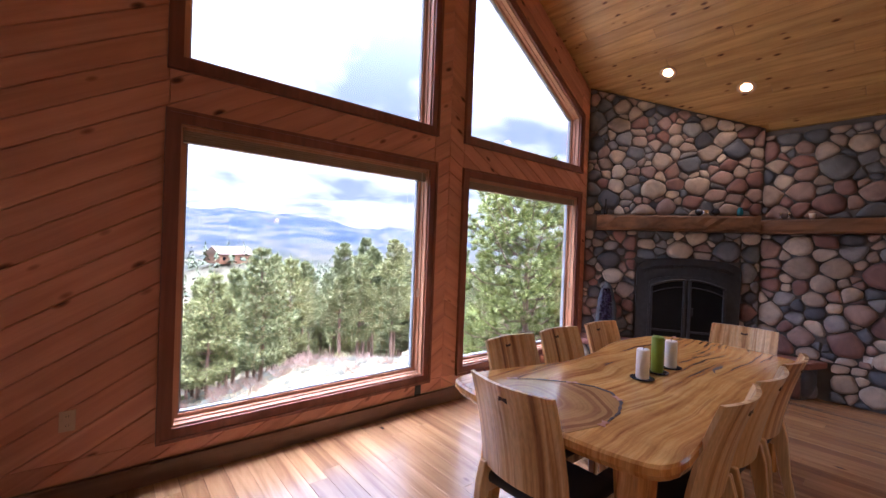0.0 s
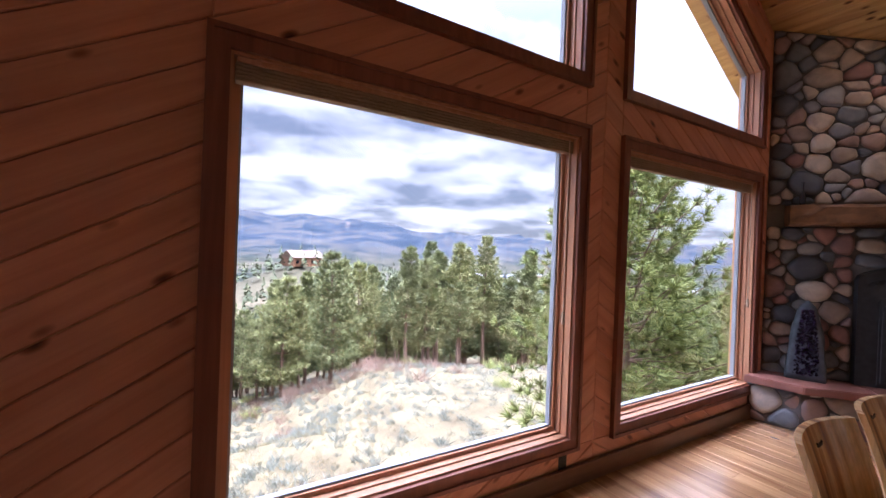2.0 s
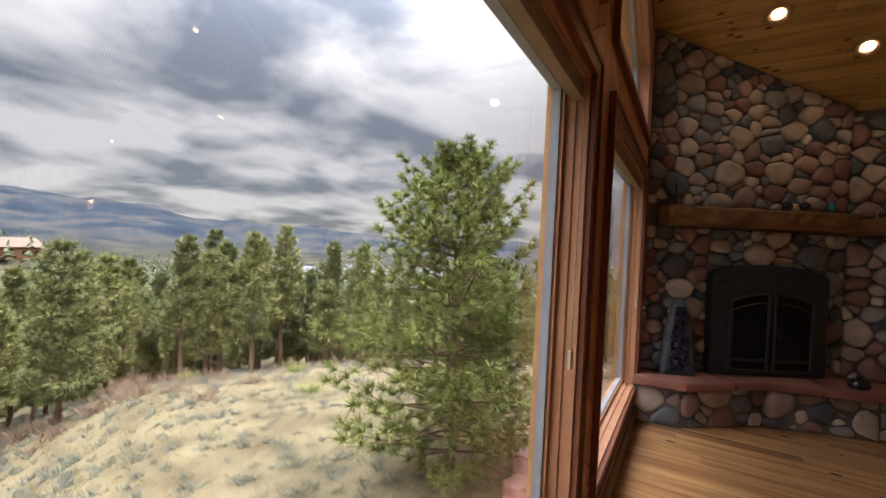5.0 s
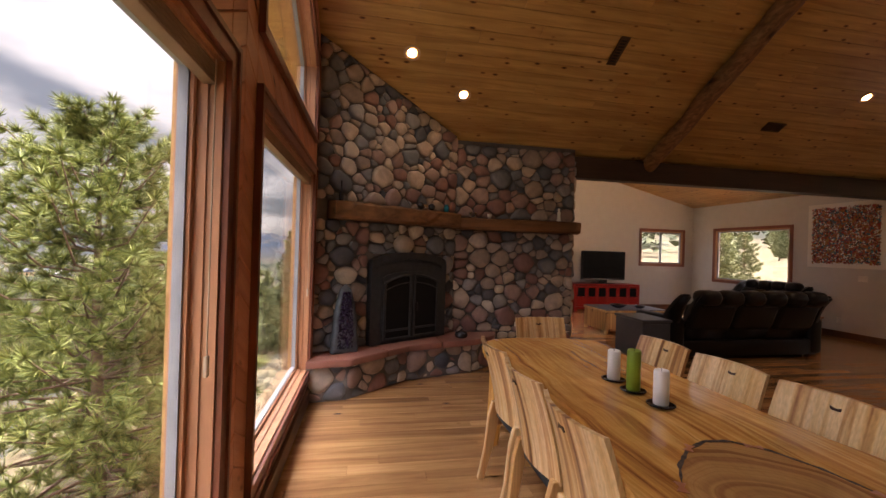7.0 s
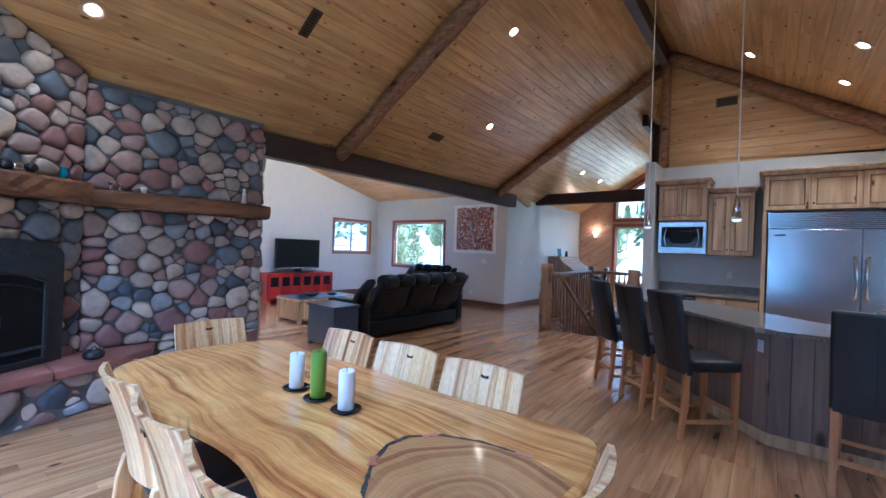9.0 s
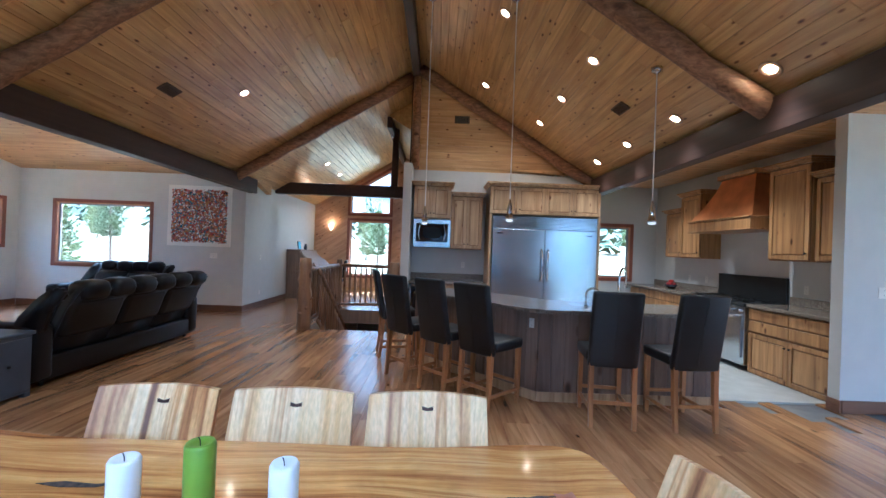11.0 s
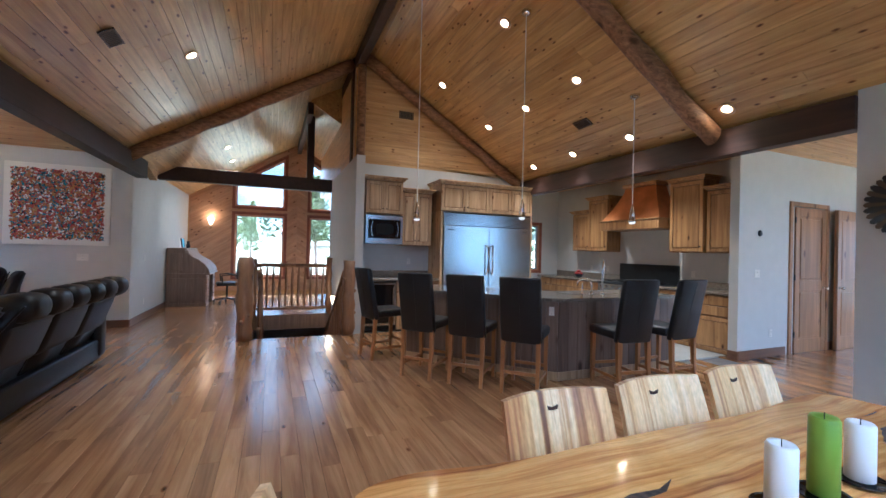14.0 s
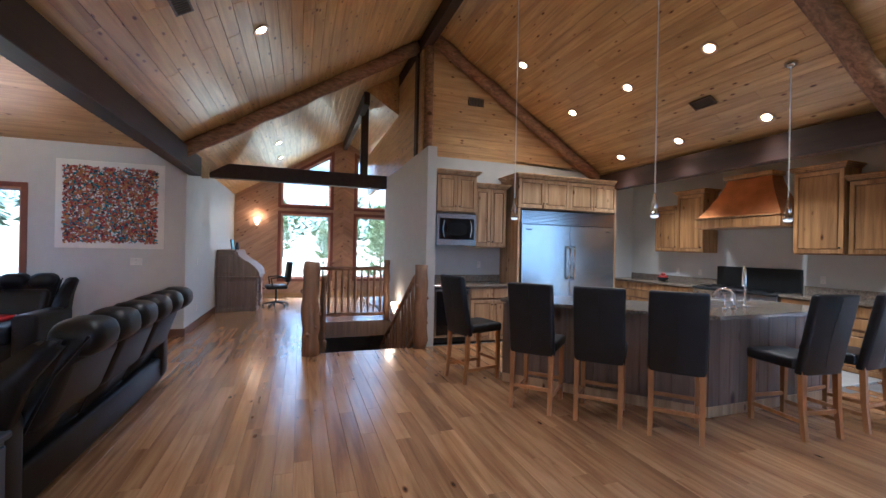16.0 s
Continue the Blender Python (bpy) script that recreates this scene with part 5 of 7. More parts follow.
def island():
    t = thing("kitchen_island", 0, 0, 0, 0, "angled kitchen island clad in grey-brown knotty boards", "kitchen island")
    body = inset(ISL, 0.02)
    part("carcass", prism(body, 0.0, 0.91, "z"), "island", t)
    g = random.Random(2)
    n = len(ISL)
    for i in range(n):
        a, b = Vector(ISL[i]), Vector(ISL[(i + 1) % n])
        L = (b - a).length
        k = max(1, round(L / 0.14))
        ang = math.degrees(math.atan2(b.y - a.y, b.x - a.x))
        s = 1 if area2(ISL) > 0 else -1
        for j in range(k):
            w = L / k
            ob = part("board", box(j * w + 0.0015, (j + 1) * w - 0.0015, -0.01, 0.012, 0.1, 0.91, 0.002), "island", t)
            ob.matrix_basis = pose(a.x, a.y, 0, 0, 0, ang)
        ob = part("plinth", box(0, L, -0.016, 0.016, 0.0, 0.1, 0.003), "alder", t, "pale wooden plinth")
        ob.matrix_basis = pose(a.x, a.y, 0.0, 0, 0, ang)
    out = inset(ISL, -0.06)
    out[0] = (out[0][0] + 0.02, out[0][1] + 0.02)
    bm = prism(out, 0.915, 0.955, "z")
    bmesh.ops.bevel(bm, geom=[e for e in bm.edges if abs(e.verts[0].co.z - e.verts[1].co.z) > 0.01], offset=0.09, segments=5, affect="EDGES")
    bmesh.ops.bevel(bm, geom=[e for e in bm.edges if abs(e.verts[0].co.z - e.verts[1].co.z) < 0.001 and len(e.link_faces) == 2 and e.calc_face_angle(0) > 1], offset=0.008, segments=2, affect="EDGES")
    tagged(part("countertop", bm, "granite", None, "polished brown speckled granite worktop on the island"), category="countertop")


island()


def outlet(x, y, z, turn, label="white wall outlet on the painted wall", mat="white", w=0.07, h=0.115):
    t = thing("outlet", x, y, z, turn, label, "outlet")
    part("plate", box(-w / 2, w / 2, -0.006, 0.0, -h / 2, h / 2, 0.002), mat, t)
    for s in (-1, 1):
        part("socket", box(-0.014, 0.014, -0.008, -0.005, s * 0.026 - 0.014, s * 0.026 + 0.014, 0.001), mat, t)
        for dx in (-0.005, 0.005):
            part("slot", box(dx - 0.001, dx + 0.001, -0.0086, -0.0078, s * 0.026 - 0.004, s * 0.026 + 0.006), "black", t)


outlet(-0.146, GY - 0.022, 0.48, 0, "brass-coloured outlet plate on the pine wall", "trimring")
outlet(2.27, GY - 0.022, 0.17, 0, "dark outlet plate low on the pine wall", "black")
outlet(1.012, -2.164, 0.8, 132.4, "pale outlet on the end of the island", w=0.06, h=0.1)
outlet(6.085, 0.42, 0.5, 90 + 180, "white outlet in the stone wall")
outlet(6.33, -7.9, 0.35, 270, "white outlet on the corridor wall")
outlet(6.33, -7.9, 1.2, 270, "white light switch on the corridor wall")
outlet(7.0, -7.05, 1.22, 180, "white switch plate under the artwork", w=0.16)
outlet(7.4, -7.05, 0.35, 180, "white outlet on the living room wall")
outlet(-2.6, -2.05, 1.25, 180, "white light switch beside the kitchen opening", w=0.12)
outlet(-2.95, -2.05, 0.35, 180, "white outlet beside the panelled door")
outlet(-1.0, 1.0, 1.25, 90, "white light switch on the dining room wall")


for y in (-3.25, -5.25, -5.75):
    outlet(-2.9, y, 1.17, 90, "white outlet over the granite upstand")

# ---- kitchen ----
def raised_door(parent, x0, x1, z0, z1, y, mat, name="door", knob=None):
    """A raised-panel cabinet door in the plane y, looking towards +y."""
    d = new(name)
    d.parent = parent
    f = 0.055
    part("stile", box(x0, x0 + f, y, y + 0.02, z0, z1, 0.002), mat, d)
    part("stile", box(x1 - f, x1, y, y + 0.02, z0, z1, 0.002), mat, d)
    part("rail", box(x0 + f, x1 - f, y, y + 0.019, z0, z0 + f, 0.002), mat, d)
    part("rail", box(x0 + f, x1 - f, y, y + 0.019, z1 - f, z1, 0.002), mat, d)
    part("panel", box(x0 + f - 0.002, x1 - f + 0.002, y - 0.004, y + 0.004, z0 + f - 0.002, z1 - f + 0.002), "recess_shade", d)
    bm = box(x0 + f + 0.012, x1 - f - 0.012, y + 0.002, y + 0.016, z0 + f + 0.012, z1 - f - 0.012, 0.008)
    part("raised_field", bm, mat, d)
    if knob:
        ob = part("knob", lathe([(0.005, 0), (0.006, 0.012), (0.014, 0.018), (0.012, 0.026), (0.004, 0.028)], 12), "black", d)
        ob.matrix_basis = pose(knob[0], y + 0.02, knob[1], -90, 0, 0)
    return d


def cabinet(name, x0, x1, y0, y1, z0, z1, doors, mat, label, crown=False, drawers=(), m=None, low_knobs=True):
    t = thing(name, 0, 0, 0, 0, label, "cabinet")
    part("body", box(x0, x1, y0, y1 - 0.03, z0, z1, 0.002), mat, t)
    # dark sheet behind the doors stands for the shade in their gaps
    part("face_recess", box(x0 + 0.004, x1 - 0.004, y1 - 0.029, y1 - 0.0215, z0 + 0.004, z1 - 0.004), "recess_shade", t)
    w = (x1 - x0 - 0.01) / doors
    zt = z1
    for (a, b) in drawers:
        for j in range(doors):
            d = part("drawer", box(x0 + 0.005 + j * w + 0.003, x0 + 0.005 + (j + 1) * w - 0.003, y1 - 0.02, y1, a, b, 0.004), mat, t)
    if drawers:
        zt = min(a for a, b in drawers) - 0.01
    for j in range(doors):
        a, b = x0 + 0.005 + j * w + 0.003, x0 + 0.005 + (j + 1) * w - 0.003
        kx = (b - 0.03) if (j % 2 == 0 and doors > 1) else (a + 0.03)
        raised_door(t, a, b, z0 + 0.02, zt - 0.02, y1 - 0.02, mat, knob=(kx, z0 + 0.1 if low_knobs else zt - 0.1))
    if crown:
        bm = bmesh.new()
        for k, (o, a, b) in enumerate(((0.015, 0.0, 0.02), (0.035, 0.02, 0.045), (0.06, 0.045, 0.07))):
            box(x0 - o, x1 + o, y0, y1 + o, z1 + a, z1 + b, 0.003, bm)
        part("crown_moulding", bm, mat, t)
    if m:
        t.matrix_basis = m
    return t


# tall wall: microwave, upper cabinets, refrigerator
cabinet("wall_cabinet", 1.8, 2.5, -6.1, -5.56, 2.12, 2.74, 2, "alder", "pale knotty alder wall cabinet over the microwave", True)
cabinet("wall_cabinet", 1.18, 1.79, -6.1, -5.68, 1.56, 2.58, 2, "alder", "pale knotty alder wall cabinet with tall doors", True)
over = cabinet("fridge_cabinet", -1.0, 1.08, -6.1, -5.46, 2.24, 2.77, 4, "alder", "pale alder cabinets over the steel refrigerator", True)
for x0, x1 in ((1.03, 1.08), (-1.0, -0.96)):
    part("end_panel", box(x0, x1, -6.1, -5.46, 0, 2.238, 0.003), "alder", over)


def microwave():
    t = thing("microwave", 2.14, -5.58, 1.58, 0, "built-in stainless steel microwave with dark door", "microwave")
    part("body", box(-0.33, 0.33, -0.42, -0.022, 0, 0.525), "steel", t)
    part("trim_kit", box(-0.35, 0.35, -0.02, 0.0, 0.0, 0.525, 0.006), "steel", t, "brushed steel trim frame")
    part("door", box(-0.3, 0.3, 0.002, 0.022, 0.1, 0.44, 0.008), "blackglass", t, "dark glass door")
    oval = [(0.17 * math.copysign(abs(math.cos(a)) ** 0.6, math.cos(a)), 0.27 + 0.105 * math.copysign(abs(math.sin(a)) ** 0.6, math.sin(a))) for a in [2 * math.pi * k / 28 for k in range(28)]]
    part("window", prism(oval, 0.0225, 0.026, "y"), "smoked", t, "rounded grey door window")
    for s in (-1, 1):
        arc = [(s * (0.22 + 0.03 * math.sin(math.pi * k / 8)), 0.028, 0.13 + 0.28 * k / 8) for k in range(9)]
        part("handle" if s < 0 else "trim_bar", tube(arc, 0.011, 8), "steel", t, "curved steel bar", True)
    part("control_strip", box(-0.3, 0.3, 0.0225, 0.027, 0.445, 0.48, 0.003), "steel", t)


t_mw = microwave()


def refrigerator():
    t = thing("refrigerator", 0.035, -5.46, 0, 0, "wide built-in stainless steel refrigerator with twin doors", "refrigerator")
    part("body", box(-0.97, 0.97, -0.62, -0.03, 0.0, 2.22), "steel", t)
    part("grille_backing", box(-0.955, 0.955, -0.03, -0.012, 1.98, 2.22), "black", t)
    for a, b in ((-0.98, -0.955), (0.955, 0.98)):
        part("grille_end", box(a, b, -0.03, 0.012, 1.98, 2.22, 0.002), "steel", t)
    for k in range(9):
        part("grille_slat", box(-0.955, 0.955, -0.008, 0.012, 1.99 + k * 0.025, 2.007 + k * 0.025), "steel", t)
    for s, w in ((-1, 0), (1, 0)):
        a, b = sorted((s * 0.004, s * 0.975))
        d = part("door", box(a, b, -0.03, 0.025, 0.12, 1.97, 0.006, segs=2), "steel", t, "brushed steel door")
        part("handle", tube([(s * 0.07, 0.05, 1.03), (s * 0.055, 0.085, 1.08), (s * 0.045, 0.1, 1.32), (s * 0.055, 0.085, 1.56), (s * 0.07, 0.05, 1.61)], 0.016, 10), "chrome", d, "long curved chrome handle", True)
        for z in (1.045, 1.595):
            part("bracket", box(s * 0.06 - 0.012, s * 0.06 + 0.012, 0.02, 0.06, z - 0.02, z + 0.02, 0.003), "chrome", d)
    part("badge", box(-0.88, -0.78, 0.025, 0.027, 1.88, 1.9), "black", t)
    part("badge", box(0.78, 0.9, 0.025, 0.027, 1.88, 1.9), "black", t)
    part("kick_plate", box(-0.97, 0.97, -0.05, -0.02, 0.0, 0.11), "black", t)


refrigerator()
cabinet("base_cabinet", 1.09, 1.9, -6.1, -5.5, 0.0, 0.9, 2, "alder", "pale knotty alder base cabinet with drawers", False, ((0.72, 0.88),), low_knobs=False)


def beverage_cooler():
    t = thing("beverage_cooler", 2.22, -5.5, 0, 0, "black glass-fronted drinks cooler under the worktop", "refrigerator")
    part("body", box(-0.31, 0.32, -0.58, -0.02, 0.02, 0.895), "black", t)
    part("door_glass", box(-0.28, 0.29, -0.018, 0.0, 0.14, 0.84), "blackglass", t, "dark door glass")
    for a, b, c, d in ((-0.3, -0.265, 0.1, 0.88), (0.275, 0.31, 0.1, 0.88), (-0.265, 0.275, 0.84, 0.88), (-0.265, 0.275, 0.1, 0.14)):
        part("door_frame", box(a, b, -0.02, 0.008, c, d, 0.002), "steel", t)
    part("handle", tube([(-0.24, 0.01, 0.8), (-0.24, 0.04, 0.79), (-0.24, 0.04, 0.42), (-0.24, 0.01, 0.41)], 0.009, 8), "chrome", t)
    for z in (0.3, 0.46, 0.62):
        part("shelf", box(-0.26, 0.27, -0.4, -0.03, z, z + 0.01), "steel", t)


beverage_cooler()
tagged(part("countertop", box(1.085, 2.545, -6.1, -5.46, 0.902, 0.945, 0.008), "granite", None, "brown speckled granite worktop under the microwave"), category="countertop")
tagged(part("backsplash", box(1.085, 2.545, -6.1, -6.075, 0.946, 1.07, 0.004), "granite", None, "low granite upstand behind the worktop"), category="backsplash")
outlet(1.5, -6.1, 1.25, 180, "white outlet over the granite upstand")

# west run with range hood: built looking along +y, then turned to look along +x
WM = lambda: Matrix(((0, 1, 0, -2.9), (-1, 0, 0, 0), (0, 0, 1, 0), (0, 0, 0, 1)))
# local x = -world y, local y = world x + 2.9
cabinet("wall_cabinet", 5.5, 6.05, 0, 0.33, 1.56, 2.42, 1, "alder2", "short golden knotty alder wall cabinet", True, m=WM())
cabinet("wall_cabinet", 4.91, 5.48, 0, 0.38, 1.55, 2.68, 1, "alder2", "taller golden alder wall cabinet beside the hood", True, m=WM())
cabinet("wall_cabinet", 2.83, 3.45, 0, 0.38, 1.55, 2.78, 1, "alder2", "tall golden alder wall cabinet beside the hood", True, m=WM())
cabinet("wall_cabinet", 2.19, 2.81, 0, 0.33, 1.55, 2.58, 1, "alder2", "golden knotty alder wall cabinet by the wall end", True, m=WM())
cabinet("base_cabinet", 2.19, 3.47, 0, 0.6, 0, 0.9, 2, "alder2", "golden alder base cabinet with two drawer rows", False, ((0.74, 0.88), (0.58, 0.72)), m=WM(), low_knobs=False)
cabinet("base_cabinet", 4.9, 6.9, 0, 0.6, 0, 0.9, 4, "alder2", "golden alder base cabinet with two drawer rows", False, ((0.74, 0.88), (0.58, 0.72)), m=WM(), low_knobs=False)


def hood():
    t = thing("range_hood", 0, 0, 0, 0, "flared copper range hood on a wooden shelf rail", "range hood")
    bm = bmesh.new()
    rings = []
    for k in range(9):
        f = k / 8
        e = (1 - f) ** 1.3
        hw, dp, z = 0.36 + 0.33 * e, 0.28 + 0.3 * e, 2.17 + 0.66 * f
        rings.append([bm.verts.new(v) for v in ((4.18 - hw, 0, z), (4.18 - hw, dp, z), (4.18 + hw, dp, z), (4.18 + hw, 0, z))])
    for r0, r1 in zip(rings, rings[1:]):
        for i in range(4):
            bm.faces.new((r0[i], r0[(i + 1) % 4], r1[(i + 1) % 4], r1[i]))
    bm.faces.new(rings[0][::-1])
    bm.faces.new(rings[-1])
    bmesh.ops.recalc_face_normals(bm, faces=bm.faces[:])
    part("canopy", bm, "copper", t, "flared copper canopy")
    bm = box(3.485, 4.875, 0, 0.61, 2.0, 2.15, 0.006)
    box(3.47, 4.89, 0, 0.63, 2.15, 2.175, 0.004, bm)
    box(3.475, 4.885, 0, 0.62, 1.98, 2.0, 0.004, bm)
    part("shelf_rail", bm, "alder2", t, "golden wooden rail with mouldings")
    part("crown", box(3.78, 4.58, 0, 0.34, 2.835, 2.91, 0.01), "alder2", t)
    t.matrix_basis = WM()


hood()


def cooker():
    t = thing("range_cooker", 0, 0, 0, 0, "wide stainless steel range with black burners", "cooker")
    part("body", box(3.49, 4.88, 0.01, 0.64, 0.08, 0.9, 0.005), "steel", t)
    part("cooktop", box(3.485, 4.885, 0.01, 0.66, 0.902, 0.94, 0.006), "black", t)
    part("back_guard", box(3.5, 4.87, 0.015, 0.05, 0.942, 1.31, 0.005), "black", t, "tall dark back guard")
    for i in range(4):
        for j in range(2):
            g = new("burner")
            g.parent = t
            cx, cy = 3.68 + i * 0.34, 0.2 + j * 0.28
            part("cap", lathe([(0.05, 0), (0.05, 0.012), (0.03, 0.02)], 14), "black", g).matrix_basis = pose(cx, cy, 0.941)
            for a in (0, 90):
                part("grate", box(-0.15, 0.15, -0.006, 0.006, 0.0, 0.012), "black", g).matrix_basis = pose(cx, cy, 0.962, 0, 0, a)
    for k in range(9):
        part("knob", lathe([(0.022, 0), (0.022, 0.02), (0.018, 0.032)], 12), "chrome", t).matrix_basis = pose(3.57 + k * 0.153, 0.64, 0.84, -90, 0, 0)
    part("oven_handle", tube([(3.6, 0.7, 0.75), (4.77, 0.7, 0.75)], 0.012, 8), "chrome", t)
    part("oven_door", box(3.53, 4.84, 0.64, 0.665, 0.18, 0.78, 0.006), "steel", t)
    t.matrix_basis = WM()


cooker()
for a, b in ((2.19, 3.48), (4.89, 6.99)):
    c = part("countertop", box(a, b, 0.002, 0.64, 0.902, 0.945, 0.008), "granite", None, "brown speckled granite worktop beside the range")
    c.matrix_basis = WM()
    tagged(c, category="countertop")
    c = part("backsplash", box(a, b, 0.002, 0.022, 0.947, 1.06, 0.003), "granite", None, "low granite upstand along the kitchen wall")
    c.matrix_basis = WM()
    tagged(c, category="backsplash")
structure("floor_kitchen", box(-2.89, -0.6, -6.99, -2.3, -0.018, 0.006), "tile", "pale stone tile floor")


def fruit_bowl():
    t = thing("fruit_bowl", -2.6, -5.85, 0.946, 0, "wire bowl heaped with red and orange apples", "fruit bowl")
    part("bowl", lathe([(0.05, 0), (0.09, 0.03), (0.12, 0.08), (0.115, 0.08), (0.08, 0.03), (0.03, 0.01)], 18), "darkpot", t, smooth=True)
    g = random.Random(1)
    for k in range(9):
        a = k * 2.4
        r = 0.055 if k < 6 else 0.02
        bm = bmesh.new()
        bmesh.ops.create_uvsphere(bm, u_segments=12, v_segments=8, radius=0.038)
        for v in bm.verts:
            v.co.z *= 0.92
            if v.co.z > 0.025 and v.co.xy.length < 0.012:
                v.co.z -= 0.008
        ob = part("apple", bm, "red", t, smooth=True)
        ob.matrix_basis = pose(math.cos(a) * r, math.sin(a) * r, 0.085 + (0.055 if k >= 6 else 0))


fruit_bowl()


def faucet(x, y, turn, label, high):
    t = thing("faucet", x, y, 0.956, turn, label, "faucet")
    part("base", lathe([(0.028, 0), (0.026, 0.02), (0.016, 0.03)], 16), "chrome", t, smooth=True)
    pts = [(0, 0, 0.02), (0, 0, high * 0.6)] + [(0, 0.09 - 0.09 * math.cos(a), high * 0.6 + high * 0.4 * math.sin(a)) for a in (0.4, 0.9, 1.4, 1.8, 2.3, 2.8)] + [(0, 0.18, high * 0.5)]
    part("spout", tube(pts, 0.012, 10), "chrome", t, smooth=True)
    part("lever", tube([(0.02, 0, 0.06), (0.07, 0, 0.1)], 0.006, 8), "chrome", t, smooth=True)


faucet(-0.02, -2.45, 130, "tall arched chrome faucet at the island sink", 0.44)
faucet(0.19, -2.42, 220, "small curved chrome drinking tap at the island sink", 0.2)
turned("soap_dispenser", (0.36, -2.4, 0.956), [(0.02, 0), (0.02, 0.02), (0.008, 0.03), (0.008, 0.13), (0.012, 0.15)], "chrome", "chrome soap dispenser beside the island sink", "soap dispenser")
tagged(part("sink", box(-0.28, 0.5, -2.75, -2.45, 0.9555, 0.9575, 0.001), "steel", None, "steel rim of the island sink"), category="sink")


# ---- doors, hall ----
def panel_door(x, y, turn, label, parent_name="door_1", knob_side=1):
    t = thing(parent_name, x, y, 0, turn, label)
    tagged(t, kind="structure")
    W, H = 0.86, 2.3
    part("slab", box(0, W, -0.04, 0.0, 0.005, H, 0.003), "door", t)
    for a in (0.0, W - 0.12):
        part("stile", box(a, a + 0.12, 0.001, 0.014, 0.006, H, 0.003), "door", t)
    for a, b in ((0.006, 0.22), (0.98, 1.14), (H - 0.14, H)):
        part("rail", box(0.12, W - 0.12, 0.001, 0.013, a, b, 0.003), "door", t)
    for a, b in ((0.25, 0.95), (1.17, H - 0.17)):
        part("panel", box(0.15, W - 0.15, -0.002, 0.009, a, b, 0.009), "door", t)
    kx = W - 0.06 if knob_side > 0 else 0.06
    k = part("door_handle", lathe([(0.03, 0), (0.028, 0.01), (0.01, 0.014), (0.01, 0.04), (0.028, 0.05), (0.022, 0.068)], 16), "chrome", t, "chrome door knob", True)
    k.matrix_basis = pose(kx, 0.012, 1.02, -90, 0, 0)
    for z in (0.25, 1.15, 2.05):
        part("hinge", box(-0.004, 0.012, 0.0, 0.016, z, z + 0.09) if knob_side > 0 else box(W - 0.012, W + 0.004, 0.0, 0.016, z, z + 0.09), "black", t)
    return t


panel_door(-3.45 - 0.93, -2.042, 0, "closed dark knotty alder two-panel door", "door_1", -1)
bm = box(-3.45, -3.38, -2.1, -2.025, 0, 2.38, 0.004)
box(-4.46, -4.39, -2.1, -2.025, 0, 2.38, 0.004, bm)
box(-4.39, -3.45, -2.1, -2.025, 2.31, 2.38, 0.004, bm)
structure("trim_door", bm, "door")
panel_door(-5.36, -1.985, 3, "dark knotty alder door standing ajar", "door_2", 1)
bm = box(-6.4, -6.3, -2.1, -2.035, 0, 2.38, 0.004)
box(-5.42, -5.37, -2.1, -2.035, 0, 2.38, 0.004, bm)
box(-6.3, -5.42, -2.1, -2.035, 2.3, 2.38, 0.004, bm)
structure("trim_opening", bm, "door")
lamp_light("hall_lamp", -5.8, -3.4, 2.4, 12, 0.1, "POINT")
turned("thermostat", (-2.65, -2.045, 1.62), [(0.04, -0.004), (0.045, 0.0), (0.043, 0.014), (0.03, 0.02)], "black", "round dark thermostat on the white wall", "thermostat").matrix_basis = pose(-2.65, -2.05, 1.85, -90, 0, 0)


def wreath():
    t = thing("sunburst_ornament", -0.985, 0.05, 1.98, 0, "round metal sunflower ornament hung on the painted wall", "wall decoration")
    part("centre", lathe([(0.001, 0.0), (0.1, 0.002), (0.095, 0.03), (0.06, 0.05), (0.001, 0.055)], 24), "granite", t, smooth=True).matrix_basis = pose(0, 0, 0, 0, 90, 0)
    for k in range(32):
        bm = prism([(-0.004, 0.095), (0.01, 0.1), (0.03, 0.24), (0.02, 0.29), (0.0, 0.305), (-0.02, 0.29), (-0.03, 0.24)], 0.004 + 0.006 * (k % 2), 0.009 + 0.006 * (k % 2), "x")
        part("petal", bm, "darkpot" if k % 2 else "vent", t).matrix_basis = pose(0, 0, 0, k * 11.25, 0, 0)


wreath()


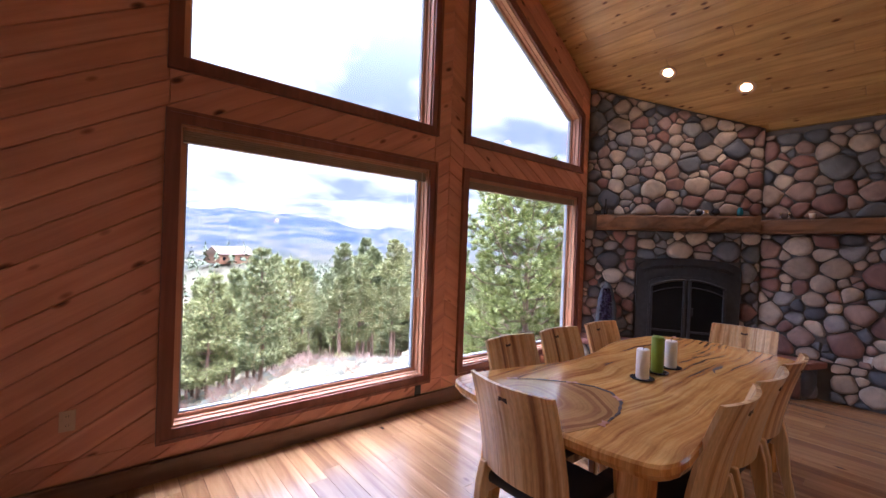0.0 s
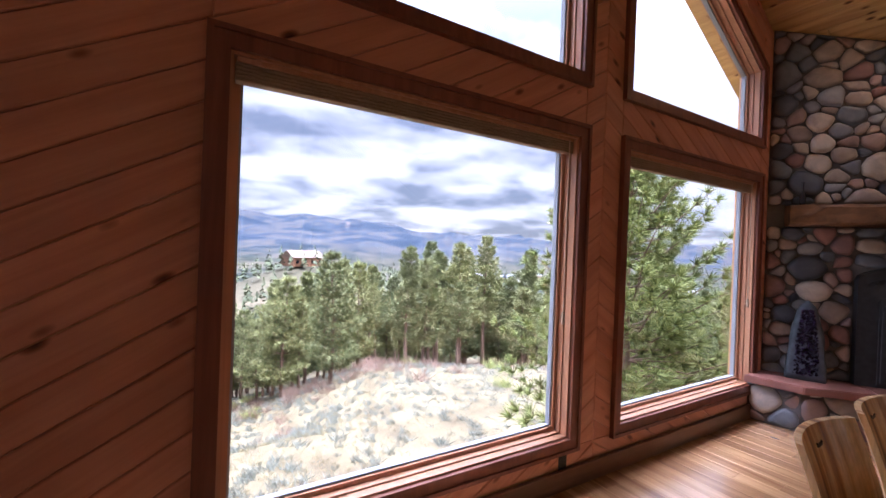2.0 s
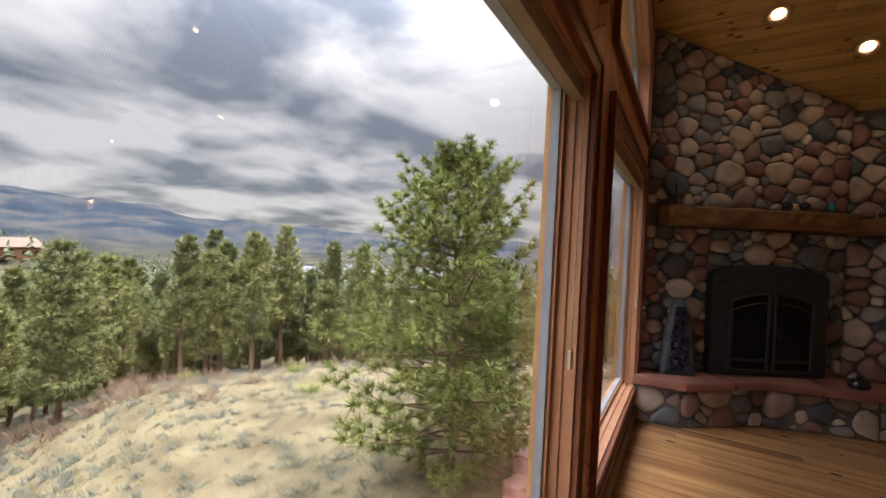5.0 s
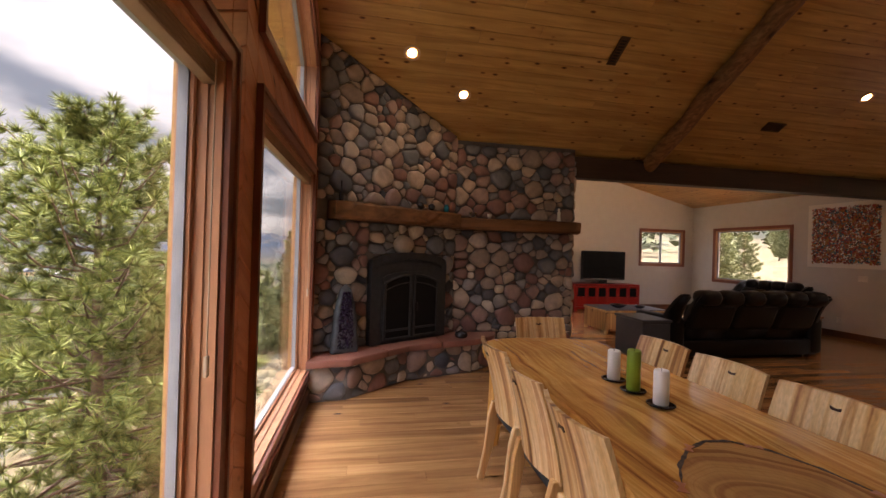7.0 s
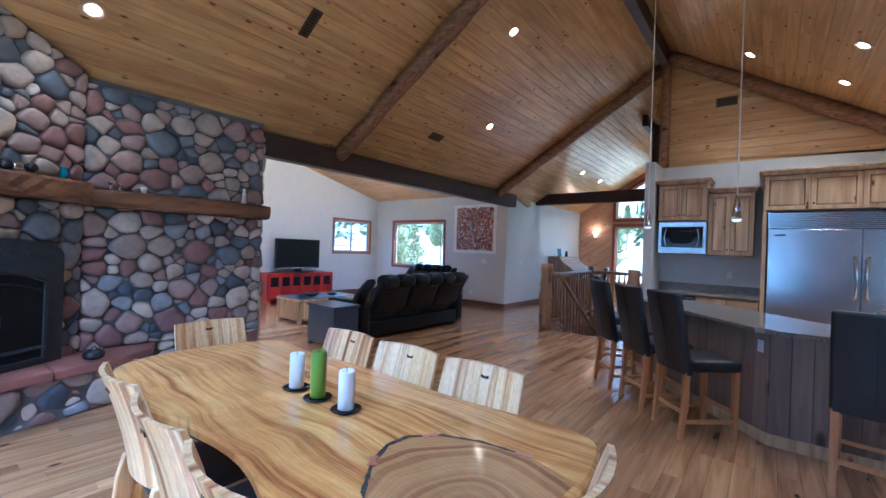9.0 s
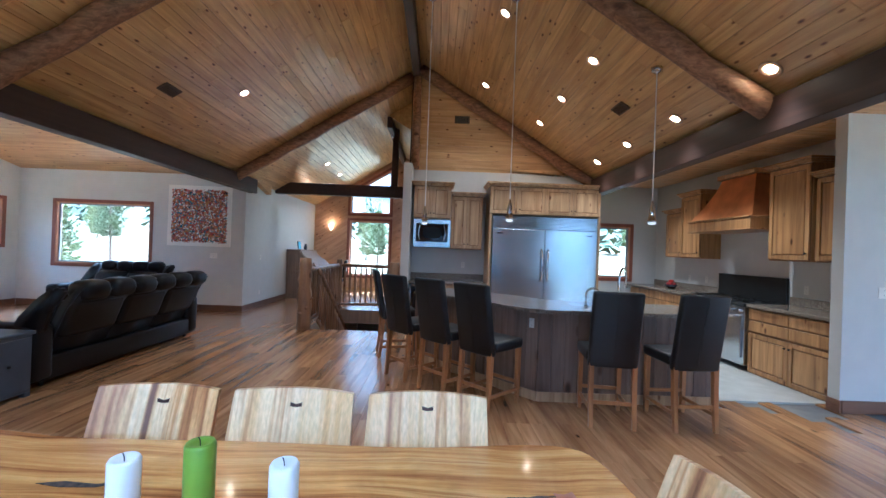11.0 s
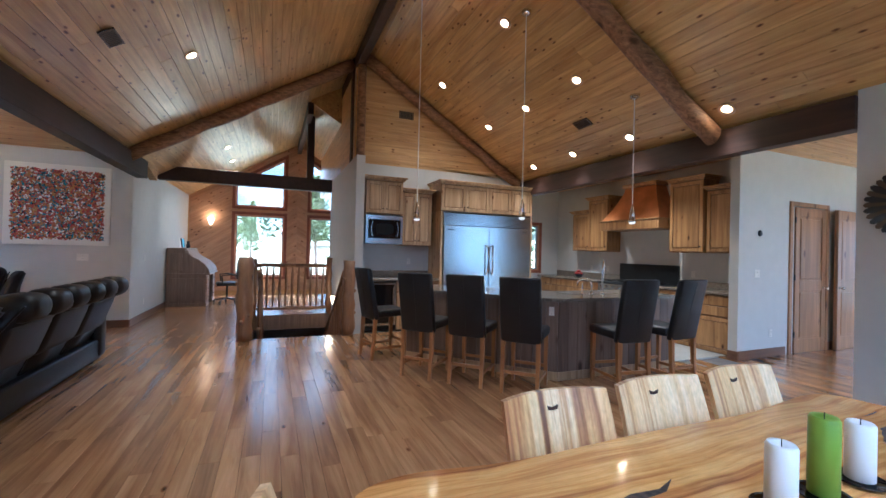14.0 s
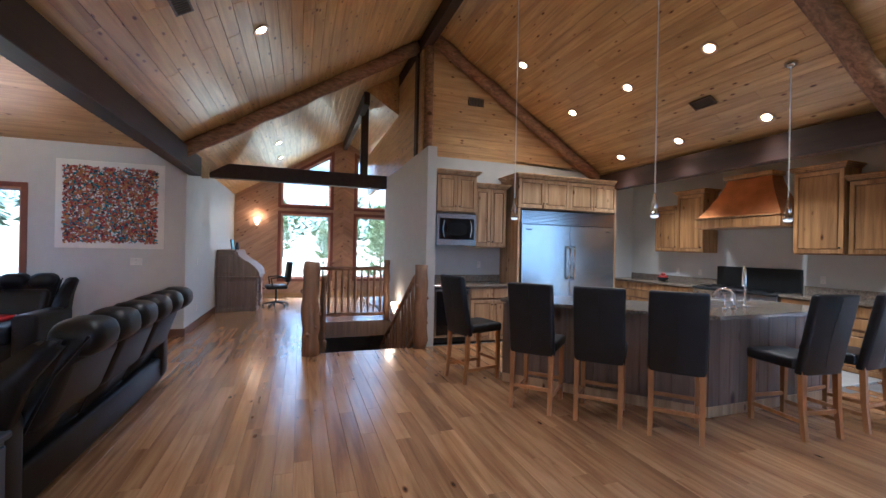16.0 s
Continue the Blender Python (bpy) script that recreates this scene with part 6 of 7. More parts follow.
# ---- living room ----
def sofa(length, seats, label, name="sofa"):
    """Reclining sofa: its back towards -y, x along it, from 0 to length."""
    t = thing(name, 0, 0, 0, 0, label, "sofa")
    w = (length - 0.5) / seats
    for s in (0, 1):
        a = s * (length - 0.25)
        bm = box(a, a + 0.25, 0.1, 0.98, 0.06, 0.64, 0.07, segs=3)
        part("armrest", bm, "sofa", t, smooth=True)
        bm = prism([(0.12, 0.5), (0.03, 0.78), (-0.12, 0.99), (-0.02, 1.02), (0.14, 0.9), (0.34, 0.68), (0.34, 0.5)], a + 0.02, a + 0.16, "x")
        bmesh.ops.bevel(bm, geom=bm.edges[:], offset=0.03, segments=2, affect="EDGES")
        part("wing", bm, "sofa", t, smooth=True)
    part("base", box(0.1, length - 0.1, 0.12, 0.9, 0.05, 0.3, 0.03, segs=2), "sofa", t, smooth=True)
    for k in range(seats):
        a = 0.25 + k * w
        bm = prism([(0.16, 0.06), (0.2, 0.3), (0.0, 0.75), (-0.16, 0.98), (-0.06, 1.0), (0.12, 0.8), (0.3, 0.35), (0.3, 0.06)], a + 0.004, a + w - 0.004, "x")
        bmesh.ops.bevel(bm, geom=bm.edges[:], offset=0.018, segments=2, affect="EDGES")
        part("back_panel", bm, "sofa", t, smooth=True)
        bm = box(a + 0.01, a + w - 0.01, 0.22, 0.98, 0.28, 0.5, 0.07, segs=3)
        part("seat_cushion", bm, "sofa", t, smooth=True)
        bm = box(a + 0.01, a + w - 0.01, 0.05, 0.3, 0.45, 0.86, 0.08, segs=4)
        for v in bm.verts:
            v.co.y -= (v.co.z - 0.5) * 0.35
        part("back_cushion", bm, "sofa", t, smooth=True)
        for j in range(2):
            bm = box(a + 0.01 + j * w / 2, a + w / 2 - 0.01 + j * w / 2, -0.2, 0.08, 0.85, 1.07, 0.1, segs=4)
            g = random.Random(k * 3 + j)
            for v in bm.verts:
                v.co += Vector((g.uniform(-1, 1), g.uniform(-1, 1), g.uniform(-1, 1))) * 0.004
            part("headrest", bm, "sofa", t, "plump dark leather headrest", True)
        part("piping", tube([(a, -0.155, 0.99), (a, 0.0, 0.78), (a, 0.19, 0.32)], 0.008, 6), "sofa", t)
    for x in (0.2, length - 0.2):
        for y in (0.2, 0.85):
            part("foot", lathe([(0.02, 0), (0.03, 0.05)], 10), "black", t).matrix_basis = pose(x, y, 0)
    return t


s1 = sofa(2.75, 3, "brown-black leather reclining sofa seen from behind")
s1.matrix_basis = Matrix(((0, 1, 0, 5.82), (-1, 0, 0, -1.93), (0, 0, 1, 0), (0, 0, 0, 1)))
s2 = sofa(1.75, 2, "dark leather two-seat reclining sofa under the window", "loveseat")
s2.matrix_basis = Matrix.Translation((7.5, -6.5, 0))
tagged(part("blanket", box(8.0, 8.55, -6.2, -5.75, 0.5, 0.56, 0.025, segs=2), "red", None, "folded red blanket on the dark loveseat"), category="blanket")


def table_box(name, x0, x1, y0, y1, h, mat, label, category, drawers=1, legs=0.0, look_x=True):
    t = thing(name, 0, 0, 0, 0, label, category)
    part("top", box(x0 - 0.02, x1 + 0.02, y0 - 0.02, y1 + 0.02, h - 0.035, h, 0.008), mat, t)
    part("body", box(x0, x1, y0, y1, legs, h - 0.036, 0.005), mat, t)
    for k in range(drawers):
        w = (y1 - y0) / drawers
        d = part("drawer", box(x0 - 0.012, x0, y0 + k * w + 0.015, y0 + (k + 1) * w - 0.015, legs + 0.04, h - 0.06, 0.003), mat, t)
        part("knob", lathe([(0.01, 0), (0.014, 0.015), (0.006, 0.022)], 10), "black", d).matrix_basis = pose(x0 - 0.012, y0 + (k + 0.5) * w, (h + legs) / 2, 0, -90, 0)
    if legs:
        for x in (x0 + 0.03, x1 - 0.03):
            for y in (y0 + 0.03, y1 - 0.03):
                part("foot", box(x - 0.03, x + 0.03, y - 0.03, y + 0.03, 0, legs, 0.004), mat, t)
    return t


table_box("side_table", 5.85, 6.5, -1.85, -1.4, 0.62, "slate", "dark slate-blue painted side table beside the sofa", "side table", 1, 0.04)
table_box("coffee_table", 7.8, 8.6, -3.4, -2.05, 0.46, "alder2", "golden wooden coffee table with a slate top", "coffee table", 3, 0.06)
tagged(part("slate_top", box(7.8, 8.6, -3.4, -2.05, 0.461, 0.475, 0.004), "slate", None, "dark slate slab lying on the coffee table"), category="table top")
turned("bowl", (8.1, -2.5, 0.476), [(0.06, 0), (0.12, 0.03), (0.17, 0.07), (0.16, 0.07), (0.1, 0.03), (0.03, 0.012)], "darkpot", "wide dark bowl on the coffee table", "bowl")
turned("bowl", (8.05, -2.95, 0.476), [(0.05, 0), (0.09, 0.02), (0.11, 0.05), (0.1, 0.05), (0.06, 0.02), (0.03, 0.012)], "darkpot", "small dark bowl on the coffee table", "bowl")
table_box("end_table", 6.3, 6.75, -5.15, -4.75, 0.6, "door", "dark wooden end table past the sofa", "end table", 1, 0.05)


def tv_stand():
    t = thing("tv_stand", 10.72, -2.95, 0, 0, "glossy red lacquered media cabinet with slatted doors", "media cabinet")
    L = 1.95
    bm = box(0, 0.5, -L, 0, 0.7, 0.74, 0.006)
    part("top", bm, "red", t)
    part("base", box(0, 0.5, -L, 0, 0.06, 0.12, 0.004), "red", t)
    part("back", box(0.46, 0.5, -L, 0, 0.12, 0.7), "red", t)
    part("interior", box(0.44, 0.455, -L + 0.03, -0.03, 0.12, 0.7), "black", t)
    for y in (0.0, -L + 0.05):
        part("side", box(0, 0.46, y - 0.05, y, 0.12, 0.7, 0.003), "red", t)
    w = (L - 0.1) / 6
    for k in range(6):
        a = -0.05 - (k + 1) * w
        d = new("door")
        d.parent = t
        for y0, y1 in ((a + 0.004, a + 0.05), (a + w - 0.05, a + w - 0.004)):
            part("stile", box(-0.012, 0.01, y0, y1, 0.13, 0.69, 0.003), "red", d)
        for z0, z1 in ((0.13, 0.18), (0.36, 0.4), (0.64, 0.69)):
            part("rail", box(-0.011, 0.009, a + 0.05, a + w - 0.05, z0, z1, 0.002), "red", d)
        part("pane", box(-0.002, 0.004, a + 0.05, a + w - 0.05, 0.4, 0.64), "smoked", d, "dark glass pane")
        part("panel", box(-0.006, 0.004, a + 0.05, a + w - 0.05, 0.18, 0.36), "red", d)
        part("knob", lathe([(0.008, 0), (0.012, 0.014), (0.005, 0.02)], 10), "black", d).matrix_basis = pose(-0.012, a + (0.03 if k % 2 else w - 0.03), 0.42, 0, -90, 0)
    for y in (-0.08, -L + 0.08):
        part("foot", box(0.03, 0.47, y - 0.04, y + 0.04, 0, 0.06, 0.003), "red", t)


tv_stand()


def television():
    t = thing("television", 11.0, -3.95, 0.74, 0, "large black flat-screen television on the red cabinet", "television")
    part("bezel", box(-0.03, 0.03, -0.66, 0.66, 0.1, 0.9, 0.01), "black", t)
    part("screen", box(-0.034, -0.031, -0.63, 0.63, 0.14, 0.87), "smoked", t, "dark screen")
    part("neck", box(-0.02, 0.03, -0.12, 0.12, 0.015, 0.1, 0.004), "black", t)
    part("stand", box(-0.12, 0.14, -0.3, 0.3, 0, 0.016, 0.006), "black", t)
    part("speaker_bar", box(-0.036, -0.03, -0.6, 0.6, 0.105, 0.135), "steel", t)


television()

# textured artwork: hundreds of coloured tabs on a white panel
def artwork():
    t = thing("artwork", 0, 0, 0, 0, "square white panel covered in tiny coloured curls", "wall art")
    x0, x1, z0, z1, y = 6.63, 8.02, 1.42, 2.76, -7.05
    part("panel", box(x0, x1, y + 0.003, y + 0.03, z0, z1, 0.003), "wax", t, "white mounting panel")
    g = random.Random(8)
    cols = {"red": [], "teal": [], "darkpot": [], "inlay": [], "wax": [], "slab": []}
    names = ["red", "red", "inlay", "slab", "slab", "darkpot", "teal", "wax"]
    for k in range(5200):
        u, v = g.uniform(0.075, 0.925), g.uniform(0.075, 0.925)
        if min(u, v, 1 - u, 1 - v) < 0.075 and g.random() < 0.5:
            continue
        cols[g.choice(names)].append((x0 + u * (x1 - x0), z0 + v * (z1 - z0), g.uniform(0, 3.14), g.uniform(0.02, 0.036)))
    for nm, lst in cols.items():
        vs, fs = [], []
        for x, z, a, s in lst:
            c, d = math.cos(a) * s, math.sin(a) * s
            n = len(vs)
            h = 0.032 + g.uniform(0, 0.014)
            w = 0.35
            vs += [(x - c - d * w, y + 0.03, z - d + c * w), (x - c + d * w, y + 0.03, z - d - c * w), (x + d * w, y + h, z - c * w), (x - d * w, y + h, z + c * w), (x + c + d * w, y + 0.031, z + d - c * w), (x + c - d * w, y + 0.031, z + d + c * w)]
            fs += [(n, n + 1, n + 2, n + 3), (n + 3, n + 2, n + 4, n + 5)]
        mesh_from("curl", vs, fs, nm, t, "stuff")


artwork()


# ---- desk corner ----
def desk():
    t = thing("roll_top_desk", 6.31, -9.6, 0, 0, "grey-brown oak roll-top desk against the wall", "desk")
    # x from -0.86 (front) to 0 (wall), y from 0 to -1.5
    for y0 in (0.0, -1.05):
        p = part("pedestal", box(-0.82, 0, y0 - 0.45, y0, 0.0, 0.76, 0.006), "desk", t)
        part("plinth", box(-0.84, 0, y0 - 0.46, y0 + 0.01, 0.0, 0.08, 0.004), "desk", t)
        for k in range(3):
            d = part("drawer", box(-0.838, -0.82, y0 - 0.42, y0 - 0.03, 0.12 + k * 0.21, 0.31 + k * 0.21, 0.004), "desk", t)
            part("pull", box(-0.855, -0.838, y0 - 0.26, y0 - 0.19, 0.2 + k * 0.21, 0.22 + k * 0.21, 0.003), "black", d)
    for a in (-0.79, -0.41):
        part("side_panel", box(a, a + 0.33, 0.001, 0.012, 0.14, 0.68, 0.008), "desk", t)
    part("worktop", box(-0.9, 0, -1.5, 0.02, 0.76, 0.8, 0.006), "desk", t)
    side = [(-0.88, 0.8), (0, 0.8), (0, 1.36), (-0.36, 1.36), (-0.4, 1.3), (-0.5, 1.2), (-0.66, 1.12), (-0.8, 1.0), (-0.87, 0.88)]
    for y in (-0.03, -1.5):
        part("gable_side", prism(side, y, y + 0.03, "y"), "desk", t) .matrix_basis = pose(0, 0, 0)
    part("side_panel", box(-0.32, -0.06, 0.001, 0.012, 0.86, 1.28, 0.008), "desk", t)
    part("desk_top", box(-0.4, 0.0, -1.52, 0.02, 1.36, 1.4, 0.005), "desk", t)
    arc = [(-0.4, 1.34), (-0.42, 1.27), (-0.52, 1.18), (-0.66, 1.1), (-0.78, 1.0), (-0.85, 0.9), (-0.865, 0.81)]
    for i in range(len(arc) - 1):
        for j in range(3):
            p = Vector(arc[i]).lerp(Vector(arc[i + 1]), (j + 0.5) / 3)
            part("tambour_slat", tube([(p.x, -1.47, p.y), (p.x, -0.03, p.y)], 0.024, 6), "desk", t)
    part("interior", box(-0.36, -0.01, -1.46, -0.04, 0.81, 1.35), "desk", t)


desk()


def picture_frame_on_desk():
    t = thing("photo_frame", 6.0, -9.75, 1.401, -100, "dark easel picture frame on the desk top", "picture frame")
    part("frame", box(-0.09, 0.09, -0.01, 0.01, 0, 0.24, 0.004), "black", t).matrix_basis = pose(0, 0, 0, -8, 0, 0)
    part("picture", box(-0.07, 0.07, -0.013, -0.009, 0.02, 0.22), "teal", t, "bluish print").matrix_basis = pose(0, 0, 0, -8, 0, 0)


picture_frame_on_desk()
turned("desk_vase", (5.98, -10.2, 1.401), [(0.04, 0), (0.05, 0.05), (0.03, 0.13), (0.035, 0.17)], "darkpot", "dark vase on the roll-top desk", "vase")


def office_chair(x, y, turn):
    t = thing("office_chair", x, y, 0, turn, "black leather swivel office chair at the desk", "office chair")
    part("seat", box(-0.25, 0.25, -0.24, 0.25, 0.44, 0.54, 0.04, segs=3), "leather", t, smooth=True)
    bm = box(-0.24, 0.24, -0.3, -0.2, 0.6, 1.12, 0.04, segs=3)
    for v in bm.verts:
        v.co.y -= 0.12 * (v.co.z - 0.6)
    part("backrest", bm, "leather", t, smooth=True)
    part("back_bar", tube([(0, -0.2, 0.46), (0, -0.28, 0.55), (0, -0.31, 0.75)], 0.02, 8), "black", t)
    for s in (-1, 1):
        part("armrest", tube([(s * 0.25, -0.24, 0.7), (s * 0.3, -0.05, 0.74), (s * 0.3, 0.15, 0.72), (s * 0.26, 0.12, 0.5)], 0.018, 8), "black", t, smooth=True)
    part("column", tube([(0, 0, 0.1), (0, 0, 0.45)], 0.025, 10), "black", t)
    for k in range(5):
        a = k * 72
        leg = part("base_arm", tube([(0, 0, 0.11), (0.16, 0, 0.09), (0.3, 0, 0.065)], [0.022, 0.018, 0.014], 8), "black", t)
        leg.matrix_basis = pose(0, 0, 0, 0, 0, a)
        part("castor", tube([(0.3, -0.022, 0.03), (0.3, 0.022, 0.03)], 0.03, 12), "black", leg)


office_chair(5.1, -10.35, -80)


def sconce(x, y, z, turn, label, energy):
    t = thing("wall_sconce", x, y, z, turn, label, "wall lamp")
    part("back_plate", box(-0.05, 0.05, -0.012, 0, -0.1, 0.08, 0.004), "trimring", t)
    bm = bmesh.new()
    pts = [(0.02, -0.1), (0.07, 0.0), (0.09, 0.1), (0.085, 0.1), (0.06, 0.0), (0.01, -0.09)]
    bm = lathe([(r, h) for r, h in pts[:3]] + [(0.082, 0.1), (0.055, 0.0)], 18)
    for v in bm.verts:
        v.co.y = v.co.y * 0.7 - 0.075
    part("shade", bm, M["sconce"], t, "warm glowing glass shade", True)
    a = radians(turn)
    lamp_light("sconce_bulb", x + 0.16 * math.sin(a), y - 0.16 * math.cos(a), z + 0.16, energy, 0.05, "POINT", (1.0, 0.62, 0.32))


M["sconce"] = glow("sconce_glass", (1.0, 0.62, 0.3), 0.9)
sconce(5.73, SY + 0.02, 2.2, 180, "warm lit glass sconce on the pine wall", 0.6)
sconce(2.72, -7.2, 0.35, 90, "small warm stair light on the white wall", 0.5)


# ---- outdoors ----
def terrain(x, y):
    r = math.hypot(x - 2.5, y)
    n = lambda s, k=0.0: noise.noise(Vector((x * s + k, y * s - k, 3.1)))
    north = 1 / (1 + math.exp(-max(-60, min(60, y + 4)) / 6))
    a = math.atan2(x - 2.5, y)
    z = -3.7 - 0.13 * max(0, min(r, 90) - 8) * north
    if r > 26:
        z -= 0.165 * (min(r, 75) - 26) * north
    south = 1 - north
    z += south * (0.1 * max(0, min(r, 500) - 18) * 0.8 + 2.0 * n(0.02, 7) * min(1, r / 40))
    z += 0.25 * n(0.15) + 0.9 * n(0.04, 4) * min(1, r / 30)
    # a gully cuts in to the north-west
    z -= 3.0 * max(0, min(1, (0.3 - a) / 0.25)) * max(0, min(1, (r - 14) / 9)) * north
    if r > 90:
        z -= (min(r, 900) - 90) * 0.03 * north
        z += 3.5 * n(0.011, 9) * min(1, (r - 90) / 120)
    z += 19 * math.exp(-((x - 41) ** 2 + (y - 196) ** 2) / 1500)
    if r > 1300:
        # a long range across the valley, highest to the north
        f = min(1, (r - 1300) / 2300)
        f = f * f * (3 - 2 * f)
        lift = math.tan(radians(0.75 + 2.35 * math.exp(-((a - 0.12) / 0.5) ** 2))) * 3600
        z += f * (lift + 55) + f * 95 * noise.fractal(Vector((x * 0.0016, y * 0.0016, 0.5)), 0.8, 2.1, 6)
    return z


def ground():
    radii = [0.0] + [2.5 * 1.063 ** k for k in range(125)]
    sides = 260
    vs, fs = [(2.5, 0, -3.9)], []
    for r in radii[1:]:
        for k in range(sides):
            a = 2 * math.pi * k / sides
            x, y = 2.5 + r * math.cos(a), r * math.sin(a)
            z = terrain(x, y)
            if -9 < x < 12.5 and -13.5 < y < 3.6:
                z = min(z, -3.7)
            vs.append((x, y, z))
    for k in range(sides):
        fs.append((0, 1 + k, 1 + (k + 1) % sides))
    for i in range(len(radii) - 2):
        a, b = 1 + i * sides, 1 + (i + 1) * sides
        fs += [(a + k, b + k, b + (k + 1) % sides, a + (k + 1) % sides) for k in range(sides)]
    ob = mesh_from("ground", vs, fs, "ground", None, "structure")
    ob.data.polygons.foreach_set("use_smooth", [True] * len(ob.data.polygons))


ground()


def pine(height, spread, whorls, arms, tufts_on, needles, length, seed, mat, bare=0.12, label="", thin=0.012, skip=0.15):
    """A ponderosa: limbs that sweep out and up, each carrying bursts of long needles round its twigs."""
    g = random.Random(seed)
    t = thing("pine_tree", 0, 0, 0, 0, label or "ponderosa pine with a ragged grey-green crown", "tree", "pines on the slope")
    h = height
    lean = lambda z: Vector((0.12 * math.sin(z * 0.5 + seed), 0.1 * math.cos(z * 0.4 + seed), z))
    bm = tube([(0, 0, -0.6)] + [lean(h * k / 10) for k in range(1, 11)], [0.017 * h * (1 - k / 11) + 0.008 for k in range(11)], 8)
    vs, fs = [], []

    def burst(p, axis, size):
        for b in range(needles):
            d = (axis * 0.75 + Vector((g.gauss(0, 0.6), g.gauss(0, 0.6), g.gauss(0.12, 0.5)))).normalized() * size * g.uniform(0.65, 1.1)
            s = d.cross(Vector((g.uniform(-1, 1), g.uniform(-1, 1), g.uniform(-1, 1)))).normalized() * thin
            n = len(vs)
            vs.extend((p - s, p + s, p + d))
            fs.append((n, n + 1, n + 2))

    for w in range(whorls):
        f = bare + (1 - bare) * (w + g.random() * 0.5) / whorls
        z = h * f
        reach = spread * min(1.0, 0.6 + 2.0 * (f - bare)) * (1 - f) ** 0.6 * g.uniform(0.75, 1.1) + 0.05 * spread
        for a in range(arms):
            if g.random() < skip:
                continue
            ang = 2 * math.pi * (a + g.random() * 0.8) / arms + w * 1.1
            out = Vector((math.cos(ang), math.sin(ang), 0))
            ln = reach * g.uniform(0.6, 1.15)
            rise = 0.05 + 0.65 * f
            root, mid = lean(z), lean(z) + out * ln * 0.55 + Vector((0, 0, ln * (rise * 0.3 - 0.05)))
            tip = lean(z) + out * ln + Vector((0, 0, ln * rise))
            tube([root, mid, tip], [0.0045 * h * (1 - f) + 0.01, 0.012 + 0.001 * h, 0.006], 4, bm, cap=False)
            for c in range(tufts_on):
                u = 0.32 + 0.68 * (c + 0.7) / tufts_on
                q = root.lerp(mid, u / 0.55) if u < 0.55 else mid.lerp(tip, (u - 0.55) / 0.45)
                s = (1 if c % 2 else -1) * g.uniform(0.1, 0.36) * ln * (1.25 - u) if c < tufts_on - 1 else 0.0
                p = q + Vector((-math.sin(ang), math.cos(ang), 0)) * s + Vector((0, 0, g.uniform(0.0, 0.14) * ln * 0.5))
                axis = (out * 0.8 + Vector((-math.sin(ang), math.cos(ang), 0)) * (0.6 if s > 0 else -0.6 if s < 0 else 0) + Vector((0, 0, 0.45))).normalized()
                burst(p, axis, length * (0.7 + 0.3 * (1 - f)))
    burst(lean(h), Vector((0, 0, 1)), length)
    part("trunk", bm, "bark", t, "reddish-brown scaly trunk and limbs", True)
    me = bpy.data.meshes.new("crown")
    me.from_pydata([tuple(v) for v in vs], [], fs)
    me.materials.append(M[mat])
    c = new("crown", me)
    c.parent = t
    return t


def plant(x, y):
    return terrain(x, y)


big = pine(7.9, 3.9, 25, 8, 9, 60, 0.36, 3, "needles", 0.06, "bushy young ponderosa pine close to the window", 0.011)
big.matrix_basis = pose(9.6, 7.6, plant(9.6, 7.6))
big2 = pine(6.0, 2.1, 18, 6, 7, 50, 0.3, 11, "needles", 0.08, "smaller bushy pine beside the tall one", 0.01)
big2.matrix_basis = pose(12.2, 8.4, plant(12.2, 8.4))
big3 = pine(4.1, 1.5, 13, 6, 6, 50, 0.28, 14, "needles", 0.06, "young pine seen over the window sill", 0.009)
big3.matrix_basis = pose(-0.5, 12.2, plant(-0.5, 12.2))
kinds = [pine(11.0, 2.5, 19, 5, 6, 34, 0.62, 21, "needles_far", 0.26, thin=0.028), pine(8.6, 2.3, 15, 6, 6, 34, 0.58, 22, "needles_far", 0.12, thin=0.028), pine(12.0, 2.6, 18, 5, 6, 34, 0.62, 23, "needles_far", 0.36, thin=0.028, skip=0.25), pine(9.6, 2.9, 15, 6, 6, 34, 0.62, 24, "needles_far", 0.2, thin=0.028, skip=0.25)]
g = random.Random(77)
spots = []
placed = 0
tries = 0
while placed < 300 and tries < 30000:
    tries += 1
    a = radians(g.uniform(-25, 95))
    r = 24 + 62 * g.random() ** 0.9
    x, y = 2.5 + r * math.sin(a), r * math.cos(a)
    if y < 8:
        continue
    deg = math.degrees(a)
    near = 35 - 9 * noise.noise(Vector((deg * 0.06, 1, 1))) + max(0, deg - 40) * 0.15
    if r < near - 10 or (r < near and g.random() < 0.8):
        continue
    if noise.noise(Vector((x * 0.05, y * 0.05, 0))) < -0.42:
        continue
    if any((x - u) ** 2 + (y - v) ** 2 < 4.4 for u, v in spots):
        continue
    spots.append((x, y))
    s = g.uniform(0.62, 1.2)
    m = pose(x, y, plant(x, y) - 0.1, 0, 0, g.uniform(0, 360)) @ Matrix.Diagonal((s, s, s * g.uniform(0.9, 1.1), 1))
    k = placed
    if k < 4:
        kinds[k].matrix_basis = m
    else:
        src = kinds[g.randrange(4)]
        c = copy_thing(src, m)
        c.matrix_basis = m
    placed += 1
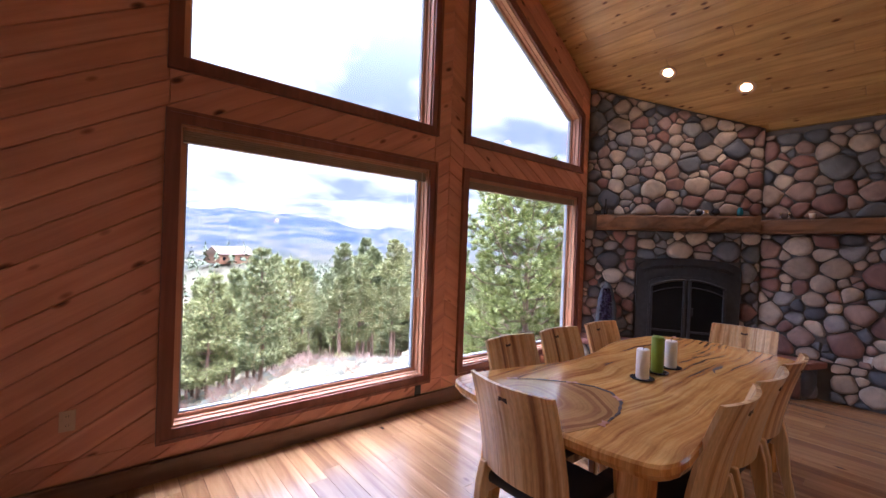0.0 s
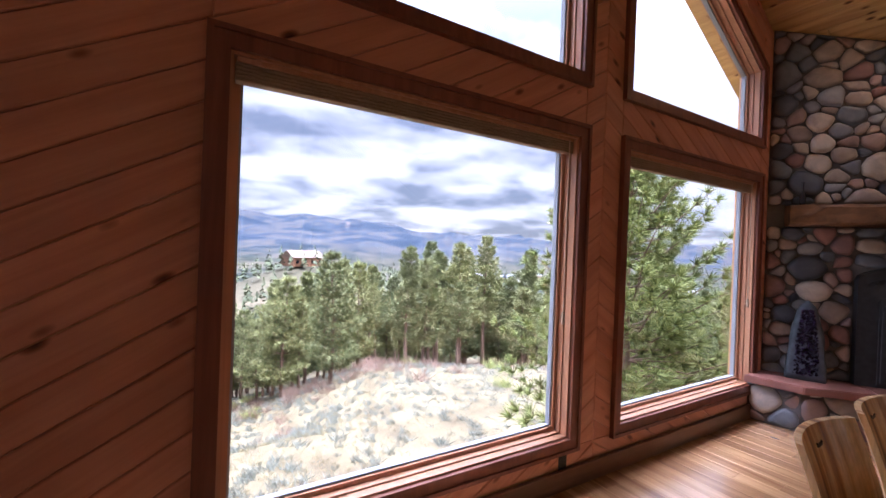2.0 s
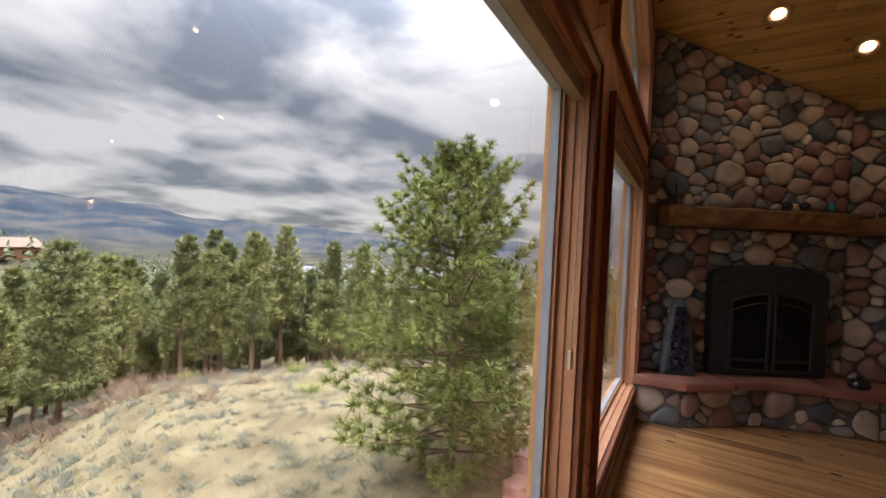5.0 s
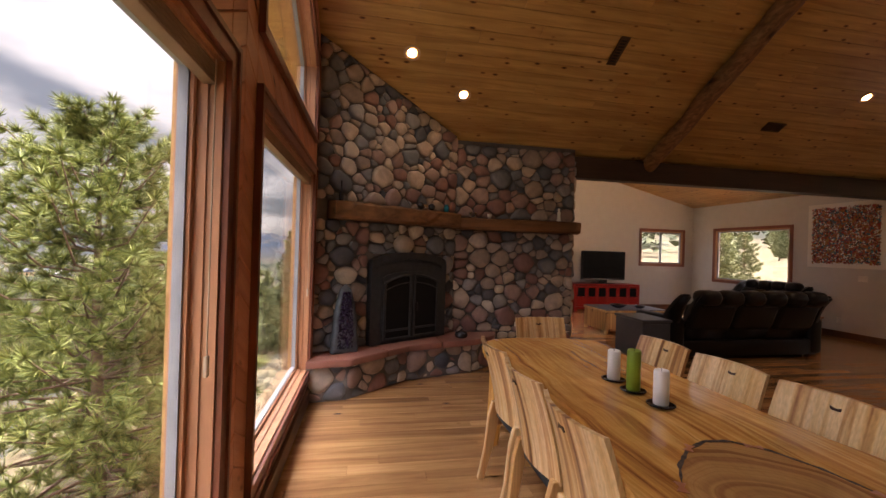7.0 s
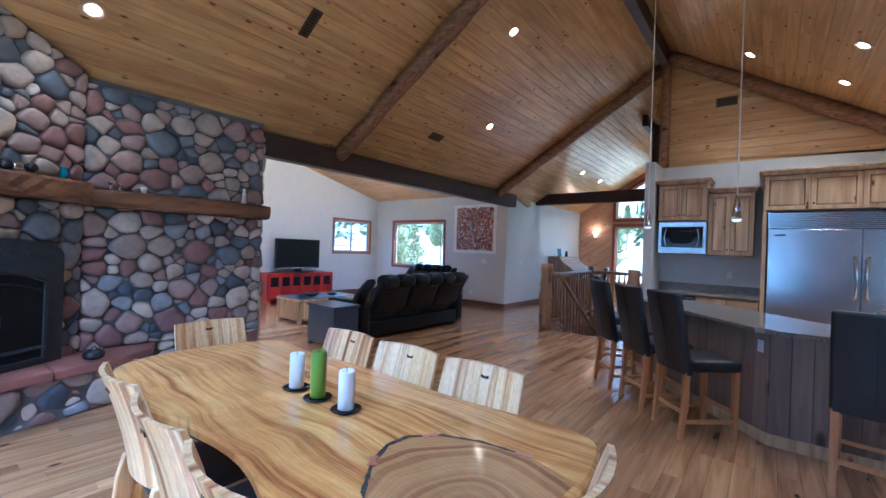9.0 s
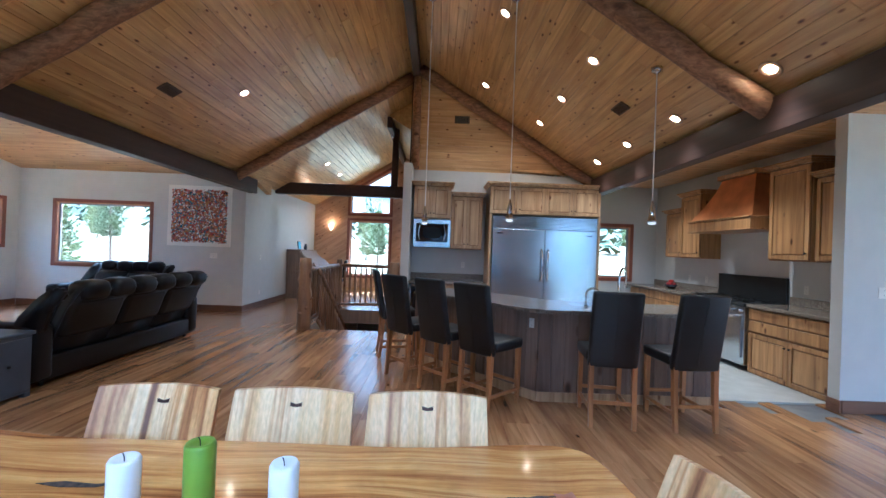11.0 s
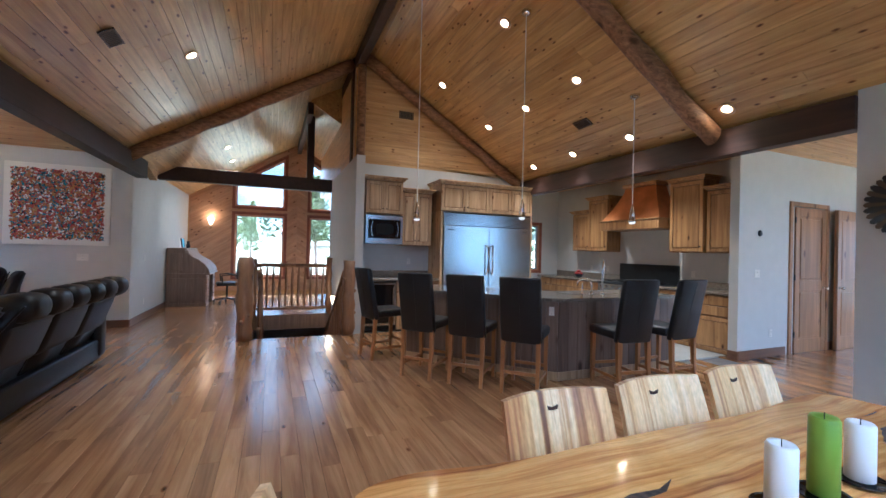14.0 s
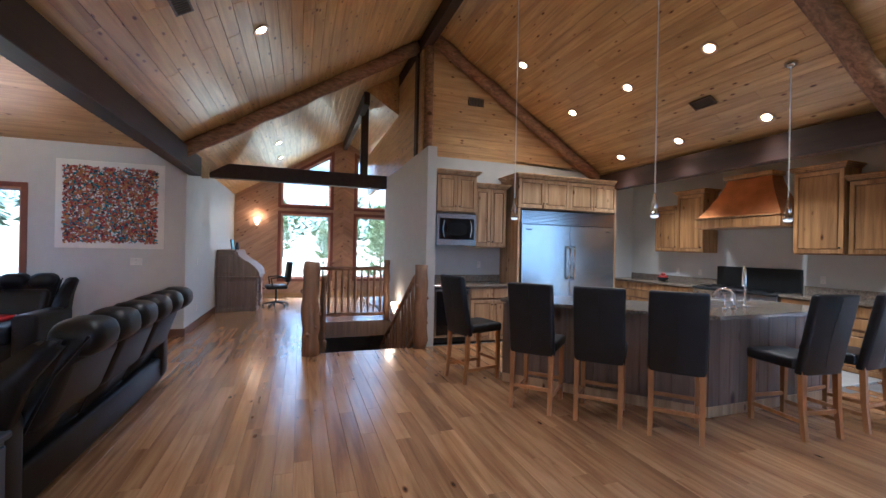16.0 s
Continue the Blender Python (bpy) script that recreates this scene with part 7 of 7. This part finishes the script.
for k in range(46):
    a = radians(g.uniform(100, 230))
    r = g.uniform(22, 120)
    x, y = 2.5 + r * math.sin(a), -4 + r * math.cos(a)
    s = g.uniform(0.5, 0.8)
    m = pose(x, y, plant(x, y) - 0.1, 0, 0, g.uniform(0, 360)) @ Matrix.Diagonal((s, s, s, 1))
    copy_thing(kinds[g.randrange(4)], m).matrix_basis = m


def far_forest():
    """Woods too far to tell apart: small ragged cones of needles, joined."""
    g = random.Random(5)
    vs, fs = [], []
    for k in range(4200):
        a = radians(g.uniform(-30, 100)) if k % 5 else radians(g.uniform(100, 235))
        r = 80 + 900 * g.random() ** 1.5
        x, y = 2.5 + r * math.sin(a), r * math.cos(a)
        if noise.noise(Vector((x * 0.012, y * 0.012, 2))) < -0.12 and r > 120:
            continue
        z, h, w = plant(x, y), g.uniform(6, 11), g.uniform(1.6, 2.6)
        for b in range(34):
            f = g.random()
            an = g.uniform(0, 6.28)
            rr = w * (1 - f) ** 0.7
            p = Vector((x, y, z + h * (0.12 + 0.86 * f)))
            q = p + Vector((math.cos(an) * rr, math.sin(an) * rr, g.uniform(-0.5, 0.3)))
            s = Vector((-math.sin(an), math.cos(an), g.uniform(-0.4, 0.4))) * (0.2 + rr * 0.3)
            n = len(vs)
            vs += [p + Vector((0, 0, 0.9)), q - s, q + s]
            fs.append((n, n + 1, n + 2))
    me = bpy.data.meshes.new("far_forest")
    me.from_pydata([tuple(v) for v in vs], [], fs)
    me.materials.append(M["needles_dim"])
    tagged(new("far_forest", me), kind="stuff")


far_forest()


def tufts(name, count, r0, r1, size, blades, mat, seed, wide=0.12):
    g = random.Random(seed)
    vs, fs = [], []
    for k in range(count):
        a = radians(g.uniform(-30, 100))
        r = r0 + (r1 - r0) * g.random() ** 0.7
        x, y = 2.5 + r * math.sin(a), r * math.cos(a)
        if y < 4.5:
            continue
        p = Vector((x, y, plant(x, y) - 0.02))
        sz = size * g.uniform(0.5, 1.3)
        for b in range(blades):
            d = Vector((g.uniform(-1, 1), g.uniform(-1, 1), g.uniform(0.6, 1.6))).normalized() * sz
            o = Vector((g.uniform(-0.5, 0.5), g.uniform(-0.5, 0.5), 0)) * sz
            s = d.orthogonal().normalized() * sz * wide
            n = len(vs)
            vs += [p + o - s, p + o + s, p + o + d]
            fs.append((n, n + 1, n + 2))
    me = bpy.data.meshes.new(name)
    me.from_pydata([tuple(v) for v in vs], [], fs)
    me.materials.append(M[mat])
    return tagged(new(name, me), kind="stuff")


tufts("dry_grass", 42000, 5, 45, 0.13, 6, "grass", 1, 0.07)
tufts("brush", 260, 20, 44, 0.8, 50, "bark", 5, 0.03)
tufts("sagebrush", 6500, 8, 60, 0.3, 34, "sage", 2, 0.05)
tufts("low_pine_shrubs", 45, 14, 55, 0.8, 150, "needles", 3, 0.03)


def far_house(x, y, w, d, h, turn, mat="alder2", roof_mat="slate"):
    t = thing("house", x, y, terrain(x, y) - 0.5, turn, "distant house among the pines", "house")
    part("wall", box(-w / 2, w / 2, -d / 2, d / 2, 0, h), mat, t)
    part("roof", prism([(-d / 2 - 0.6, h), (d / 2 + 0.6, h), (0, h + d * 0.3)], -w / 2 - 0.6, w / 2 + 0.6, "x"), roof_mat, t)
    for k in range(4):
        part("window", box(-w / 2 + w * (k + 0.5) / 4 - 0.6, -w / 2 + w * (k + 0.5) / 4 + 0.6, -d / 2 - 0.05, -d / 2 + 0.02, h * 0.35, h * 0.7), "blackglass", t)


far_house(41, 192, 15, 10, 4.0, 20, "base", "vent")
for k in range(14):
    a, r = radians(28 + k * 2.6), 420 + 60 * (k % 4)
    far_house(2.5 + r * math.sin(a), r * math.cos(a), 18, 10, 5, k * 25, "wax" if k % 2 else "alder")


def retaining_wall():
    g = random.Random(6)
    w = new("garden_wall")
    tagged(w, "low reddish stone garden wall outside the window", "garden wall")
    for k in range(16):
        x, y = 4.6 + k * 0.62, 4.6 + k * 0.13
        bm = box(-0.34, 0.34, -0.22, 0.22, 0, 0.4, 0.07, segs=2)
        for v in bm.verts:
            v.co += Vector((g.uniform(-1, 1), g.uniform(-1, 1), g.uniform(-1, 1))) * 0.03
        part("boulder", bm, "flag", w, smooth=True).matrix_basis = pose(x, y, -3.75 + g.uniform(-0.03, 0.06), 0, 0, g.uniform(-15, 15))


retaining_wall()

# ---- boards of the pine walls and ceilings ----
def clad(name, regions, mat, place, width, thick=0.018, length=0.0, seed=1, gap=0.0015, chamfer=0.004, wall=None):
    """Boards over some fields: one mesh, or a board each under the wall where one is given."""
    g = random.Random(seed)
    vs, fs = [], []
    for region, degrees in regions:
        for poly in boards(region, degrees, width, g, length, gap):
            emit(vs, fs, poly, place, thick, chamfer)
            if wall:
                mesh_from("board", vs, fs, mat, wall)
                vs, fs = [], []
    return None if wall else mesh_from(name, vs, fs, mat, None, "structure")


def wall_regions(sill, head, band, shoulder, wide, xl, xr, RX=RX):
    """The pine fields round the four windows: rising boards left of the middle, falling ones right of it."""
    o, i = wide
    c = 0.064
    A = []
    sub = lambda pts, s: [(RX + s * x, z) for x, z in pts]
    for s, lim in ((-1, RX - xl), (1, xr - RX)):
        deg = 30 if s < 0 else -30
        top = lambda d, s=s: roof(RX + s * d) - 0.03
        fields = [
            [(0, 0.13), (lim, 0.13), (lim, sill - c), (0, sill - c)],
            [(0, sill - c), (i - c, sill - c), (i - c, shoulder + RS * (o - i) + c * 0.6), (0, shoulder + RS * (o - i) + c * 0.6)],
            [(o + c, sill - c), (lim, sill - c), (lim, top(lim)), (o + c, top(o + c))],
            [(i - c, head + c), (o + c, head + c), (o + c, band - c), (i - c, band - c)],
            [(0, shoulder + RS * (o - i) + c * 0.6), (i - c, shoulder + RS * (o - i) + c * 0.6), (i - c, top(i - c)), (0, top(0))],
            [(i - c, shoulder + RS * (o - i) + c * 1.1 + RS * c), (o + c, shoulder + c * 1.1 - RS * c), (o + c, top(o + c)), (i - c, top(i - c))],
        ]
        for k, f in enumerate(fields):
            A.append((sub(f, s), deg))
    return A


north = wall_regions(0.315, 2.235, 2.645, 3.29, (2.22, 0.25), -0.985, 5.06)
left = [r for r in north if r[1] > 0]
right = [r for r in north if r[1] < 0]
PN = lambda u, v, h: (u, GY - h, v)
for regs, mt in ((left, "pine_up_o"), (right, "pine_down_o")):
    for region, degrees in regs:
        for poly in boards(region, degrees, 0.135, random.Random(1), 0.0, 0.0015):
            vs, fs = [], []
            emit(vs, fs, poly, PN, 0.02, 0.005)
            mesh_from("board", vs, fs, mt, wall_north)
south = wall_regions(0.55, 2.46, 2.71, 3.42, (1.785, 0.385), -1.0, 6.3, 3.315)
PS = lambda u, v, h: (u, SY + h, v)
clad("boards_south", [r for r in south if r[1] > 0], "pine_up", PS, 0.135, 0.02, seed=3, wall=wall_south)
clad("boards_south", [r for r in south if r[1] < 0], "pine_down", PS, 0.135, 0.02, seed=4, wall=wall_south)

SL = math.hypot(1, RS)
for s in (-1, 1):
    reg = [(0.0, SY), (3.82 * SL, SY), (3.82 * SL, GY), (0.0, GY)]
    def PC(u, v, h, s=s):
        d = u / SL
        return (RX + s * (d - h * RS / SL), v, RZ - RS * d - h / SL + 0.025)
    clad("boards_ceiling", [(reg, 90)], "pine_y", PC, 0.14, 0.025, 3.4, 10 + s, 0.001, 0.0035)
clad("boards_loft", [([(-1.0, 3.13), (2.5, 3.13), (2.5, roof(2.5) - 0.03), (-1.0, roof(-1.0) - 0.03)], 0)], "pine_loft", lambda u, v, h: (u, -6.12 + h, v), 0.14, 0.02, 0.0, 14, wall=wall_loft)
clad("boards_ceiling_living", [([(6.34, -7.05), (11.3, -7.05), (11.3, GY), (6.34, GY)], 0)], "pine_x", lambda u, v, h: (u, v, 2.99 + 0.2546 * (v + 7.25) - h), 0.14, 0.02, 2.6, 15)
clad("boards_ceiling_hall", [([(-8.0, SY), (-1.13, SY), (-1.13, -0.31), (-8.0, -0.31)], 0)], "pine_x", lambda u, v, h: (u, v, 3.12 - h), 0.14, 0.02, 2.6, 16)

# ---- river stones ----
def stones(region, seed, mean=0.1, wide=1.5, tries=3000):
    """Rounded stone outlines packed in a region: a power diagram of scattered seeds of many sizes."""
    g = random.Random(seed)
    us, vs_ = [p[0] for p in region], [p[1] for p in region]
    seeds = []
    for t in range(tries):
        f = t / tries
        r = mean * (1.7 - 1.25 * f ** 0.4) * g.uniform(0.65, 1.2)
        u, v = g.uniform(min(us), max(us)), g.uniform(min(vs_), max(vs_))
        ok = True
        for a, b, q in seeds:
            if ((u - a) / wide) ** 2 + (v - b) ** 2 < (r + q) ** 2 * 0.62:
                ok = False
                break
        if ok:
            seeds.append((u, v, r))
    out = []
    for i, (u, v, r) in enumerate(seeds):
        poly = list(region)
        for j, (a, b, q) in enumerate(seeds):
            if i == j or abs(a - u) > 0.6 or abs(b - v) > 0.6:
                continue
            d2 = (a - u) ** 2 + (b - v) ** 2
            d = math.sqrt(d2)
            k = (d2 + r * r - q * q) / (2 * d)
            nx, ny = (a - u) / d, (b - v) / d
            poly = clip_half(poly, nx, ny, nx * u + ny * v + k)
            if len(poly) < 3:
                break
        if len(poly) < 3:
            continue
        lim = r * 1.75
        for k in range(10):
            an = 2 * math.pi * k / 10 + g.random()
            nx, ny = math.cos(an), math.sin(an)
            poly = clip_half(poly, nx, ny, nx * u + ny * v + lim * math.hypot(nx * wide, ny))
            if len(poly) < 3:
                break
        if len(poly) < 3:
            continue
        poly = shrink(poly, 0.004)
        if len(poly) < 3 or abs(area2(poly)) < 0.0007:
            continue
        for _ in range(2):
            q = []
            for k in range(len(poly)):
                p0, p1 = Vector(poly[k]), Vector(poly[(k + 1) % len(poly)])
                q += [tuple(p0.lerp(p1, 0.22)), tuple(p0.lerp(p1, 0.78))]
            poly = q
        # thin the outline to at most fourteen corners
        n = len(poly)
        if n > 14:
            poly = [poly[int(k * n / 14)] for k in range(14)]
        out.append((poly, r))
    return out


def stone_mesh(poly, r, place, g):
    c = (sum(p[0] for p in poly) / len(poly), sum(p[1] for p in poly) / len(poly))
    hgt = (0.02 + r * 0.28) * g.uniform(0.75, 1.25)
    vs = []
    tu, tv = g.uniform(-0.12, 0.12), g.uniform(-0.12, 0.12)
    for sc, h in ((1.0, -0.004), (0.985, 0.45 * hgt), (0.88, 0.82 * hgt), (0.6, 0.97 * hgt)):
        for p in poly:
            u, v = c[0] + (p[0] - c[0]) * sc, c[1] + (p[1] - c[1]) * sc
            vs.append(place(u, v, h + (tu * (u - c[0]) + tv * (v - c[1])) * (h > 0)))
    vs.append(place(c[0], c[1], hgt))
    n = len(poly)
    fs = []
    for k in range(3):
        fs += [(k * n + i, k * n + (i + 1) % n, (k + 1) * n + (i + 1) % n, (k + 1) * n + i) for i in range(n)]
    fs += [(3 * n + i, 3 * n + (i + 1) % n, 4 * n) for i in range(n)]
    return vs, fs


def set_stones(region, place, parent, seed, single=300, mean=0.1, tries=2600, flip=False):
    g = random.Random(seed)
    rest_v, rest_f = [], []
    for k, (poly, r) in enumerate(stones(region, seed, mean, tries=tries)):
        vs, fs = stone_mesh(poly, r, place, g)
        if flip:
            fs = [f[::-1] for f in fs]
        if k < single:
            me = bpy.data.meshes.new("stone")
            me.from_pydata([tuple(v) for v in vs], [], fs)
            me.polygons.foreach_set("use_smooth", [True] * len(fs))
            me.materials.append(M["stone"])
            ob = new("stone", me)
            ob.parent = parent
        else:
            n = len(rest_v)
            rest_v += vs
            rest_f += [tuple(n + i for i in f) for f in fs]
    if rest_v:
        me = bpy.data.meshes.new("stones_rest")
        me.from_pydata([tuple(v) for v in rest_v], [], rest_f)
        me.polygons.foreach_set("use_smooth", [True] * len(rest_f))
        me.materials.append(M["stone_i"])
        ob = new("stones_rest", me)
        ob.parent = parent
        tagged(ob, kind="stuff")


dA = (A1 - A0).normalized()
LA = (A1 - A0).length
PA = lambda u, v, h: (A0.x + dA.x * u + nA.x * h, A0.y + dA.y * u + nA.y * h, v)
ra = lambda u: roof(A0.x + dA.x * u) - 0.02
c0 = 0.61 * LA
for reg, sd in (([(0, 2.03), (LA, 2.03), (LA, ra(LA)), (0, ra(0))], 31), ([(0, 0.42), (c0 - 0.58, 0.42), (c0 - 0.58, 1.83), (0, 1.83)], 32), ([(c0 + 0.58, 0.42), (LA, 0.42), (LA, 1.83), (c0 + 0.58, 1.83)], 33), ([(c0 - 0.575, 1.46), (c0 + 0.575, 1.46), (c0 + 0.575, 1.83), (c0 - 0.575, 1.83)], 34)):
    set_stones(reg, PA, stone_wall, sd, 75, 0.07, 3400)
PB = lambda u, v, h: (6.1 - h, 1.36 - u, v)
set_stones([(0, 0.42), (1.76, 0.42), (1.76, 1.82), (0, 1.82)], PB, stone_wall, 41, 130, 0.074)
set_stones([(0, 1.99), (1.76, 1.99), (1.76, 3.0), (0, 3.0)], PB, stone_wall, 42, 90, 0.074)
set_stones([(0.66, 0.0), (1.76, 0.0), (1.76, 0.42), (0.66, 0.42)], PB, stone_wall, 43, 30, 0.078, 800)
PE = lambda u, v, h: (6.1 + u, -0.4 - h, v)
set_stones([(0, 0), (0.2, 0), (0.2, 2.95), (0, 2.95)], PE, stone_wall, 44, 0, 0.09, 500)
PW = lambda u, v, h: (5.02 + u, GY - 0.0 - h, v)
outline = [(4.76, 3.05), (4.82, 2.68), (5.37, 2.03), (5.64, 1.18), (5.85, 0.9), (6.09, 0.8)]
for k in range(5):
    a, b = Vector(outline[k]), Vector(outline[k + 1])
    d = (b - a).normalized()
    nrm = Vector((d.y, -d.x)) if Vector((d.y, -d.x)).dot(Vector((-1, -0.5))) > 0 else Vector((-d.y, d.x))
    PH = lambda u, v, h, a=a, d=d, nrm=nrm: (a.x + d.x * u + nrm.x * (h * 0.8 - 0.02), a.y + d.y * u + nrm.y * (h * 0.8 - 0.02), v)
    set_stones([(0, 0.0), ((b - a).length, 0.0), ((b - a).length, 0.35), (0, 0.35)], PH, hearth, 50 + k, 60, 0.09, 700)

# ---- floor boards ----
def floor_boards():
    g = random.Random(70)
    rv, rf = [], []
    P = lambda u, v, h: (u, v, -0.02 + h)
    shared = 0
    regs = [[(-7.9, -5.4), (11.3, -5.4), (11.3, GY - 0.03), (-7.9, GY - 0.03)], [(4.42, SY), (11.3, SY), (11.3, -5.4), (4.42, -5.4)], [(2.72, SY), (4.42, SY), (4.42, -7.86), (2.72, -7.86)]]
    for k, reg in enumerate(regs):
        for poly in boards(reg, 90, 0.127, g, 1.5, 0.0006):
            cx, cy = sum(p[0] for p in poly) / len(poly), sum(p[1] for p in poly) / len(poly)
            h = 0.02 + g.uniform(-0.0006, 0.0004)
            if -2.9 < cx < -0.62 and -7.0 < cy < -2.35:
                continue
            if k == 0 and shared < 300 and 1.8 < cx < 6.0 and cy > -4.5:
                vs, fs = [], []
                emit(vs, fs, poly, P, h, 0.0015)
                me = bpy.data.meshes.new("floorboard")
                me.from_pydata(vs, [], fs)
                me.materials.append(M["floor"])
                ob = new("floorboard", me)
                ob.parent = floor
                shared += 1
            else:
                emit(rv, rf, poly, P, h, 0.0015)
    ob = mesh_from("floorboards_rest", rv, rf, "floor_i", floor, "stuff")


floor_boards()
